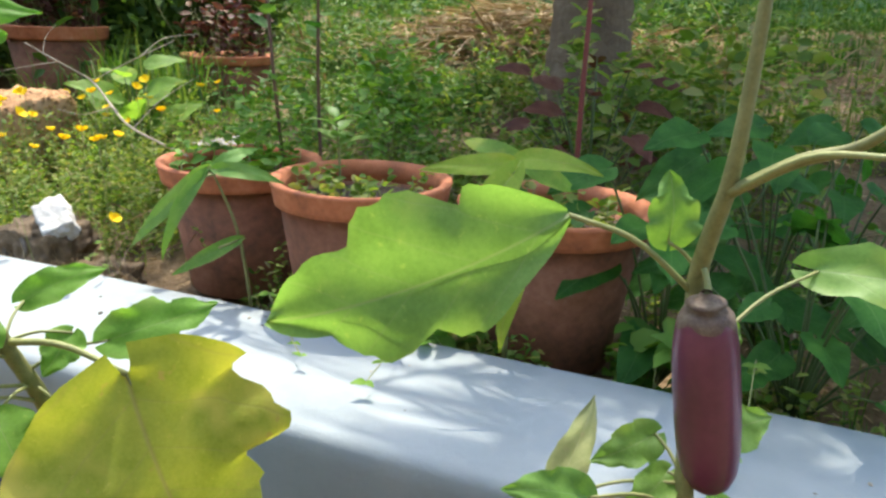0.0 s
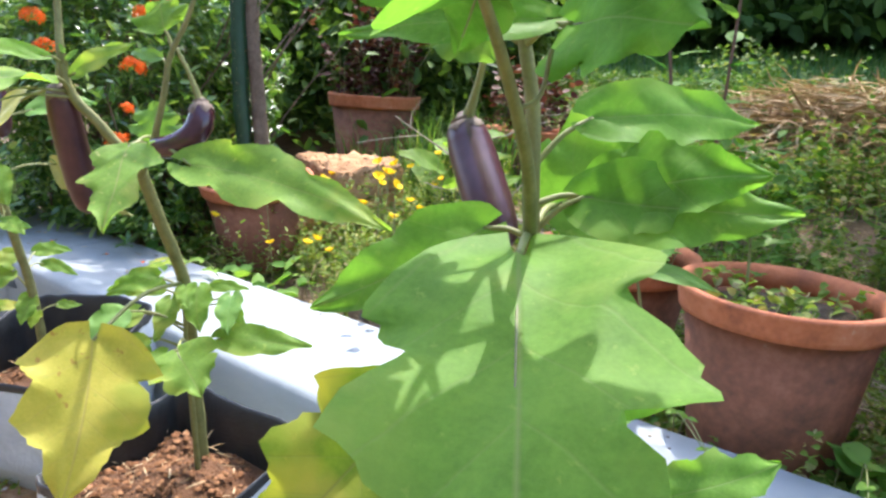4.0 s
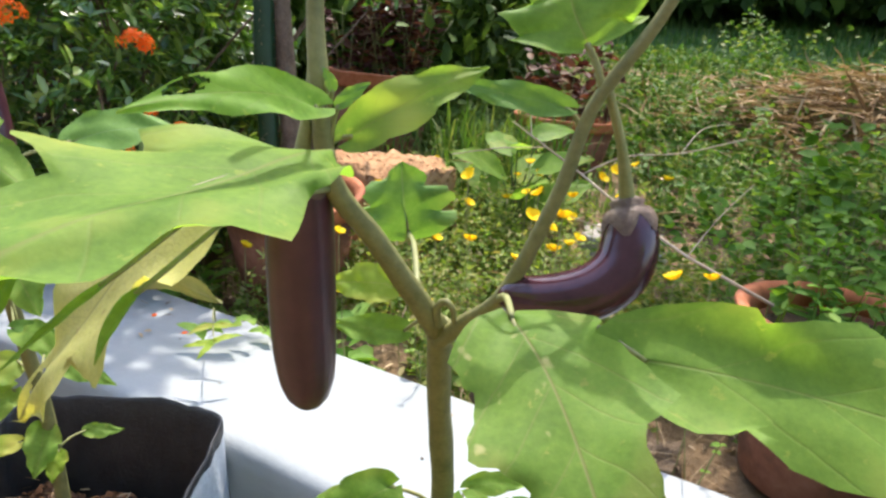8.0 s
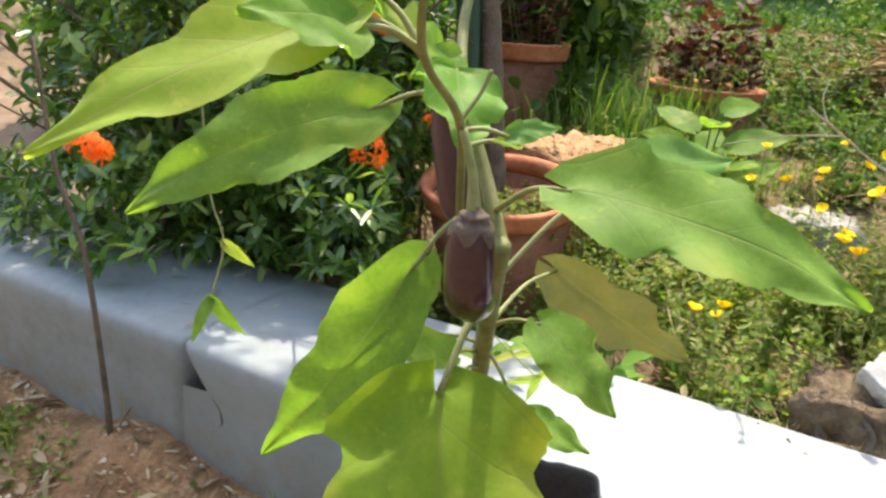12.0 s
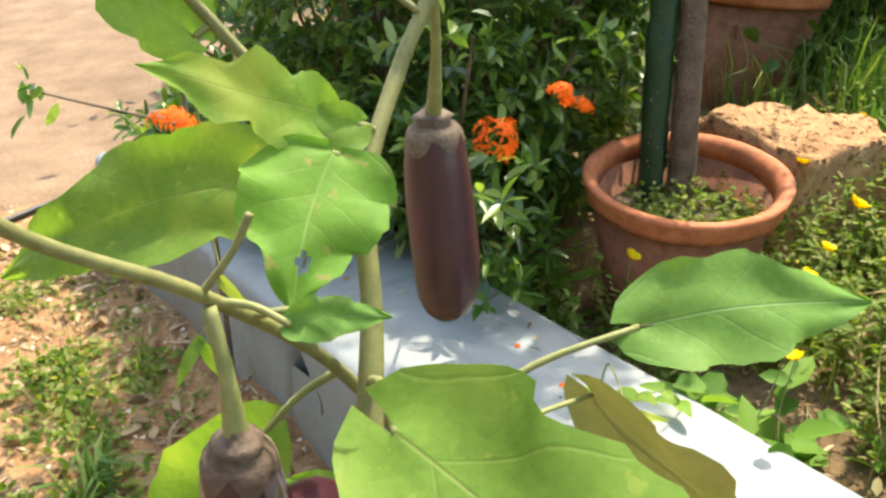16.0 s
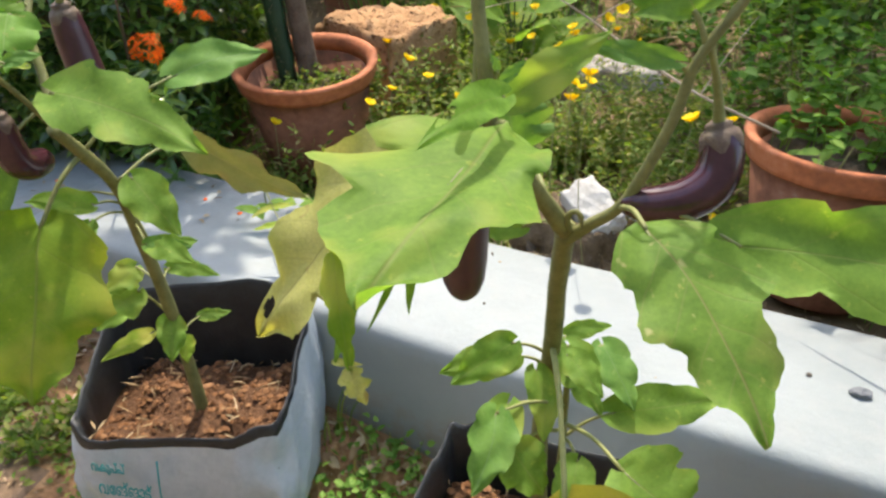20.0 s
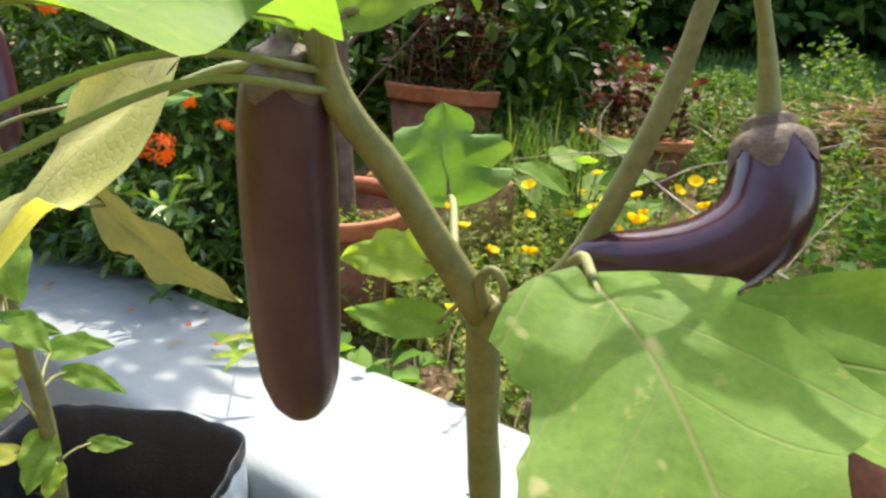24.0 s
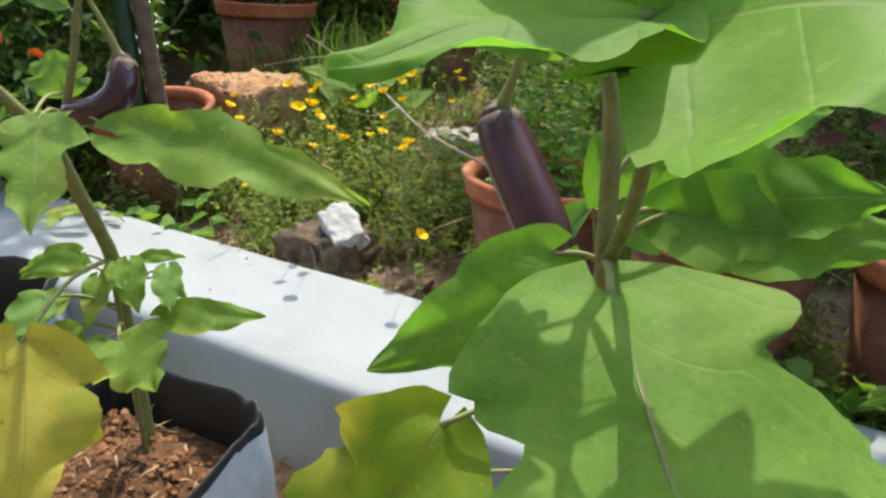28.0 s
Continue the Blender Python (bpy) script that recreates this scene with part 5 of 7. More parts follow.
leaf(p4, (-1.248, 0.872, 0.697), (-1.270, 0.822, 0.702), 0.019, (0.586, -0.378, 0.717), GREEN, petiole=(-1.237, 0.911, 0.686))
leaf(p4, (-1.256, 0.877, 0.701), (-1.328, 0.779, 0.649), 0.020, (0.381, -0.539, 0.752), LIGHT, petiole=(-1.235, 0.916, 0.689))
leaf(p4, (-1.145, 1.124, 0.591), (-1.066, 1.190, 0.606), 0.026, (0.144, -0.722, 0.679), DULL, petiole=(-1.154, 1.112, 0.572), lobe=0.12)
leaf(p4, (-1.190, 1.198, 0.488), (-1.061, 1.248, 0.404), 0.031, (0.161, -0.937, -0.312), OLIVE, petiole=(-1.220, 1.097, 0.465))
leaf(p4, (-1.181, 1.074, 0.490), (-1.119, 1.053, 0.440), 0.025, (0.220, -0.584, 0.781), GREEN, petiole=(-1.222, 1.102, 0.471))
leaf(p4, (-1.246, 1.076, 0.450), (-1.301, 1.040, 0.463), 0.016, (0.358, -0.629, 0.690), GREEN, petiole=(-1.209, 1.076, 0.424))
leaf(p4, (-1.196, 1.090, 0.398), (-1.152, 1.114, 0.390), 0.013, (0.245, -0.642, 0.727), DULL, petiole=(-1.211, 1.085, 0.399))
leaf(p4, (-1.289, 1.211, 0.305), (-1.252, 1.265, 0.303), 0.016, (0.464, -0.627, 0.626), GREEN, petiole=(-1.284, 1.197, 0.297))
leaf(p4, (-1.270, 1.214, 0.284), (-1.211, 1.243, 0.263), 0.013, (0.438, -0.619, 0.651), GREEN, petiole=(-1.278, 1.194, 0.284))
leaf(p4, (-1.288, 1.171, 0.308), (-1.307, 1.125, 0.286), 0.020, (0.508, -0.570, 0.645), GREEN, petiole=(-1.286, 1.195, 0.297))
leaf(p4, (-1.273, 1.150, 0.215), (-1.304, 1.085, 0.209), 0.013, (0.483, -0.524, 0.702), LIGHT, petiole=(-1.246, 1.180, 0.206))
leaf(p4, (-1.251, 1.167, 0.234), (-1.232, 1.132, 0.188), 0.020, (0.443, -0.554, 0.705), GREEN, petiole=(-1.253, 1.184, 0.218))
leaf(p4, (-1.228, 1.165, 0.207), (-1.215, 1.141, 0.183), 0.013, (0.423, -0.555, 0.716), YGREEN)
leaf(p4, (-1.237, 1.216, 0.207), (-1.200, 1.241, 0.206), 0.010, (0.404, -0.598, 0.692), GREEN, petiole=(-1.241, 1.184, 0.206))
leaf(p4, (-1.283, 1.157, 0.279), (-1.308, 1.097, 0.249), 0.025, (0.502, -0.546, 0.670), GREEN, petiole=(-1.269, 1.182, 0.234))
leaf(p4, (-1.240, 1.061, 0.436), (-1.225, 1.031, 0.414), 0.011, (0.319, -0.513, 0.796), GREEN)
leaf(p4, (-1.193, 1.094, 0.398), (-1.133, 1.088, 0.384), 0.016, (0.208, -0.546, 0.812), GREEN, petiole=(-1.202, 1.068, 0.421))
leaf(p4, (-1.283, 1.075, 0.455), (-1.250, 1.078, 0.442), 0.010, (0.216, -0.716, 0.664), GREEN, petiole=(-1.229, 1.082, 0.440))
leaf(p4, (-1.196, 0.991, 0.634), (-1.210, 0.978, 0.637), 0.004, (0.515, -0.481, 0.709), LIGHT, petiole=(-1.185, 0.986, 0.635))
leaf(p2, (-0.107, 0.672, 0.603), (-0.023, 0.465, 0.509), 0.071, (-0.02, -0.42, 0.91), FRESH, petiole=(-0.115, 0.710, 0.612), lobe=0.3, fold=0.02, sag=0.006)
leaf(p2, (-0.140, 0.700, 0.609), (-0.213, 0.628, 0.563), 0.026, (0.427, -0.772, 0.471), FRESH, petiole=(-0.115, 0.709, 0.608))
leaf(p2, (-0.087, 0.722, 0.632), (0.030, 0.718, 0.638), 0.026, (0.109, -0.855, 0.507), FRESH, petiole=(-0.113, 0.711, 0.615))
leaf(p2, (-0.119, 0.774, 0.616), (-0.040, 0.820, 0.662), 0.044, (-0.025, -0.974, 0.226), FRESH, petiole=(-0.114, 0.710, 0.612))
leaf(p2, (-0.083, 0.737, 0.629), (0.012, 0.709, 0.658), 0.029, (-0.137, -0.875, 0.464), FRESH, petiole=(-0.111, 0.712, 0.618))
leaf(p2, (-0.111, 0.693, 0.729), (-0.214, 0.651, 0.714), 0.016, (0.160, -0.787, 0.596), FRESH, petiole=(-0.105, 0.733, 0.718))
leaf(p2, (-0.093, 0.683, 0.726), (-0.017, 0.623, 0.723), 0.034, (-0.115, -0.888, 0.445), FRESH, petiole=(-0.100, 0.733, 0.716))
leaf(p2, (-0.176, 0.703, 0.728), (-0.145, 0.710, 0.706), 0.019, (0.224, -0.916, 0.333), DULL)
leaf(p2, (-0.208, 0.745, 0.458), (-0.282, 0.645, 0.342), 0.056, (0.40, -0.70, 0.58), YGREEN, petiole=(-0.108, 0.79, 0.48), lobe=0.24)
leaf(p2, (-0.091, 0.736, 0.677), (-0.005, 0.819, 0.677), 0.023, (0.465, -0.687, 0.558), FRESH, petiole=(-0.102, 0.727, 0.658))
leaf(p2, (-0.033, 0.892, 0.361), (0.048, 0.972, 0.379), 0.028, (0.314, -0.720, 0.619), FRESH, petiole=(-0.069, 0.870, 0.357))
leaf(p2, (-0.123, 0.892, 0.394), (-0.070, 0.957, 0.413), 0.019, (0.418, -0.699, 0.581), FRESH, petiole=(-0.119, 0.855, 0.391))
leaf(p2, (-0.063, 0.881, 0.371), (-0.073, 0.844, 0.339), 0.020, (0.402, -0.656, 0.639), FRESH, petiole=(-0.107, 0.857, 0.380))
leaf(p2, (-0.104, 0.828, 0.397), (-0.115, 0.792, 0.369), 0.020, (0.468, -0.626, 0.624), FRESH, petiole=(-0.117, 0.851, 0.380))
leaf(p2, (-0.110, 0.810, 0.370), (-0.121, 0.768, 0.340), 0.022, (0.470, -0.596, 0.650), FRESH, petiole=(-0.106, 0.838, 0.344))
leaf(p2, (-0.088, 0.796, 0.321), (-0.036, 0.766, 0.271), 0.027, (0.405, -0.580, 0.707), FRESH, petiole=(-0.092, 0.836, 0.323))
leaf(p2, (-0.048, 0.844, 0.294), (-0.005, 0.830, 0.239), 0.027, (0.346, -0.609, 0.714), FRESH, petiole=(-0.079, 0.831, 0.303))
leaf(p2, (-0.106, 0.777, 0.335), (-0.137, 0.693, 0.302), 0.029, (0.481, -0.539, 0.691), LIGHT, petiole=(-0.086, 0.820, 0.294))
leaf(p2, (-0.207, 0.814, 0.370), (-0.251, 0.760, 0.355), 0.024, (0.557, -0.553, 0.620), FRESH, petiole=(-0.164, 0.817, 0.335))
leaf(p2, (-0.120, 0.714, 0.347), (-0.136, 0.644, 0.323), 0.026, (0.516, -0.502, 0.694), FRESH, petiole=(-0.098, 0.764, 0.308))
leaf(p2, (0.023, 0.835, 0.359), (0.108, 0.826, 0.147), 0.113, (0.503, -0.661, 0.558), TURN, petiole=(-0.105, 0.856, 0.377))
leaf(p1, (0.414, 0.832, 0.545), (0.180, 0.797, 0.445), 0.058, (0.490, -0.771, 0.406), COOL, petiole=(0.514, 0.860, 0.486), lobe=0.20, cord=0.0, blunt=1.0, skew=0.18)
leaf(p1, (0.638, 0.949, 0.480), (0.813, 0.874, 0.479), 0.027, (-0.141, -0.779, 0.611), COOL, petiole=(0.550, 0.881, 0.420))
leaf(p1, (0.598, 0.738, 0.619), (0.770, 0.686, 0.605), 0.055, (-0.136, -0.808, 0.574), COOL, petiole=(0.534, 0.837, 0.572), lobe=0.30, cord=0.0, blunt=0.8)
leaf(p1, (0.494, 0.862, 0.521), (0.489, 0.875, 0.577), 0.022, (0.232, -0.970, 0.078), DULL, petiole=(0.502, 0.859, 0.495))
leaf(p1, (0.547, 0.858, 0.434), (0.548, 0.877, 0.466), 0.012, (0.115, -0.847, 0.518), COOL, petiole=(0.543, 0.854, 0.422))
leaf(p1, (0.565, 0.922, 0.321), (0.621, 0.942, 0.335), 0.025, (0.036, -0.780, 0.625), COOL, petiole=(0.535, 0.911, 0.306))
leaf(p1, (0.452, 0.821, 0.304), (0.378, 0.797, 0.317), 0.020, (0.290, -0.678, 0.676), DULL, petiole=(0.478, 0.843, 0.286))
leaf(p1, (0.510, 0.895, 0.329), (0.453, 0.870, 0.307), 0.020, (0.185, -0.740, 0.647), COOL, petiole=(0.525, 0.889, 0.309))
leaf(p1, (0.520, 0.865, 0.310), (0.479, 0.829, 0.284), 0.018, (0.166, -0.712, 0.682), COOL, petiole=(0.529, 0.863, 0.302))
leaf(p1, (0.466, 0.801, 0.284), (0.405, 0.744, 0.275), 0.027, (0.265, -0.638, 0.723), COOL, petiole=(0.481, 0.836, 0.275))
leaf(p1, (0.416, 0.840, 0.277), (0.455, 0.932, 0.341), 0.018, (0.240, -0.723, 0.648), OLIVE, petiole=(0.463, 0.844, 0.297))
leaf(p1, (0.430, 0.828, 0.289), (0.378, 0.792, 0.269), 0.021, (0.292, -0.651, 0.700), YELLOW, petiole=(0.468, 0.832, 0.274))
leaf(p1, (0.600, 0.909, 0.249), (0.563, 0.878, 0.240), 0.013, (0.049, -0.704, 0.708), COOL, petiole=(0.534, 0.868, 0.269))
leaf(p1, (0.532, 0.945, 0.361), (0.568, 0.960, 0.361), 0.007, (0.091, -0.805, 0.586), COOL)
leaf(p1, (0.579, 0.840, 0.295), (0.565, 0.816, 0.281), 0.025, (0.057, -0.649, 0.758), COOL)
leaf(p1, (0.447, 0.752, 0.317), (0.445, 0.713, 0.306), 0.031, (0.237, -0.585, 0.776), COOL)


# ---------- flowers and bushes behind the wall ----------
def flower_mesh():
    """A five-petalled yellow cup, 3 cm across, about the origin."""
    V, F, U = [], [], []
    for k in range(5):
        a = 2 * math.pi * k / 5
        o = len(V)
        for i in range(5):
            s = i / 4
            w = 0.0095 * math.sin(math.pi * min(1, 0.12 + 0.75 * s)) * (1.12 if i < 4 else 0.9)
            for j in (-1, 0, 1):
                rr, zz = 0.0155 * s, 0.0135 * s ** 0.9 - 0.002 * abs(j) * s + 0.003 * (j == 0) * -s
                V.append((rr * math.cos(a) - j * w * math.sin(a), rr * math.sin(a) + j * w * math.cos(a), zz))
                U.append((s, 0.5 + 0.5 * j))
        for i in range(4):
            for j in range(2):
                b = o + i * 3 + j
                F.append((b, b + 3, b + 4, b + 1))
    return mesh_data("flower", V, F, PETAL, U)


def flowering_bed():
    r = np.random.default_rng(21)
    bed = thing("flowering_bush", (-0.95, 1.95, 0.08), "sprawling green plant covered in small yellow flowers", "flowering plant")
    roots = scatter(760, lambda r, n: clumped(r, n, 60, -1.55, -0.55, 0.42, 1.25, 0.09), r, -0.01, True)
    lv, st = sprigs(roots, 0.22 * r.uniform(0.4, 1.25, 760), 20, 0.018, 0.0034, r, 0.8)
    tagged(part("foliage", joined("foliage", [lv, st], WEED), bed), kind="stuff")
    me = flower_mesh()
    near = [(-0.99, 1.78), (-1.03, 1.74), (-0.99, 1.72), (-1.15, 1.75), (-0.79, 1.87), (-0.82, 1.87), (-0.85, 1.84), (-0.94, 1.84), (-1.01, 2.05), (-1.02, 1.88), (-1.10, 1.94), (-1.16, 1.99), (-1.17, 1.90), (-1.28, 2.20),
            (-1.12, 2.42), (-0.77, 2.06), (-0.80, 2.16), (-0.93, 2.26), (-0.74, 2.57), (-0.84, 2.40), (-0.96, 2.53), (-1.00, 2.36), (-1.03, 2.59), (-1.25, 2.52), (-0.78, 2.01)]
    far = [(-1.01, 2.03), (-0.92, 2.21), (-0.81, 1.77), (-0.82, 2.12), (-0.75, 2.13), (-0.72, 2.13), (-0.71, 2.53), (-0.62, 2.24), (-0.68, 1.84), (-0.78, 1.72), (-0.80, 1.68), (-0.745, 1.626), (-0.528, 1.576)]
    spots = [(x, y, (0.34 if i > 3 else 0.245) + 0.02 * (i % 3)) for i, (x, y) in enumerate(near)] + [(x, y, 0.44 + 0.02 * (i % 3)) for i, (x, y) in enumerate(far)]
    spots += [(-0.52, 1.635, 0.245), (-1.418, 1.838, 0.263), (-1.164, 1.751, 0.357), (-0.574, 1.688, 0.40)]
    for x, y, z in spots:
        f = new("yellow_flower", me)
        f.parent, f.matrix_parent_inverse = bed, Matrix.Translation(-Vector(bed.location))
        s = r.uniform(0.70, 1.0)
        f.matrix_basis = pose(x, y, z, r.uniform(-15, 45), r.uniform(-30, 30), r.uniform(0, 360)) @ Matrix.Scale(s, 4)
        g = ground_height(x, y)
        part("flower_stalk", mesh_data("flower_stalk", *tube([(x + r.uniform(-0.04, 0.04), y + r.uniform(-0.02, 0.05), g), (x, y + 0.01, (z + g) / 2), (x, y, z)], [0.001, 0.0008], 5, 6), TWIG), bed)


flowering_bed()


def ixora_bush():
    r = np.random.default_rng(22)
    bush = thing("ixora_bush", (-2.12, 2.20, 0.06), "dense glossy green shrub with orange flower clusters", "shrub")
    stems, tips = [], []
    for k in range(95):
        x0, y0 = -2.12 + r.normal(0, 0.18), 2.20 + r.normal(0, 0.16)
        a, reach = r.uniform(0, 6.283), abs(r.normal(0.36, 0.16))
        h = r.uniform(0.30, 1.05)
        top = np.array([x0 + math.cos(a) * reach, y0 + math.sin(a) * reach * 0.85, 0.10 + h])
        if top[1] < 1.30 + 0.25 * (top[0] + 1.8):
            top[1] = 1.45
        mid = np.array([x0 + math.cos(a) * reach * 0.4, y0 + math.sin(a) * reach * 0.3, 0.06 + h * 0.55])
        stems.append(tube([(x0, y0, 0.04), mid, top], [0.006, 0.004, 0.002], 5, 8))
        tips.append((mid, top))
    tagged(part("twig_tangle", mesh_data("twig_tangle", *merge(stems), BARK), bush), kind="stuff")
    pos, way = [], []

    def whorl(c, out):
        out = out / np.linalg.norm(out)
        a = np.cross(out, r.normal(0, 1, 3))
        a /= np.linalg.norm(a)
        b = np.cross(out, a)
        for j in range(7):
            t = j * 2.4 + r.uniform(-0.3, 0.3)
            pos.append(c + out * 0.004 * j)
            way.append(out * r.uniform(0.25, 0.9) + math.cos(t) * a + math.sin(t) * b)

    # whorls of leaves, thickest near the shrub's outside
    for k in range(3000):
        d = r.normal(0, 1, 3)
        d /= np.linalg.norm(d)
        q = r.uniform(0.45, 1.0) ** 0.5
        c = np.array([-2.13, 2.16, 0.50]) + d * q * np.array([0.54, 0.46, 0.50]) * (1 + 0.18 * noise.noise(Vector((d * 3).tolist())))
        if c[2] < 0.10 or (c[2] < 0.22 and c[1] < 1.75) or (c[0] < -2.25 and c[1] < 2.0):
            continue
        whorl(c, d + np.array([0, 0, 0.7]))
    # shoots leaning over the wall's end
    for k in range(360):
        c = np.array([r.uniform(-2.72, -1.55), 0, r.uniform(0.17, 0.40)])
        if c[0] < -2.1:
            c[2] = 0.165 + 0.45 * (c[2] - 0.165)
        c[1] = 1.46 - 0.21 * (c[0] + 0.0) + (r.uniform(-0.28, 0.1) if c[0] < -1.95 else r.uniform(-0.12, 0.1))
        whorl(c, np.array([0.1, -0.5, 0.5]) + r.normal(0, 0.3, 3))
    for mid, top in tips:
        for j in range(14):
            pos.append(top + r.normal(0, 0.02, 3))
            way.append(np.array([0, 0, 0.5]) + r.normal(0, 0.8, 3))
    tagged(part("foliage", joined("foliage", [leaflets(np.array(pos), np.array(way), 0.042, 0.0080, r, 0.3)], GLOSSY), bush), kind="stuff")
    # florets: a head of four-petalled stars
    V, F, U = [], [], []
    for k in range(34):
        z, w = r.uniform(0.05, 1.0), r.uniform(0, 6.283)
        q = math.sqrt(1 - z * z)
        n = np.array([q * math.cos(w), q * math.sin(w), z])
        c = n * 0.028 * r.uniform(0.75, 1.2) * np.array([1, 1, 0.75])
        a = np.cross(n, (0.2, 0.5, 0.8))
        a /= np.linalg.norm(a)
        b = np.cross(n, a)
        th = r.uniform(0, 1.57)
        for p in range(4):
            g = th + p * math.pi / 2
            d = math.cos(g) * a + math.sin(g) * b
            e = -math.sin(g) * a + math.cos(g) * b
            o = len(V)
            V += [c, c + d * 0.007 + e * 0.0024 + n * 0.002, c + d * 0.014 - n * 0.002, c + d * 0.007 - e * 0.0024 + n * 0.002]
            U += [(0, 0.5), (0.5, 1), (1, 0.5), (0.5, 0)]
            F.append((o, o + 1, o + 2, o + 3))
    me = mesh_data("head", V, F, IXORA, U)
    for x, y, z in [(-1.815, 1.337, 0.495), (-1.557, 1.645, 0.475), (-1.584, 1.727, 0.663), (-1.431, 1.569, 0.573), (-1.70, 1.95, 0.86), (-1.48, 1.72, 0.52), (-2.0, 1.75, 0.78), (-1.62, 1.80, 0.80), (-2.2, 1.7, 0.9), (-1.75, 1.6, 0.70)]:
        f = new("flower_head", me)
        tagged(f, "round cluster of bright orange florets")
        f.parent, f.matrix_parent_inverse = bush, Matrix.Translation(-Vector(bush.location))
        f.matrix_basis = pose(x, y, z - 0.012, r.uniform(-10, 40), r.uniform(-25, 25), r.uniform(0, 360)) @ Matrix.Scale(0.55 if x > -1.5 else r.uniform(0.95, 1.2), 4)


ixora_bush()


LIME = plain("limewash", [(0.3, (0.30, 0.275, 0.23)), (0.5, (0.46, 0.44, 0.40)), (0.7, (0.56, 0.55, 0.52))], 16, 0.85, (0.5, 0.004))
CLODDY = plain("brown_rubble", [(0.3, (0.085, 0.058, 0.033)), (0.6, (0.22, 0.155, 0.092)), (0.75, (0.40, 0.33, 0.24))], 26, 0.95, (0.9, 0.012))


def rock(name, place, size, mat, label, seed, rough=0.16, turn=0.0):
    """A weathered block: a subdivided box pushed about by noise, its corners worn round."""
    bm = bmesh.new()
    bmesh.ops.create_cube(bm, size=1.0)
    bmesh.ops.subdivide_edges(bm, edges=bm.edges[:], cuts=15, use_grid_fill=True)
    for v in bm.verts:
        p = v.co.copy()
        k = max(abs(p.x), abs(p.y), abs(p.z)) / max(p.length, 1e-6)
        q = p * (0.70 + 0.30 * k)
        q += q.normalized() * rough * (noise.fractal(p * 2.2 + Vector((seed, 0, 0)), 1.0, 2.0, 5) * 0.6 + 0.35 * noise.noise(p * 9 + Vector((seed, 0, 0))))
        v.co = Vector((q.x * size[0], q.y * size[1], q.z * size[2]))
    me = bpy.data.meshes.new(name)
    bm.to_mesh(me)
    bm.free()
    me.materials.append(mat)
    me.polygons.foreach_set("use_smooth", [True] * len(me.polygons))
    ob = solid(name, me, label, "stone") if label else new(name, me)
    ob.matrix_world = pose(*place, 0, 0, turn)
    return ob


rock("laterite_block", (-1.345, 2.39, 0.170), (0.32, 0.31, 0.45), LATERITE, "pitted orange laterite block beside a pot", 3, 0.13, -25)
lump = rock("broken_stone", (-0.765, 1.735, 0.112), (0.18, 0.15, 0.155), CLODDY, "broken earthy concrete lump with a whitewashed top", 8, 0.32, -14)
cap = rock("plaster_cap", (0, 0, 0), (0.115, 0.075, 0.050), LIME, "", 9, 0.16, 0)
cap.parent, cap.matrix_basis = lump, pose(0.047, -0.005, 0.092, 26, 24, -28)
hollow = part("hollow", mesh_data("hollow", *lathe((0, 0, 0), [(0.036, 0.0), (0.041, 0.008), (0.036, 0.014), (0.028, 0.006), (0.022, -0.02), (0.0, -0.024)], 24, 0.12), BARE), lump, "dark round hollow in the broken face")
hollow.matrix_basis = pose(-0.012, -0.066, 0.026, 72, 0, -4)
rock("broken_stone", (-0.58, 1.68, 0.070), (0.13, 0.11, 0.11), CLODDY, "small brown broken stone behind the wall", 11, 0.25, -10)
rock("grey_stone", (-0.72, 2.62, 0.16), (0.22, 0.16, 0.16), CONCRETE, "grey stone lying in the weeds", 14, 0.22, 5)

# dry grass standing about the broken stones
rd = np.random.default_rng(99)
dg = np.stack([rd.uniform(-0.93, -0.50, 240), rd.normal(1.655, 0.022, 240), np.zeros(240)], 1)
dg[:, 2] = [ground_height(a, b) - 0.01 for a, b, _ in dg]
solid("dry_grass", joined("dry_grass", [blades(dg, 0.125, 0.0011, rd, 1.0)], STRAW), "thin dry straw-coloured grass about the broken stones", "grass", kind="stuff")

# tree stem and cactus in the wide pot
tree = thing("potted_tree", (-1.415, 2.10, 0.27), "slim grey-barked stem growing from a terracotta pot", "tree")
part("trunk", mesh_data("trunk", *tube([(-1.440, 2.09, 0.25), (-1.480, 2.10, 0.55), (-1.535, 2.12, 0.95), (-1.56, 2.16, 1.6)], [0.026, 0.022, 0.021, 0.019], 14, 24, 0.12), BARK), tree)
rt = np.random.default_rng(77)
# Limbs and foliage out of view, added to shade the wall's left end.
part("unseen_limb", mesh_data("unseen_limb", *tube([(-1.56, 2.16, 1.58), (-1.66, 2.28, 1.85), (-1.95, 2.42, 2.05)], [0.02, 0.014, 0.006], 8, 14, 0.1), BARK), tree)
part("unseen_limb", mesh_data("unseen_limb", *tube([(-1.552, 2.15, 1.45), (-1.75, 2.40, 1.70), (-2.2, 2.50, 1.85)], [0.016, 0.011, 0.005], 8, 14, 0.1), BARK), tree)
cd = rt.normal(0, 1, (420, 3))
cp = np.array([-1.92, 2.52, 2.0]) + unit(cd) * (rt.uniform(0.2, 1, (420, 1)) ** 0.5) * np.array([0.42, 0.30, 0.26])
tagged(part("unseen_crown", joined("unseen_crown", [leaflets(cp, cd + np.array([0, 0, -0.4]), 0.085, 0.020, rt)], GLOSSY), tree), kind="stuff")
cactus = thing("cactus", (-1.47, 2.10, 0.27), "tall dark green ribbed succulent stem in the pot", "succulent")
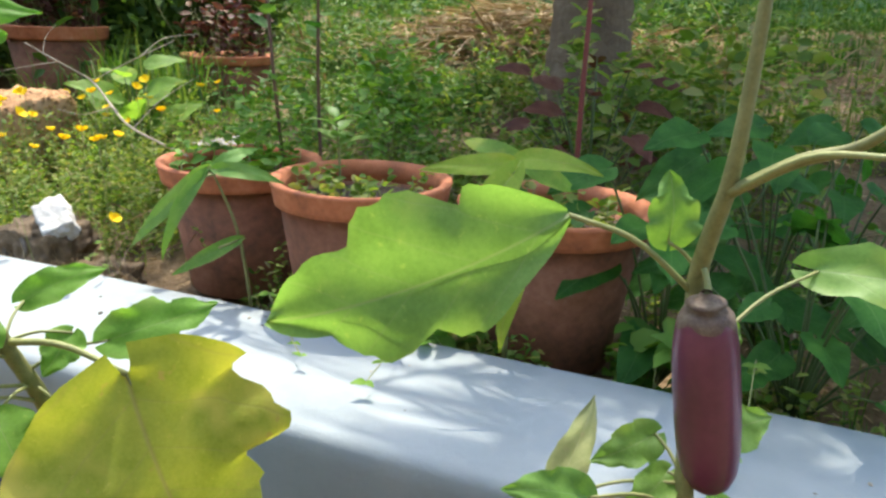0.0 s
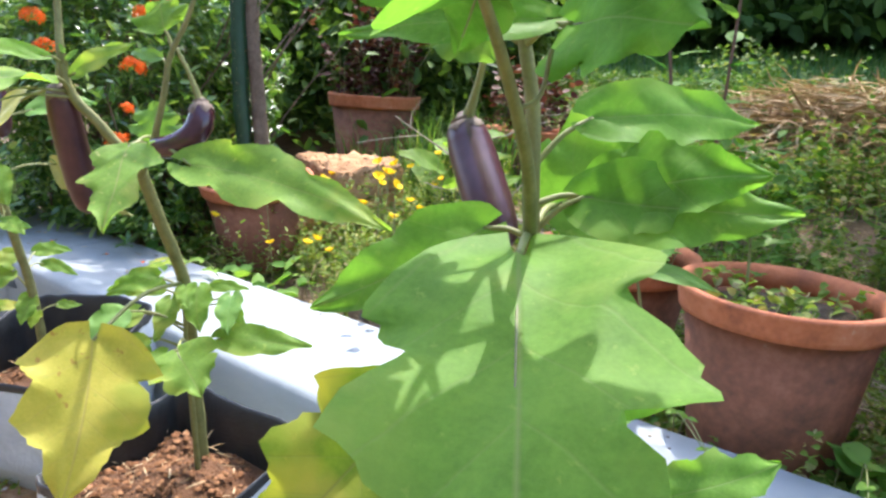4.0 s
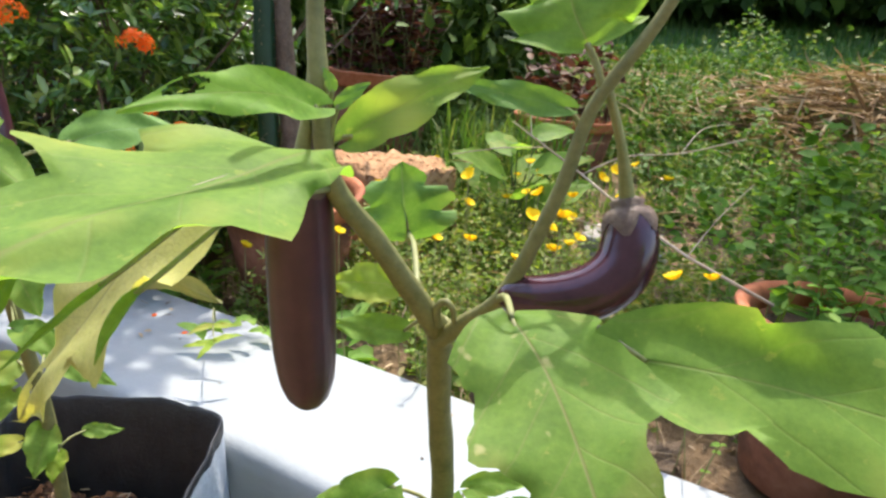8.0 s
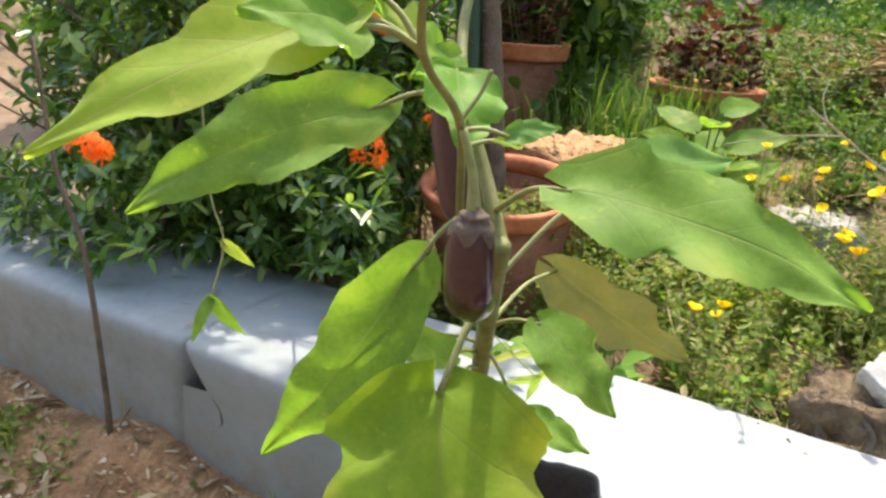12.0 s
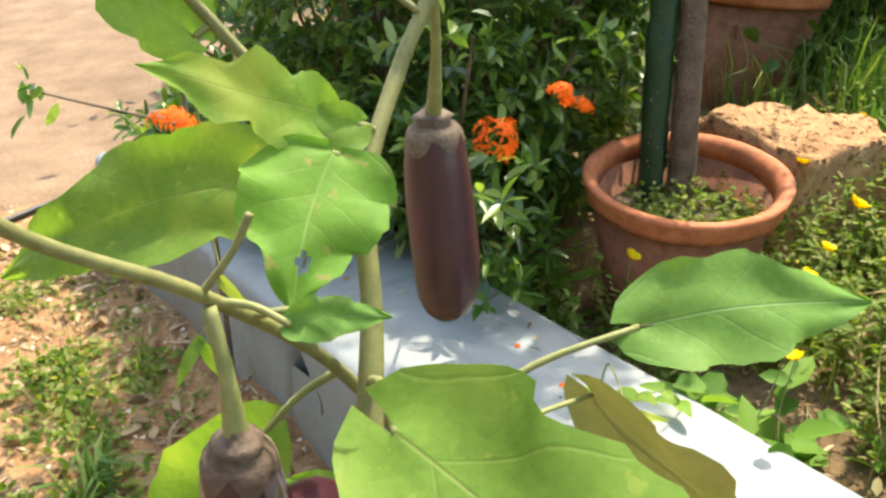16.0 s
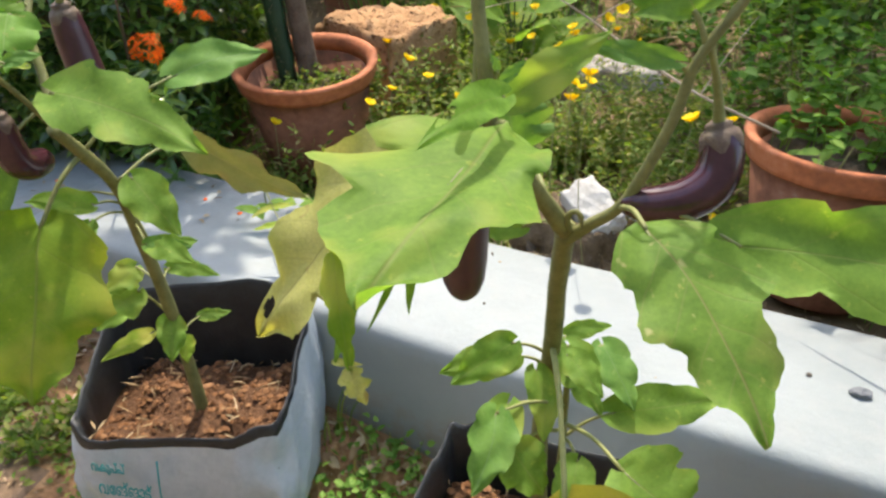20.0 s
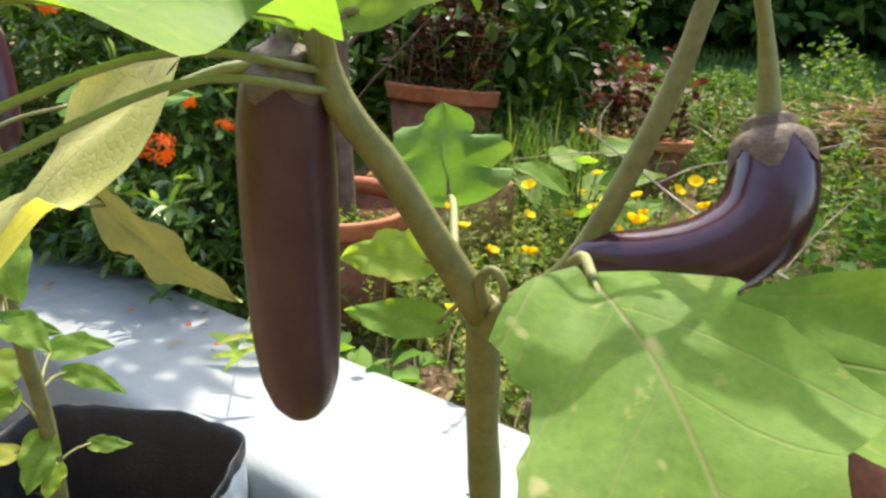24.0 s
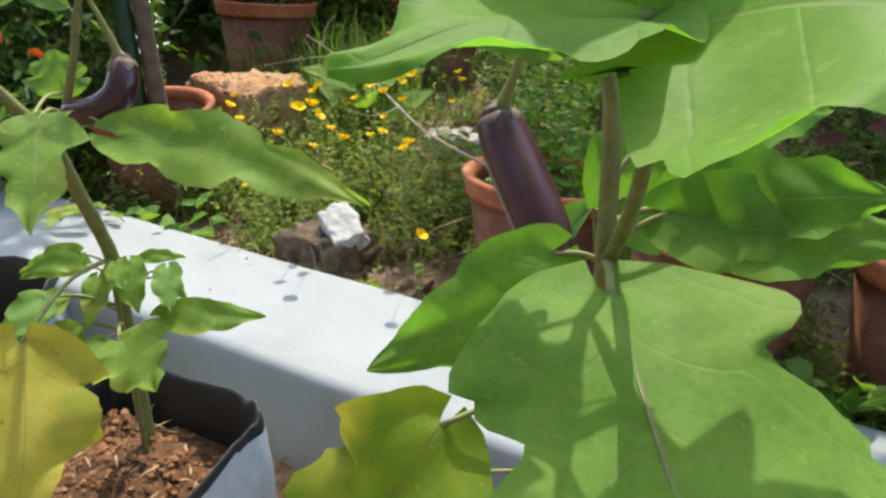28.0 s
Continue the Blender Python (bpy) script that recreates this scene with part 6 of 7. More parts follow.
CACTUS = plain("succulent_skin", [(0.3, (0.008, 0.028, 0.009)), (0.7, (0.018, 0.055, 0.018))], 40, 0.5, (0.3, 0.002))
part("stem", mesh_data("stem", *tube([(-1.487, 2.06, 0.28), (-1.525, 2.07, 0.6), (-1.57, 2.09, 1.25)], [0.024, 0.027, 0.023], 5, 30, 0.25), CACTUS), cactus)

rc = np.random.default_rng(78)
axis_pts = spline([(-1.487, 2.06, 0.28), (-1.525, 2.07, 0.6), (-1.57, 2.09, 1.25)], 300)
turn5 = rc.integers(0, 5, 300) * 2 * math.pi / 5
thorn_way = np.stack([np.cos(turn5), np.sin(turn5), np.full(300, 0.3)], 1) + rc.normal(0, 0.15, (300, 3))
tagged(part("thorns", joined("thorns", [leaflets(axis_pts + unit(thorn_way) * 0.024, thorn_way, 0.011, 0.0012, rc)], STRAW), cactus), kind="stuff")


def herb(name, x, y, z, n, height, radius, size, mat, label, seed, per=14, wide=0.32, spread=0.35):
    r = np.random.default_rng(seed)
    z = ground_height(x, y) if z is None else z
    p = thing(name, (x, y, z), label, "plant")
    a, q = r.uniform(0, 6.283, n), radius * np.sqrt(r.uniform(0, 1, n))
    roots = np.stack([x + np.cos(a) * q, y + np.sin(a) * q, np.full(n, z)], 1)
    lv, st = sprigs(roots, height * r.uniform(0.5, 1.15, n), per, size, size * wide, r, spread)
    tagged(part("foliage", joined("foliage", [lv], mat), p), kind="stuff")
    side = [tube([c, c + np.array([r.normal(0, 0.2), r.normal(0, 0.2), 0.8]) * height * r.uniform(0.4, 0.9)], [0.0018, 0.0009], 4, 3) for c in roots[: min(n, 40)]]
    tagged(part("stalk_mass", mesh_data("stalk_mass", *merge(side), TWIG), p), kind="stuff")
    return p


mint = herb("mint_plant", -0.300, 1.790, 0.31, 9, 0.10, 0.15, 0.026, MINT, "light green mint-like herb sprouting sparsely in a pot", 31, 6, 0.42)
rm = np.random.default_rng(98)
ma, mq = rm.uniform(0, 6.283, 30), 0.155 * np.sqrt(rm.uniform(0, 1, 30))
tagged(part("sprig_mass", joined("sprig_mass", list(whorls(np.stack([-0.30 + np.cos(ma) * mq, 1.79 + np.sin(ma) * mq, np.full(30, 0.305)], 1), rm.uniform(0.06, 0.27, 30), rm, 0.036, 0.028)), MINT), mint), kind="stuff")
SHOOT = plain("brown_shoot", [(0.3, (0.07, 0.04, 0.025)), (0.7, (0.16, 0.095, 0.055))], 50, 0.7, (0.3, 0.001))
for number, way in enumerate(([(-0.225, 1.86, 0.30), (-0.215, 1.79, 0.52), (-0.225, 1.79, 0.68), (-0.245, 1.80, 0.82), (-0.25, 1.81, 1.02)], [(-0.150, 1.89, 0.30), (-0.140, 1.85, 0.52), (-0.130, 1.83, 0.70), (-0.125, 1.82, 1.0)])):
    shoot = thing("woody_shoot", way[0], "slim brown upright shoot with dark oval leaves", "plant", "shoots in the mint pot")
    part("stem", mesh_data("stem", *tube(way, [0.0042, 0.0036, 0.0026], 8, 24), SHOOT), shoot)
    line = spline(way, 22)
    for k in range(9, 22):
        w = 2.4 * k + number
        d = np.array([math.cos(w), math.sin(w), rm.uniform(0.0, 0.5)])
        c = line[k]
        v, f, uv = blade(c + d * 0.012, c + d * rm.uniform(0.055, 0.075), 0.017, (-0.3 * d[0], -0.3 * d[1] - 0.2, 1), 0.004, 0.0, 0.15, 0.05, 600 + 30 * number + k, 10, 6)
        ob = part("leaf", mesh_data("leaf", v, f, DULL if k % 3 else BROAD, uv), shoot)
        part("leaf_stalk", mesh_data("leaf_stalk", *tube([c, c + d * 0.013], [0.0012, 0.0010], 5, 4), SHOOT), ob)
herb("potted_shrub", -1.660, 3.060, 0.52, 60, 0.50, 0.16, 0.045, MAROON, "shrub with dull reddish-green leaves in a pot", 32)
herb("potted_shrub", -1.020, 3.250, 0.43, 26, 0.34, 0.15, 0.045, MAROON, "sparse reddish shrub in a low pot", 33)
herb("garden_shrub", -0.30, 2.35, None, 45, 0.38, 0.32, 0.034, MINT, "tall bushy green weed shrub behind the pots", 35, 18)
herb("garden_shrub", 0.75, 2.35, None, 60, 0.50, 0.35, 0.045, WEED, "leafy green shrub in shade", 36, 16)
herb("fern_cover", -1.385, 2.03, 0.268, 110, 0.060, 0.135, 0.012, WEED, "tiny ferny weeds on the pot's earth", 37, 12)

herb("pot_weeds", 0.030, 1.600, 0.335, 26, 0.07, 0.13, 0.022, WEED, "small weeds sprouting on a pot's earth", 45, 7)
herb("pot_weeds", 0.395, 1.600, 0.315, 26, 0.08, 0.13, 0.024, WEED, "small shaded weeds on a pot's earth", 46, 7)
herb("broad_herb", 0.20, 1.47, None, 8, 0.15, 0.07, 0.055, MINT, "low broad-leaved green herb behind the wall", 47, 6, 0.36)
herb("broad_herb", 0.60, 1.45, None, 9, 0.17, 0.09, 0.060, MINT, "shaded broad-leaved herb behind the wall", 48, 6, 0.36)
herb("broad_herb", -0.20, 2.80, None, 18, 0.32, 0.16, 0.050, MINT, "leafy green herb standing in grass", 49, 8, 0.36)
herb("broad_herb", -1.18, 1.76, None, 9, 0.14, 0.09, 0.055, MINT, "broad-leaved green herb at the wall's back edge", 50, 6, 0.34)
herb("broad_herb", -1.62, 1.90, None, 9, 0.16, 0.09, 0.055, MINT, "pointed green leaves growing beside a pot", 51, 6, 0.30)
# seedling in the middle pot, thin maroon stem in the next
seed_plant = thing("seedling", (-0.03, 1.66, 0.33), "young green seedling with a rosette of leaves", "plant")
part("stem", mesh_data("stem", *tube([(-0.03, 1.66, 0.32), (-0.035, 1.665, 0.42), (-0.045, 1.675, 0.49)], [0.003, 0.0022], 6, 8), TWIG), seed_plant)
for k in range(7):
    a, h = k * 2.4 + 0.4, 0.425 + 0.010 * k
    c = np.array([-0.037 - 0.001 * k, 1.667, h])
    d = np.array([math.cos(a), math.sin(a), 0.22])
    v, f, uv = blade(c, c + d * (0.088 - 0.006 * k), 0.019 - 0.001 * k, (-0.2 * d[0], -0.2 * d[1], 1), 0.008, 0.0, 0.2, 0.05, 300 + k, 12, 6)
    part("leaf", mesh_data("leaf", v, f, COOL, uv), seed_plant)
cane = thing("maroon_cane", (0.43, 1.66, 0.30), "thin upright dark red stem in a pot", "plant")
RED = plain("red_stem", [(0.3, (0.10, 0.02, 0.015)), (0.7, (0.20, 0.05, 0.035))], 40, 0.6, (0.2, 0.001))
part("stem", mesh_data("stem", *tube([(0.43, 1.66, 0.28), (0.425, 1.67, 0.6), (0.43, 1.68, 1.1)], [0.006, 0.005, 0.004], 8, 12), RED), cane)


def broadleaf(name, root, leaves, label, mat, seed):
    """A plant of broad pointed leaves on thin stalks: leaves are (place, way, length)."""
    p = thing(name, root, label, "plant")
    for k, (c, d, L) in enumerate(leaves):
        c, d = np.array(c), np.array(d, float)
        d /= np.linalg.norm(d)
        v, f, uv = blade(c, c + d * L, L * 0.27, (0.1, -0.55, 0.8), L * 0.08, 0.0, 0.2, 0.06, seed + k, 12, 6)
        ob = part("leaf", mesh_data("leaf", v, f, mat, uv), p)
        part("leaf_stalk", mesh_data("leaf_stalk", *tube([root, (np.array(root) + c) / 2 + np.array([0, 0, 0.04]), c], [0.0030, 0.0018], 6, 10), HERB_STALK), ob)
    return p


rr = np.random.default_rng(41)
bl = []
for k in range(20):
    a, q = 2.4 * k, rr.uniform(0.05, 0.20)
    bl.append(((0.47 + q * math.cos(a), 2.15 + q * math.sin(a), 0.26 + 0.017 * k), (math.cos(a), math.sin(a) - 0.3, rr.uniform(-0.5, 0.3)), rr.uniform(0.085, 0.125)))
broadleaf("maroon_shrub", (0.47, 2.15, ground_height(0.47, 2.15)), bl, "dark maroon-leaved shrub behind the pots", MAROON_LEAF, 800)
for number, (px, py, leaves) in enumerate(((0.80, 1.42, 22), (0.60, 1.52, 14), (1.02, 1.47, 20), (0.80, 1.66, 20), (1.22, 1.62, 18), (0.98, 1.85, 16))):
    bl = []
    for k in range(leaves):
        a = rr.uniform(0, 6.283)
        q = rr.uniform(0.03, 0.21)
        c = (px + math.cos(a) * q, py + math.sin(a) * q * 0.7, 0.06 + rr.uniform(0.10, 0.40 if number < 3 else 0.46))
        bl.append((c, (math.cos(a), math.sin(a) - 0.4, rr.uniform(-0.8, 0.1)), rr.uniform(0.085, 0.145)))
    broadleaf("broadleaf_plant", (px, py, ground_height(px, py)), bl, "plant of large pointed dark green leaves, shade put into their colour", BROAD, 400 + 40 * number)

bl = []
for k in range(9):
    a, h = 2.4 * k + 0.5, 0.10 + 0.026 * k
    bl.append(((-1.02 + 0.05 * math.cos(a), 2.55 + 0.05 * math.sin(a), ground_height(-1.02, 2.55) + h), (math.cos(a), math.sin(a), 0.55 - 0.05 * k), 0.20 - 0.008 * k))
broadleaf("tall_herb", (-1.02, 2.55, ground_height(-1.02, 2.55)), bl, "broad-leaved green herb growing in grass", GREEN, 700)

# ---------- the far side of the garden ----------
def palm(x, y, r0, h, seed, fronds=14, reach=(1.5, 2.1), hanging=(), shade_fronds=(), label="grey ringed palm trunk added at the garden's far side"):
    """A palm: ringed trunk and a tuft of drooping feather fronds, some added only to cast shade."""
    r = np.random.default_rng(seed)
    g = ground_height(x, y)
    p = thing("palm_tree", (x, y, g), label, "palm tree")
    prof = []
    for k in range(90):
        z = h * k / 89
        prof.append((r0 * (1.3 - 0.3 * smooth(0, 0.5, z) - 0.25 * z / h) * (1 + 0.05 * (k % 3 == 0)), z))
    part("trunk", mesh_data("trunk", *lathe((x, y, g - 0.05), prof, 24, 0.06), PALM_BARK), p)
    top = np.array([x, y, g + h - 0.1])
    for pts in hanging:
        rib = part("frond", mesh_data("frond", *tube([top, *pts], [0.02, 0.012, 0.004], 6, 20), TWIG), p)
        c = spline([top, *pts], 46)[18:]
        t = unit(np.gradient(c, axis=0))
        side = unit(np.cross(t, (0, 0, 1.0)))
        W = np.concatenate([side, -side]) + np.concatenate([t, t]) * 0.22 + np.array([0, 0, -0.10])
        part("leaflet_rows", joined("leaflet_rows", [leaflets(np.concatenate([c, c]), W, 0.42, 0.0034, r, 0.05)], FAR), rib)
    for k in range(fronds + len(shade_fronds)):
        a = 2.4 * k + r.uniform(-0.2, 0.2)
        L, e = r.uniform(*reach), r.uniform(-0.1, 0.9)
        if k >= fronds:
            a = radians(shade_fronds[k - fronds])
        d = np.array([math.cos(a), math.sin(a), 0])
        pts = [top, top + d * L * 0.4 + np.array([0, 0, 0.35 * L * e]), top + d * L * 0.75 + np.array([0, 0, 0.28 * L * e - 0.1]), top + d * L + np.array([0, 0, 0.05 * L * e - 0.5])]
        rib = part("frond", mesh_data("frond", *tube(pts, [0.02, 0.012, 0.004], 6, 16), TWIG), p)
        c = spline(pts, 60)[6:]
        t = np.gradient(c, axis=0)
        side = unit(np.cross(t, (0, 0, 1.0)))
        P = np.concatenate([c, c])
        W = np.concatenate([side, -side]) + unit(np.concatenate([t, t])) * 0.5 + np.array([0, 0, -0.35])
        part("leaflet_rows", joined("leaflet_rows", [leaflets(P, W, 0.42, 0.014, r, 0.1)], FAR), rib)


# Unseen fronds: one set to stripe the wall, six added as garden shade.
palm(0.45, 2.95, 0.135, 2.35, 71, 8, (1.0, 1.4), [[(0.30, 2.55, 2.35), (0.13, 2.20, 1.80), (0.00, 1.86, 1.36)]], (25, 60, 95, 125, 150, 172), "brown ringed palm trunk beside dry fronds")
palm(-4.6, 8.6, 0.13, 4.5, 72)
# Palm beyond the view's edge, added to shade the garden's right side.
palm(2.3, 4.2, 0.14, 3.1, 73, 22, (1.6, 2.1))


def litter_heap():
    r = np.random.default_rng(51)
    n = 2600
    c = np.stack([r.normal(0.10, 0.5, n), r.normal(4.0, 0.30, n)], 1)
    z = 0.02 + np.array([ground_height(a, b) for a, b in c]) + 0.28 * np.exp(-((c[:, 0] - 0.10) / 0.6) ** 2 - ((c[:, 1] - 4.0) / 0.4) ** 2) * r.uniform(0.2, 1, n)
    p = np.stack([c[:, 0], c[:, 1], z], 1)
    w = np.concatenate([r.normal(0, 1, (n, 2)), r.normal(0.1, 0.2, (n, 1))], 1)
    solid("litter_heap", joined("litter_heap", [leaflets(p, w, 0.20, 0.006, r)], STRAW), "heap of dry palm fronds and twigs", "litter", kind="stuff")
    n = 3600
    q = scatter(n, lambda r, n: (r.uniform(-2.6, 3.0, n), r.normal(3.7, 0.55, n)), r, 0.01)
    w = np.concatenate([r.normal(0, 1, (n, 2)), r.normal(0, 0.1, (n, 1))], 1)
    solid("straw", joined("straw", [leaflets(q, w, 0.07, 0.004, r)], STRAW), "straw strewn on bare earth", "litter", kind="stuff")


litter_heap()


def hedge(name, x0, x1, y, h, depth, n, leafsize, seed, label):
    r = np.random.default_rng(seed)
    p = np.stack([r.uniform(x0, x1, n), y + r.normal(0, depth, n), np.zeros(n)], 1)
    hh = h * (0.75 + 0.35 * np.sin(p[:, 0] * 1.3) * np.sin(p[:, 0] * 0.47 + 1))
    g = ground_height((x0 + x1) / 2, y)
    p[:, 2] = g + hh * r.beta(1.0, 1.15, n)
    d = r.normal(0, 1, (n, 3))
    hb = thing(name, ((x0 + x1) / 2, y, 0.1), label, "shrubs")
    tagged(part("foliage", joined("foliage", [leaflets(p, d, leafsize, leafsize * 0.28, r)], WOODS), hb), kind="stuff")
    for x in np.linspace(x0 + 0.5, x1 - 0.5, 7):
        part("trunk", mesh_data("trunk", *tube([(x, y + 0.2, g - 0.3), (x + 0.1, y + 0.2, g + h * 0.5), (x, y + 0.3, g + h * 0.95)], [0.05, 0.035, 0.01], 6, 6), BARK), hb)


# Raised past the view to shade the lawn; the tree belt is added backing.
hedge("hedge", -16, -3.2, 10.2, 6.5, 0.9, 60000, 0.21, 61, "dark dense shrubs closing the garden")
hedge("hedge", -5.0, 12.0, 10.6, 7.5, 0.9, 85000, 0.22, 62, "dark dense shrubs beyond the lawn")
hedge("tree_belt", -18.0, 14.0, 13.4, 10.0, 0.8, 60000, 0.40, 64, "tall dark trees added behind the shrubs to hide sky gaps")
hedge("shrub_row", -3.9, -1.35, 4.1, 1.4, 0.45, 32000, 0.075, 63, "dark leafy shrubs behind the pots")

# the dead branch over the yellow flowers
dead = thing("dead_branch", (-0.50, 1.62, 0.30), "bare forked grey twig lying over the weeds", "branch")
for k, (pts, rad) in enumerate((
    ([(-0.42, 1.78, 0.36), (-0.56, 1.80, 0.41), (-0.66, 1.88, 0.445), (-0.772, 1.975, 0.49), (-0.84, 1.95, 0.535), (-0.905, 1.925, 0.578)], (0.0030, 0.0026, 0.0016)),
    ([(-0.772, 1.975, 0.49), (-0.70, 2.0, 0.53), (-0.60, 1.92, 0.56), (-0.50, 1.90, 0.60)], (0.0017, 0.0010)),
    ([(-0.60, 1.92, 0.56), (-0.57, 1.98, 0.60), (-0.52, 2.06, 0.61)], (0.0011, 0.0007)),
    ([(-0.84, 1.95, 0.535), (-0.93, 1.97, 0.52), (-1.02, 1.93, 0.50)], (0.0013, 0.0008)),
    ([(-0.87, 1.94, 0.555), (-0.88, 1.97, 0.59), (-0.87, 2.0, 0.62)], (0.0010, 0.0006)),
    ([(-0.66, 1.88, 0.445), (-0.70, 1.83, 0.43), (-0.76, 1.82, 0.44)], (0.0013, 0.0008)),
    ([(-0.56, 1.80, 0.41), (-0.52, 1.86, 0.47), (-0.47, 1.95, 0.52)], (0.0013, 0.0007)),
)):
    part("twig", mesh_data("twig", *tube(pts, rad, 6, 6 * len(pts), 0.3), DRY), dead)

# ---------- drooping sapling between the pots, sprigs and vines on the wall ----------
def lance(plant, c, tip, half, mat, seed, root):
    v, f, uv = blade(c, tip, half, (0.1, -0.8, 0.6), 0.012, 0.0, 0.15, 0.05, seed, 14, 6)
    ob = part("leaf", mesh_data("leaf", v, f, mat, uv), plant)
    part("leaf_stalk", mesh_data("leaf_stalk", *tube([root, c], [0.0022, 0.0016], 6, 5), TWIG), ob)


sapling = thing("sapling", (0.33, 1.42, 0.07), "young sapling with long drooping pale green leaves", "plant")
part("stem", mesh_data("stem", *tube([(0.33, 1.42, 0.05), (0.335, 1.40, 0.25), (0.34, 1.36, 0.47)], [0.005, 0.004, 0.003], 8, 12), STEM), sapling)
for k, (c, tip, half) in enumerate((((0.336, 1.30, 0.475), (0.252, 1.18, 0.316), 0.025), ((0.36, 1.36, 0.35), (0.33, 1.34, 0.179), 0.020), ((0.33, 1.34, 0.48), (0.20, 1.30, 0.47), 0.018), ((0.34, 1.34, 0.485), (0.46, 1.30, 0.48), 0.018),
                                    ((0.335, 1.38, 0.48), (0.24, 1.46, 0.49), 0.017), ((0.345, 1.38, 0.47), (0.43, 1.45, 0.42), 0.018), ((0.33, 1.39, 0.30), (0.22, 1.36, 0.20), 0.018))):
    lance(sapling, c, tip, half, LIGHT if k < 4 else GREEN, 500 + k, (0.337, 1.37, min(0.465, c[2])))
droop = thing("sapling", (-0.16, 1.50, 0.07), "small sapling with narrow drooping leaves beside a pot", "plant")
part("stem", mesh_data("stem", *tube([(-0.16, 1.52, 0.05), (-0.165, 1.48, 0.28), (-0.18, 1.42, 0.42)], [0.004, 0.003, 0.002], 8, 12), STEM), droop)
for k, (c, tip, half) in enumerate((((-0.20, 1.42, 0.41), (-0.40, 1.50, 0.235), 0.020), ((-0.19, 1.41, 0.41), (-0.25, 1.36, 0.27), 0.014), ((-0.17, 1.42, 0.42), (-0.06, 1.44, 0.40), 0.015), ((-0.18, 1.44, 0.42), (-0.14, 1.52, 0.44), 0.015), ((-0.165, 1.47, 0.28), (-0.30, 1.47, 0.20), 0.015))):
    # Dull blade here: the shade on these leaves is put into its green.
    lance(droop, c, tip, half, DULL, 520 + k, (-0.178, 1.425, min(0.415, c[2])))


def vine(pts, leaves, label, seed, size=0.022):
    """A thin trailing stem with small paired leaves."""
    v = thing("trailing_vine", pts[0], label, "vine")
    part("stem", mesh_data("stem", *tube(pts, [0.0012, 0.0009], 5, 6 * len(pts)), TWIG), v)
    r = np.random.default_rng(seed)
    c = spline(pts, leaves + 1)
    for k in range(1, leaves + 1):
        for s in (-1, 1):
            a = r.uniform(0.3, 1.2) * s
            d = np.array([math.sin(a), -math.cos(a) * 0.6, r.uniform(-0.15, 0.35)])
            L = size * r.uniform(0.6, 1.2)
            vv, f, uv = blade(c[k], c[k] + d * L, L * 0.26, (0.05, -0.3, 1), L * 0.08, 0.0, 0.2, 0.05, seed * 10 + 2 * k + s, 8, 4)
            part("leaf", mesh_data("leaf", vv, f, GREEN, uv), v)


vine([(-0.10, 1.50, 0.13), (-0.092, 1.43, 0.20), (-0.04, 1.36, 0.185), (0.03, 1.26, 0.175)], 3, "thin vine trailing over the wall's top", 81)
vine([(0.17, 1.44, 0.14), (0.168, 1.41, 0.20), (0.165, 1.27, 0.19), (0.15, 1.20, 0.175)], 4, "thin vine trailing over the white wall", 82, 0.026)
vine([(0.72, 1.34, 0.14), (0.705, 1.32, 0.22), (0.66, 1.16, 0.19), (0.605, 1.03, 0.18)], 5, "vine trailing over the wall in shade", 83, 0.030)
vine([(-0.09, 1.49, 0.14), (-0.075, 1.44, 0.19), (-0.03, 1.36, 0.175), (0.0, 1.31, 0.17)], 3, "small creeper on the wall's top", 84, 0.018)
sprig = thing("hanging_sprig", (-1.53, 1.178, 0.68), "thin hanging stem with three narrow pointed leaves", "vine")
part("stem", mesh_data("stem", *tube([(-1.538, 1.179, 0.678), (-1.518, 1.163, 0.525), (-1.499, 1.156, 0.472), (-1.499, 1.133, 0.423)], [0.0012, 0.0010], 5, 20), TWIG), sprig)
for k, (c, tip, half) in enumerate((((-1.499, 1.133, 0.423), (-1.505, 1.11, 0.385), 0.0065), ((-1.499, 1.133, 0.423), (-1.465, 1.138, 0.390), 0.0075), ((-1.499, 1.156, 0.472), (-1.471, 1.165, 0.449), 0.006))):
    v, f, uv = blade(c, tip, half, (0.2, -0.9, 0.2), 0.003, 0.0, 0.1, 0.05, 540 + k, 10, 6)
    part("leaf", mesh_data("leaf", v, f, GREEN, uv), sprig)
vine([(-1.25, 1.70, 0.12), (-1.262, 1.64, 0.20), (-1.30, 1.60, 0.195), (-1.335, 1.575, 0.187)], 5, "small fern-like sprig over the wall's back edge", 86, 0.04)
vine([(-0.955, 1.68, 0.12), (-0.95, 1.635, 0.21), (-0.955, 1.60, 0.23)], 3, "tiny weed leaning over the wall", 87, 0.014)
vine([(-0.50, 1.58, 0.10), (-0.485, 1.545, 0.20), (-0.48, 1.53, 0.23)], 3, "tiny weed at the wall's back edge", 88, 0.016)

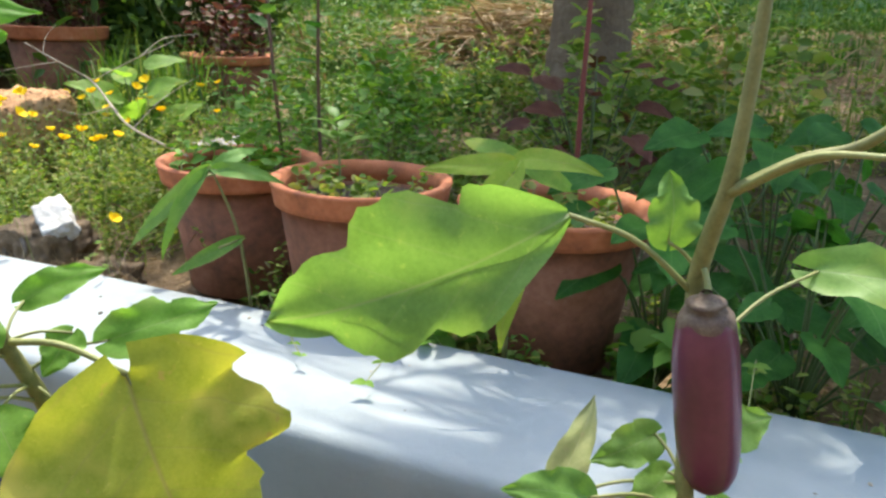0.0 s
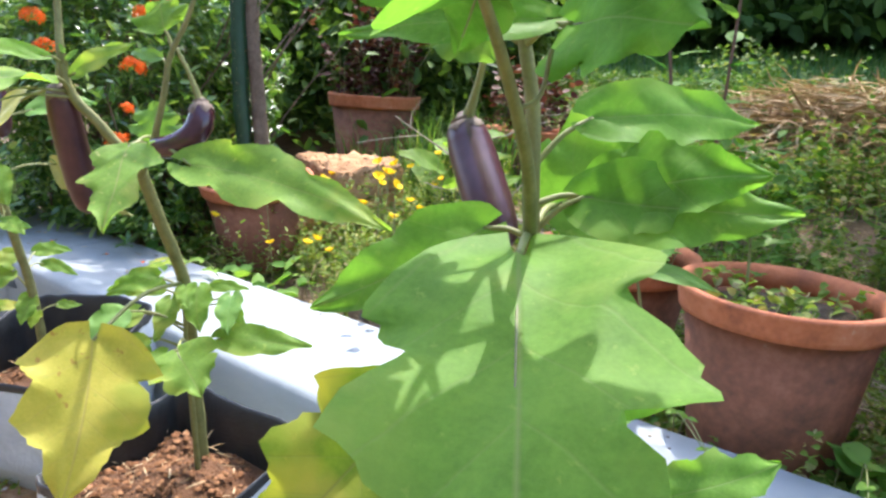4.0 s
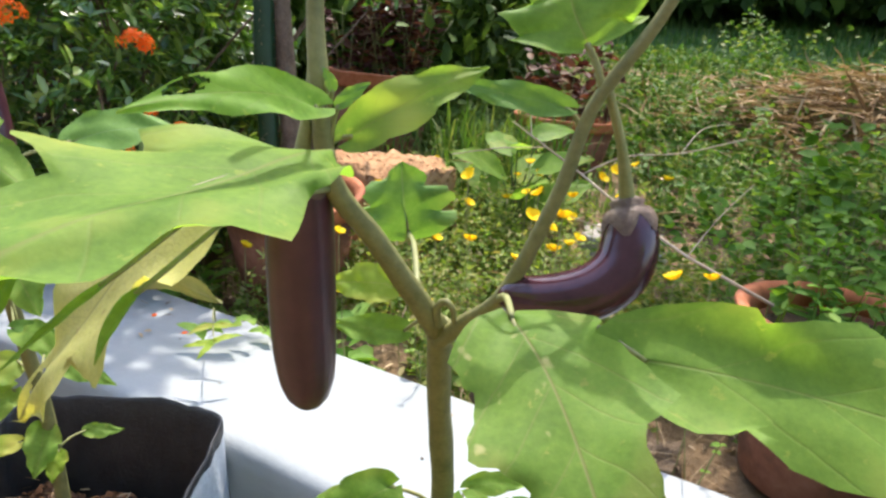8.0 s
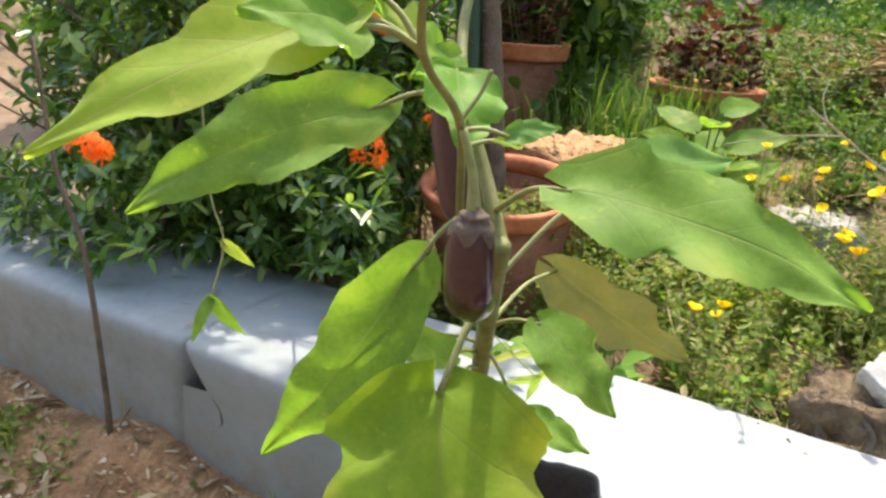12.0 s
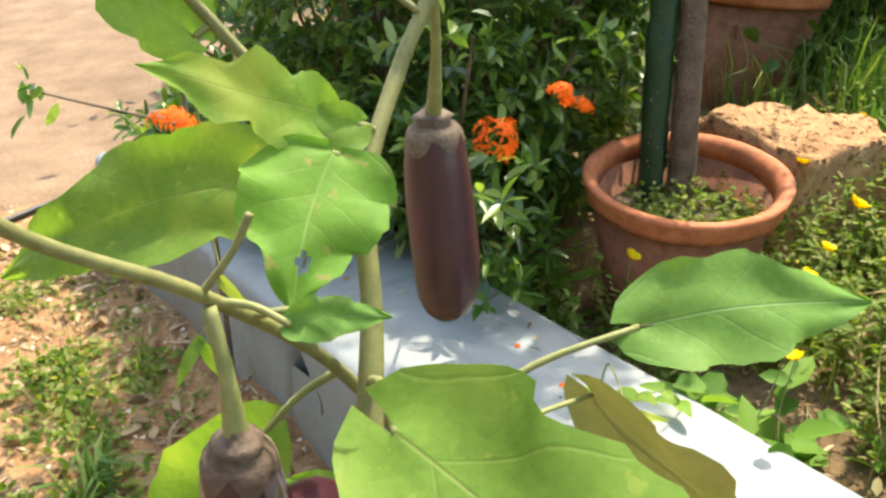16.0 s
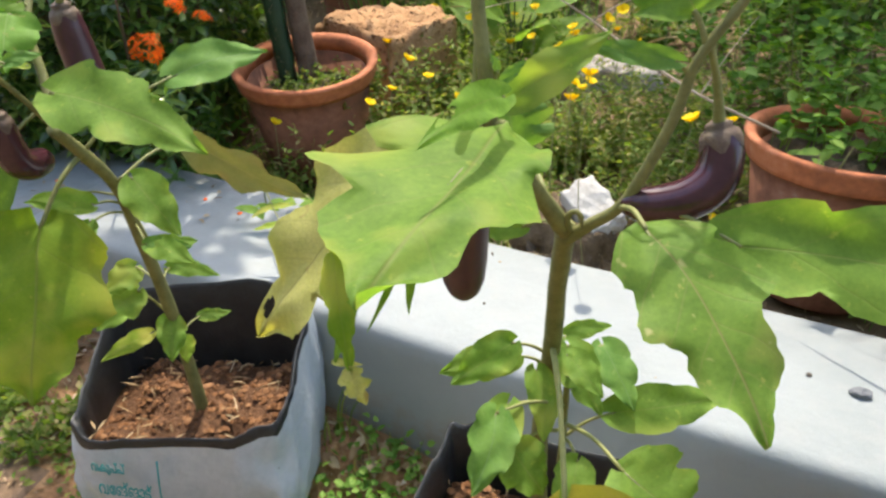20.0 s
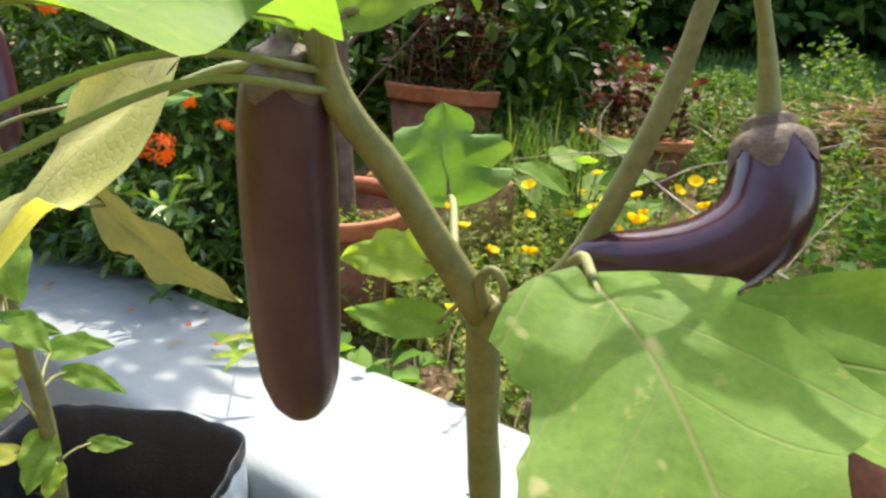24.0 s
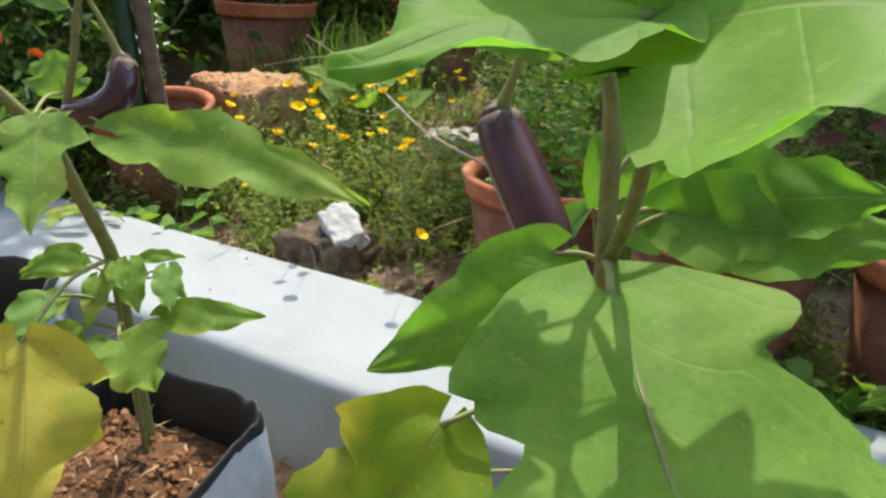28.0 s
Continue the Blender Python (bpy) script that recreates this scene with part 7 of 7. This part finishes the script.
# ---------- small things on the wall ----------
def flake(name, u, v, size, mat, label, seed, flat=0.5):
    r = np.random.default_rng(seed)
    bm = bmesh.new()
    bmesh.ops.create_icosphere(bm, subdivisions=2, radius=1.0)
    for q in bm.verts:
        q.co *= 1 + 0.45 * noise.noise(q.co * 1.7 + Vector((seed, 0, 0)))
        q.co = Vector((q.co.x * size, q.co.y * size * 0.7, q.co.z * size * flat))
    me = bpy.data.meshes.new(name)
    bm.to_mesh(me)
    bm.free()
    me.materials.append(mat)
    ob = solid(name, me, label, name.replace("_", " "))
    x, y, _ = on_wall(u, v)
    ob.matrix_world = pose(x, y, TOP + size * flat * 0.6, 0, 0, r.uniform(0, 360))


flake("soil_crumb", *wall_uv(-0.325, 1.345), 0.014, GREY_RENDER, "crumbled grey dropping on the white wall", 1)
flake("soil_crumb", *wall_uv(-0.245, 1.34), 0.007, BARE, "small dark crumb on the white wall", 2)
flake("soil_crumb", *wall_uv(-0.386, 1.372), 0.005, BARE, "tiny dark crumb on the white wall", 3)
for k, (x, y) in enumerate(((-1.633, 1.657), (-1.50, 1.66), (-1.86, 1.66), (-1.40, 1.62))):
    flake("fallen_petal", *wall_uv(x, y), 0.006, IXORA, "fallen orange-red petal on the wall", 20 + k, 0.25)
rs = np.random.default_rng(91)
for k in range(26):
    flake("debris_bit", rs.uniform(-1.7, 0.9), rs.uniform(0.03, 0.32), rs.uniform(0.0015, 0.0035), DRY if k % 2 else BARE, "speck of dry plant debris on the wall", 40 + k, 0.4)

rw = np.random.default_rng(97)
wu, wv = rw.uniform(-2.7, -1.5, 44), rw.beta(1.6, 1.0, 44) * 0.31 + 0.02
wp = np.array([on_wall(a, b, TOP + 0.004) for a, b in zip(wu, wv)])
solid("wall_litter", joined("wall_litter", [leaflets(wp, np.concatenate([rw.normal(0, 1, (44, 2)), rw.uniform(0, 0.25, (44, 1))], 1), 0.020, 0.0034, rw)], STRAW), "dry leaf litter strewn on the wall's end", "litter", kind="stuff")

# seedling with narrow leaflets hanging over the back edge of the wall
seedling = thing("seedling", (-1.36, 1.67, 0.10), "thin green seedling with narrow leaflets leaning over the white wall", "seedling")
branch(seedling, [(-1.375, 1.690, 0.08), (-1.349, 1.637, 0.205), (-1.274, 1.529, 0.228), (-1.226, 1.464, 0.235)], [0.0016, 0.0014, 0.0012, 0.0010], TWIG)
for foot, tip in (((-1.274, 1.529, 0.228), (-1.304, 1.501, 0.215)), ((-1.274, 1.529, 0.228), (-1.228, 1.540, 0.235)), ((-1.226, 1.464, 0.235), (-1.275, 1.451, 0.220)), ((-1.226, 1.464, 0.235), (-1.197, 1.498, 0.240)), ((-1.226, 1.464, 0.235), (-1.234, 1.432, 0.215))):
    leaf(seedling, foot, tip, 0.0062, (0.1, -0.5, 0.85), LIGHT, lobe=0.02, fold=0.2)

# print on the grow bag
def bag_text(body, size, x, y, z, turn):
    c = bpy.data.curves.new("print_line", "FONT")
    c.body, c.size, c.extrude, c.offset = body, size, 0.0004, 0.0005
    c.materials.append(INK)
    t = new("print_line", c)
    t.parent = bag4_side
    t.matrix_basis = pose(x, y, z, 82, 0, turn) @ Matrix.Diagonal((0.58, 1, 1, 1))
    return t


bag_text("വകുപ്പ്", 0.021, -1.340, 1.052, 0.036, 6)
bag_text("വേങ്ങാട്", 0.029, -1.333, 1.047, -0.002, 6)
part("print_rule", mesh_data("print_rule", *tube([(-1.239, 1.066, 0.065), (-1.239, 1.058, 0.0), (-1.237, 1.066, -0.09)], [0.0013, 0.0013], 5, 8), INK), bag4_side)

# cable on the sand and a coarse grass tuft
cable = thing("cable", (-3.2, 1.9, -0.08), "dark cable lying across the sand", "cable")
cp = [(-3.0 - 0.035 * k, 1.35 + 0.17 * k) for k in range(7)]
part("sheath", mesh_data("sheath", *tube([(x, y, ground_height(x, y) + 0.012) for x, y in cp], [0.009, 0.009], 8, 30), BLACK), cable)
r9 = np.random.default_rng(95)
tp = np.stack([r9.normal(-1.99, 0.02, 46), r9.normal(1.22, 0.02, 46), np.full(46, -0.135)], 1)
tuft = thing("grass_tuft", (-1.99, 1.22, -0.13), "flat rosette of coarse green grass on sand", "grass tuft")
tagged(part("blade_rosette", joined("blade_rosette", [blades(tp, 0.09, 0.0042, r9, 1.5)], GRASS), tuft), kind="stuff")
stalk = thing("dry_stalk", (-1.945, 1.475, -0.05), "thin bare brown stem leaning beside the wall", "stem")
part("stem", mesh_data("stem", *tube([(-1.945, 1.475, -0.06), (-1.951, 1.479, 0.036), (-1.974, 1.484, 0.268), (-2.025, 1.495, 0.398), (-2.053, 1.501, 0.6)], [0.006, 0.005, 0.004, 0.003], 7, 18), BARK), stalk)
# clover between the bags, clods on the soil
r8 = np.random.default_rng(96)
cl = np.stack([r8.normal(-0.985, 0.06, 900), r8.normal(1.13, 0.09, 900), np.zeros(900)], 1)
cl[:, 2] = [ground_height(a, b) + h for (a, b, _), h in zip(cl, r8.uniform(0.005, 0.05, 900))]
solid("clover", joined("clover", [leaflets(cl, np.concatenate([r8.normal(0, 1, (900, 2)), r8.uniform(0, 0.7, (900, 1))], 1), 0.016, 0.006, r8)], MINT), "green clover growing between the bags", "weeds", kind="stuff")
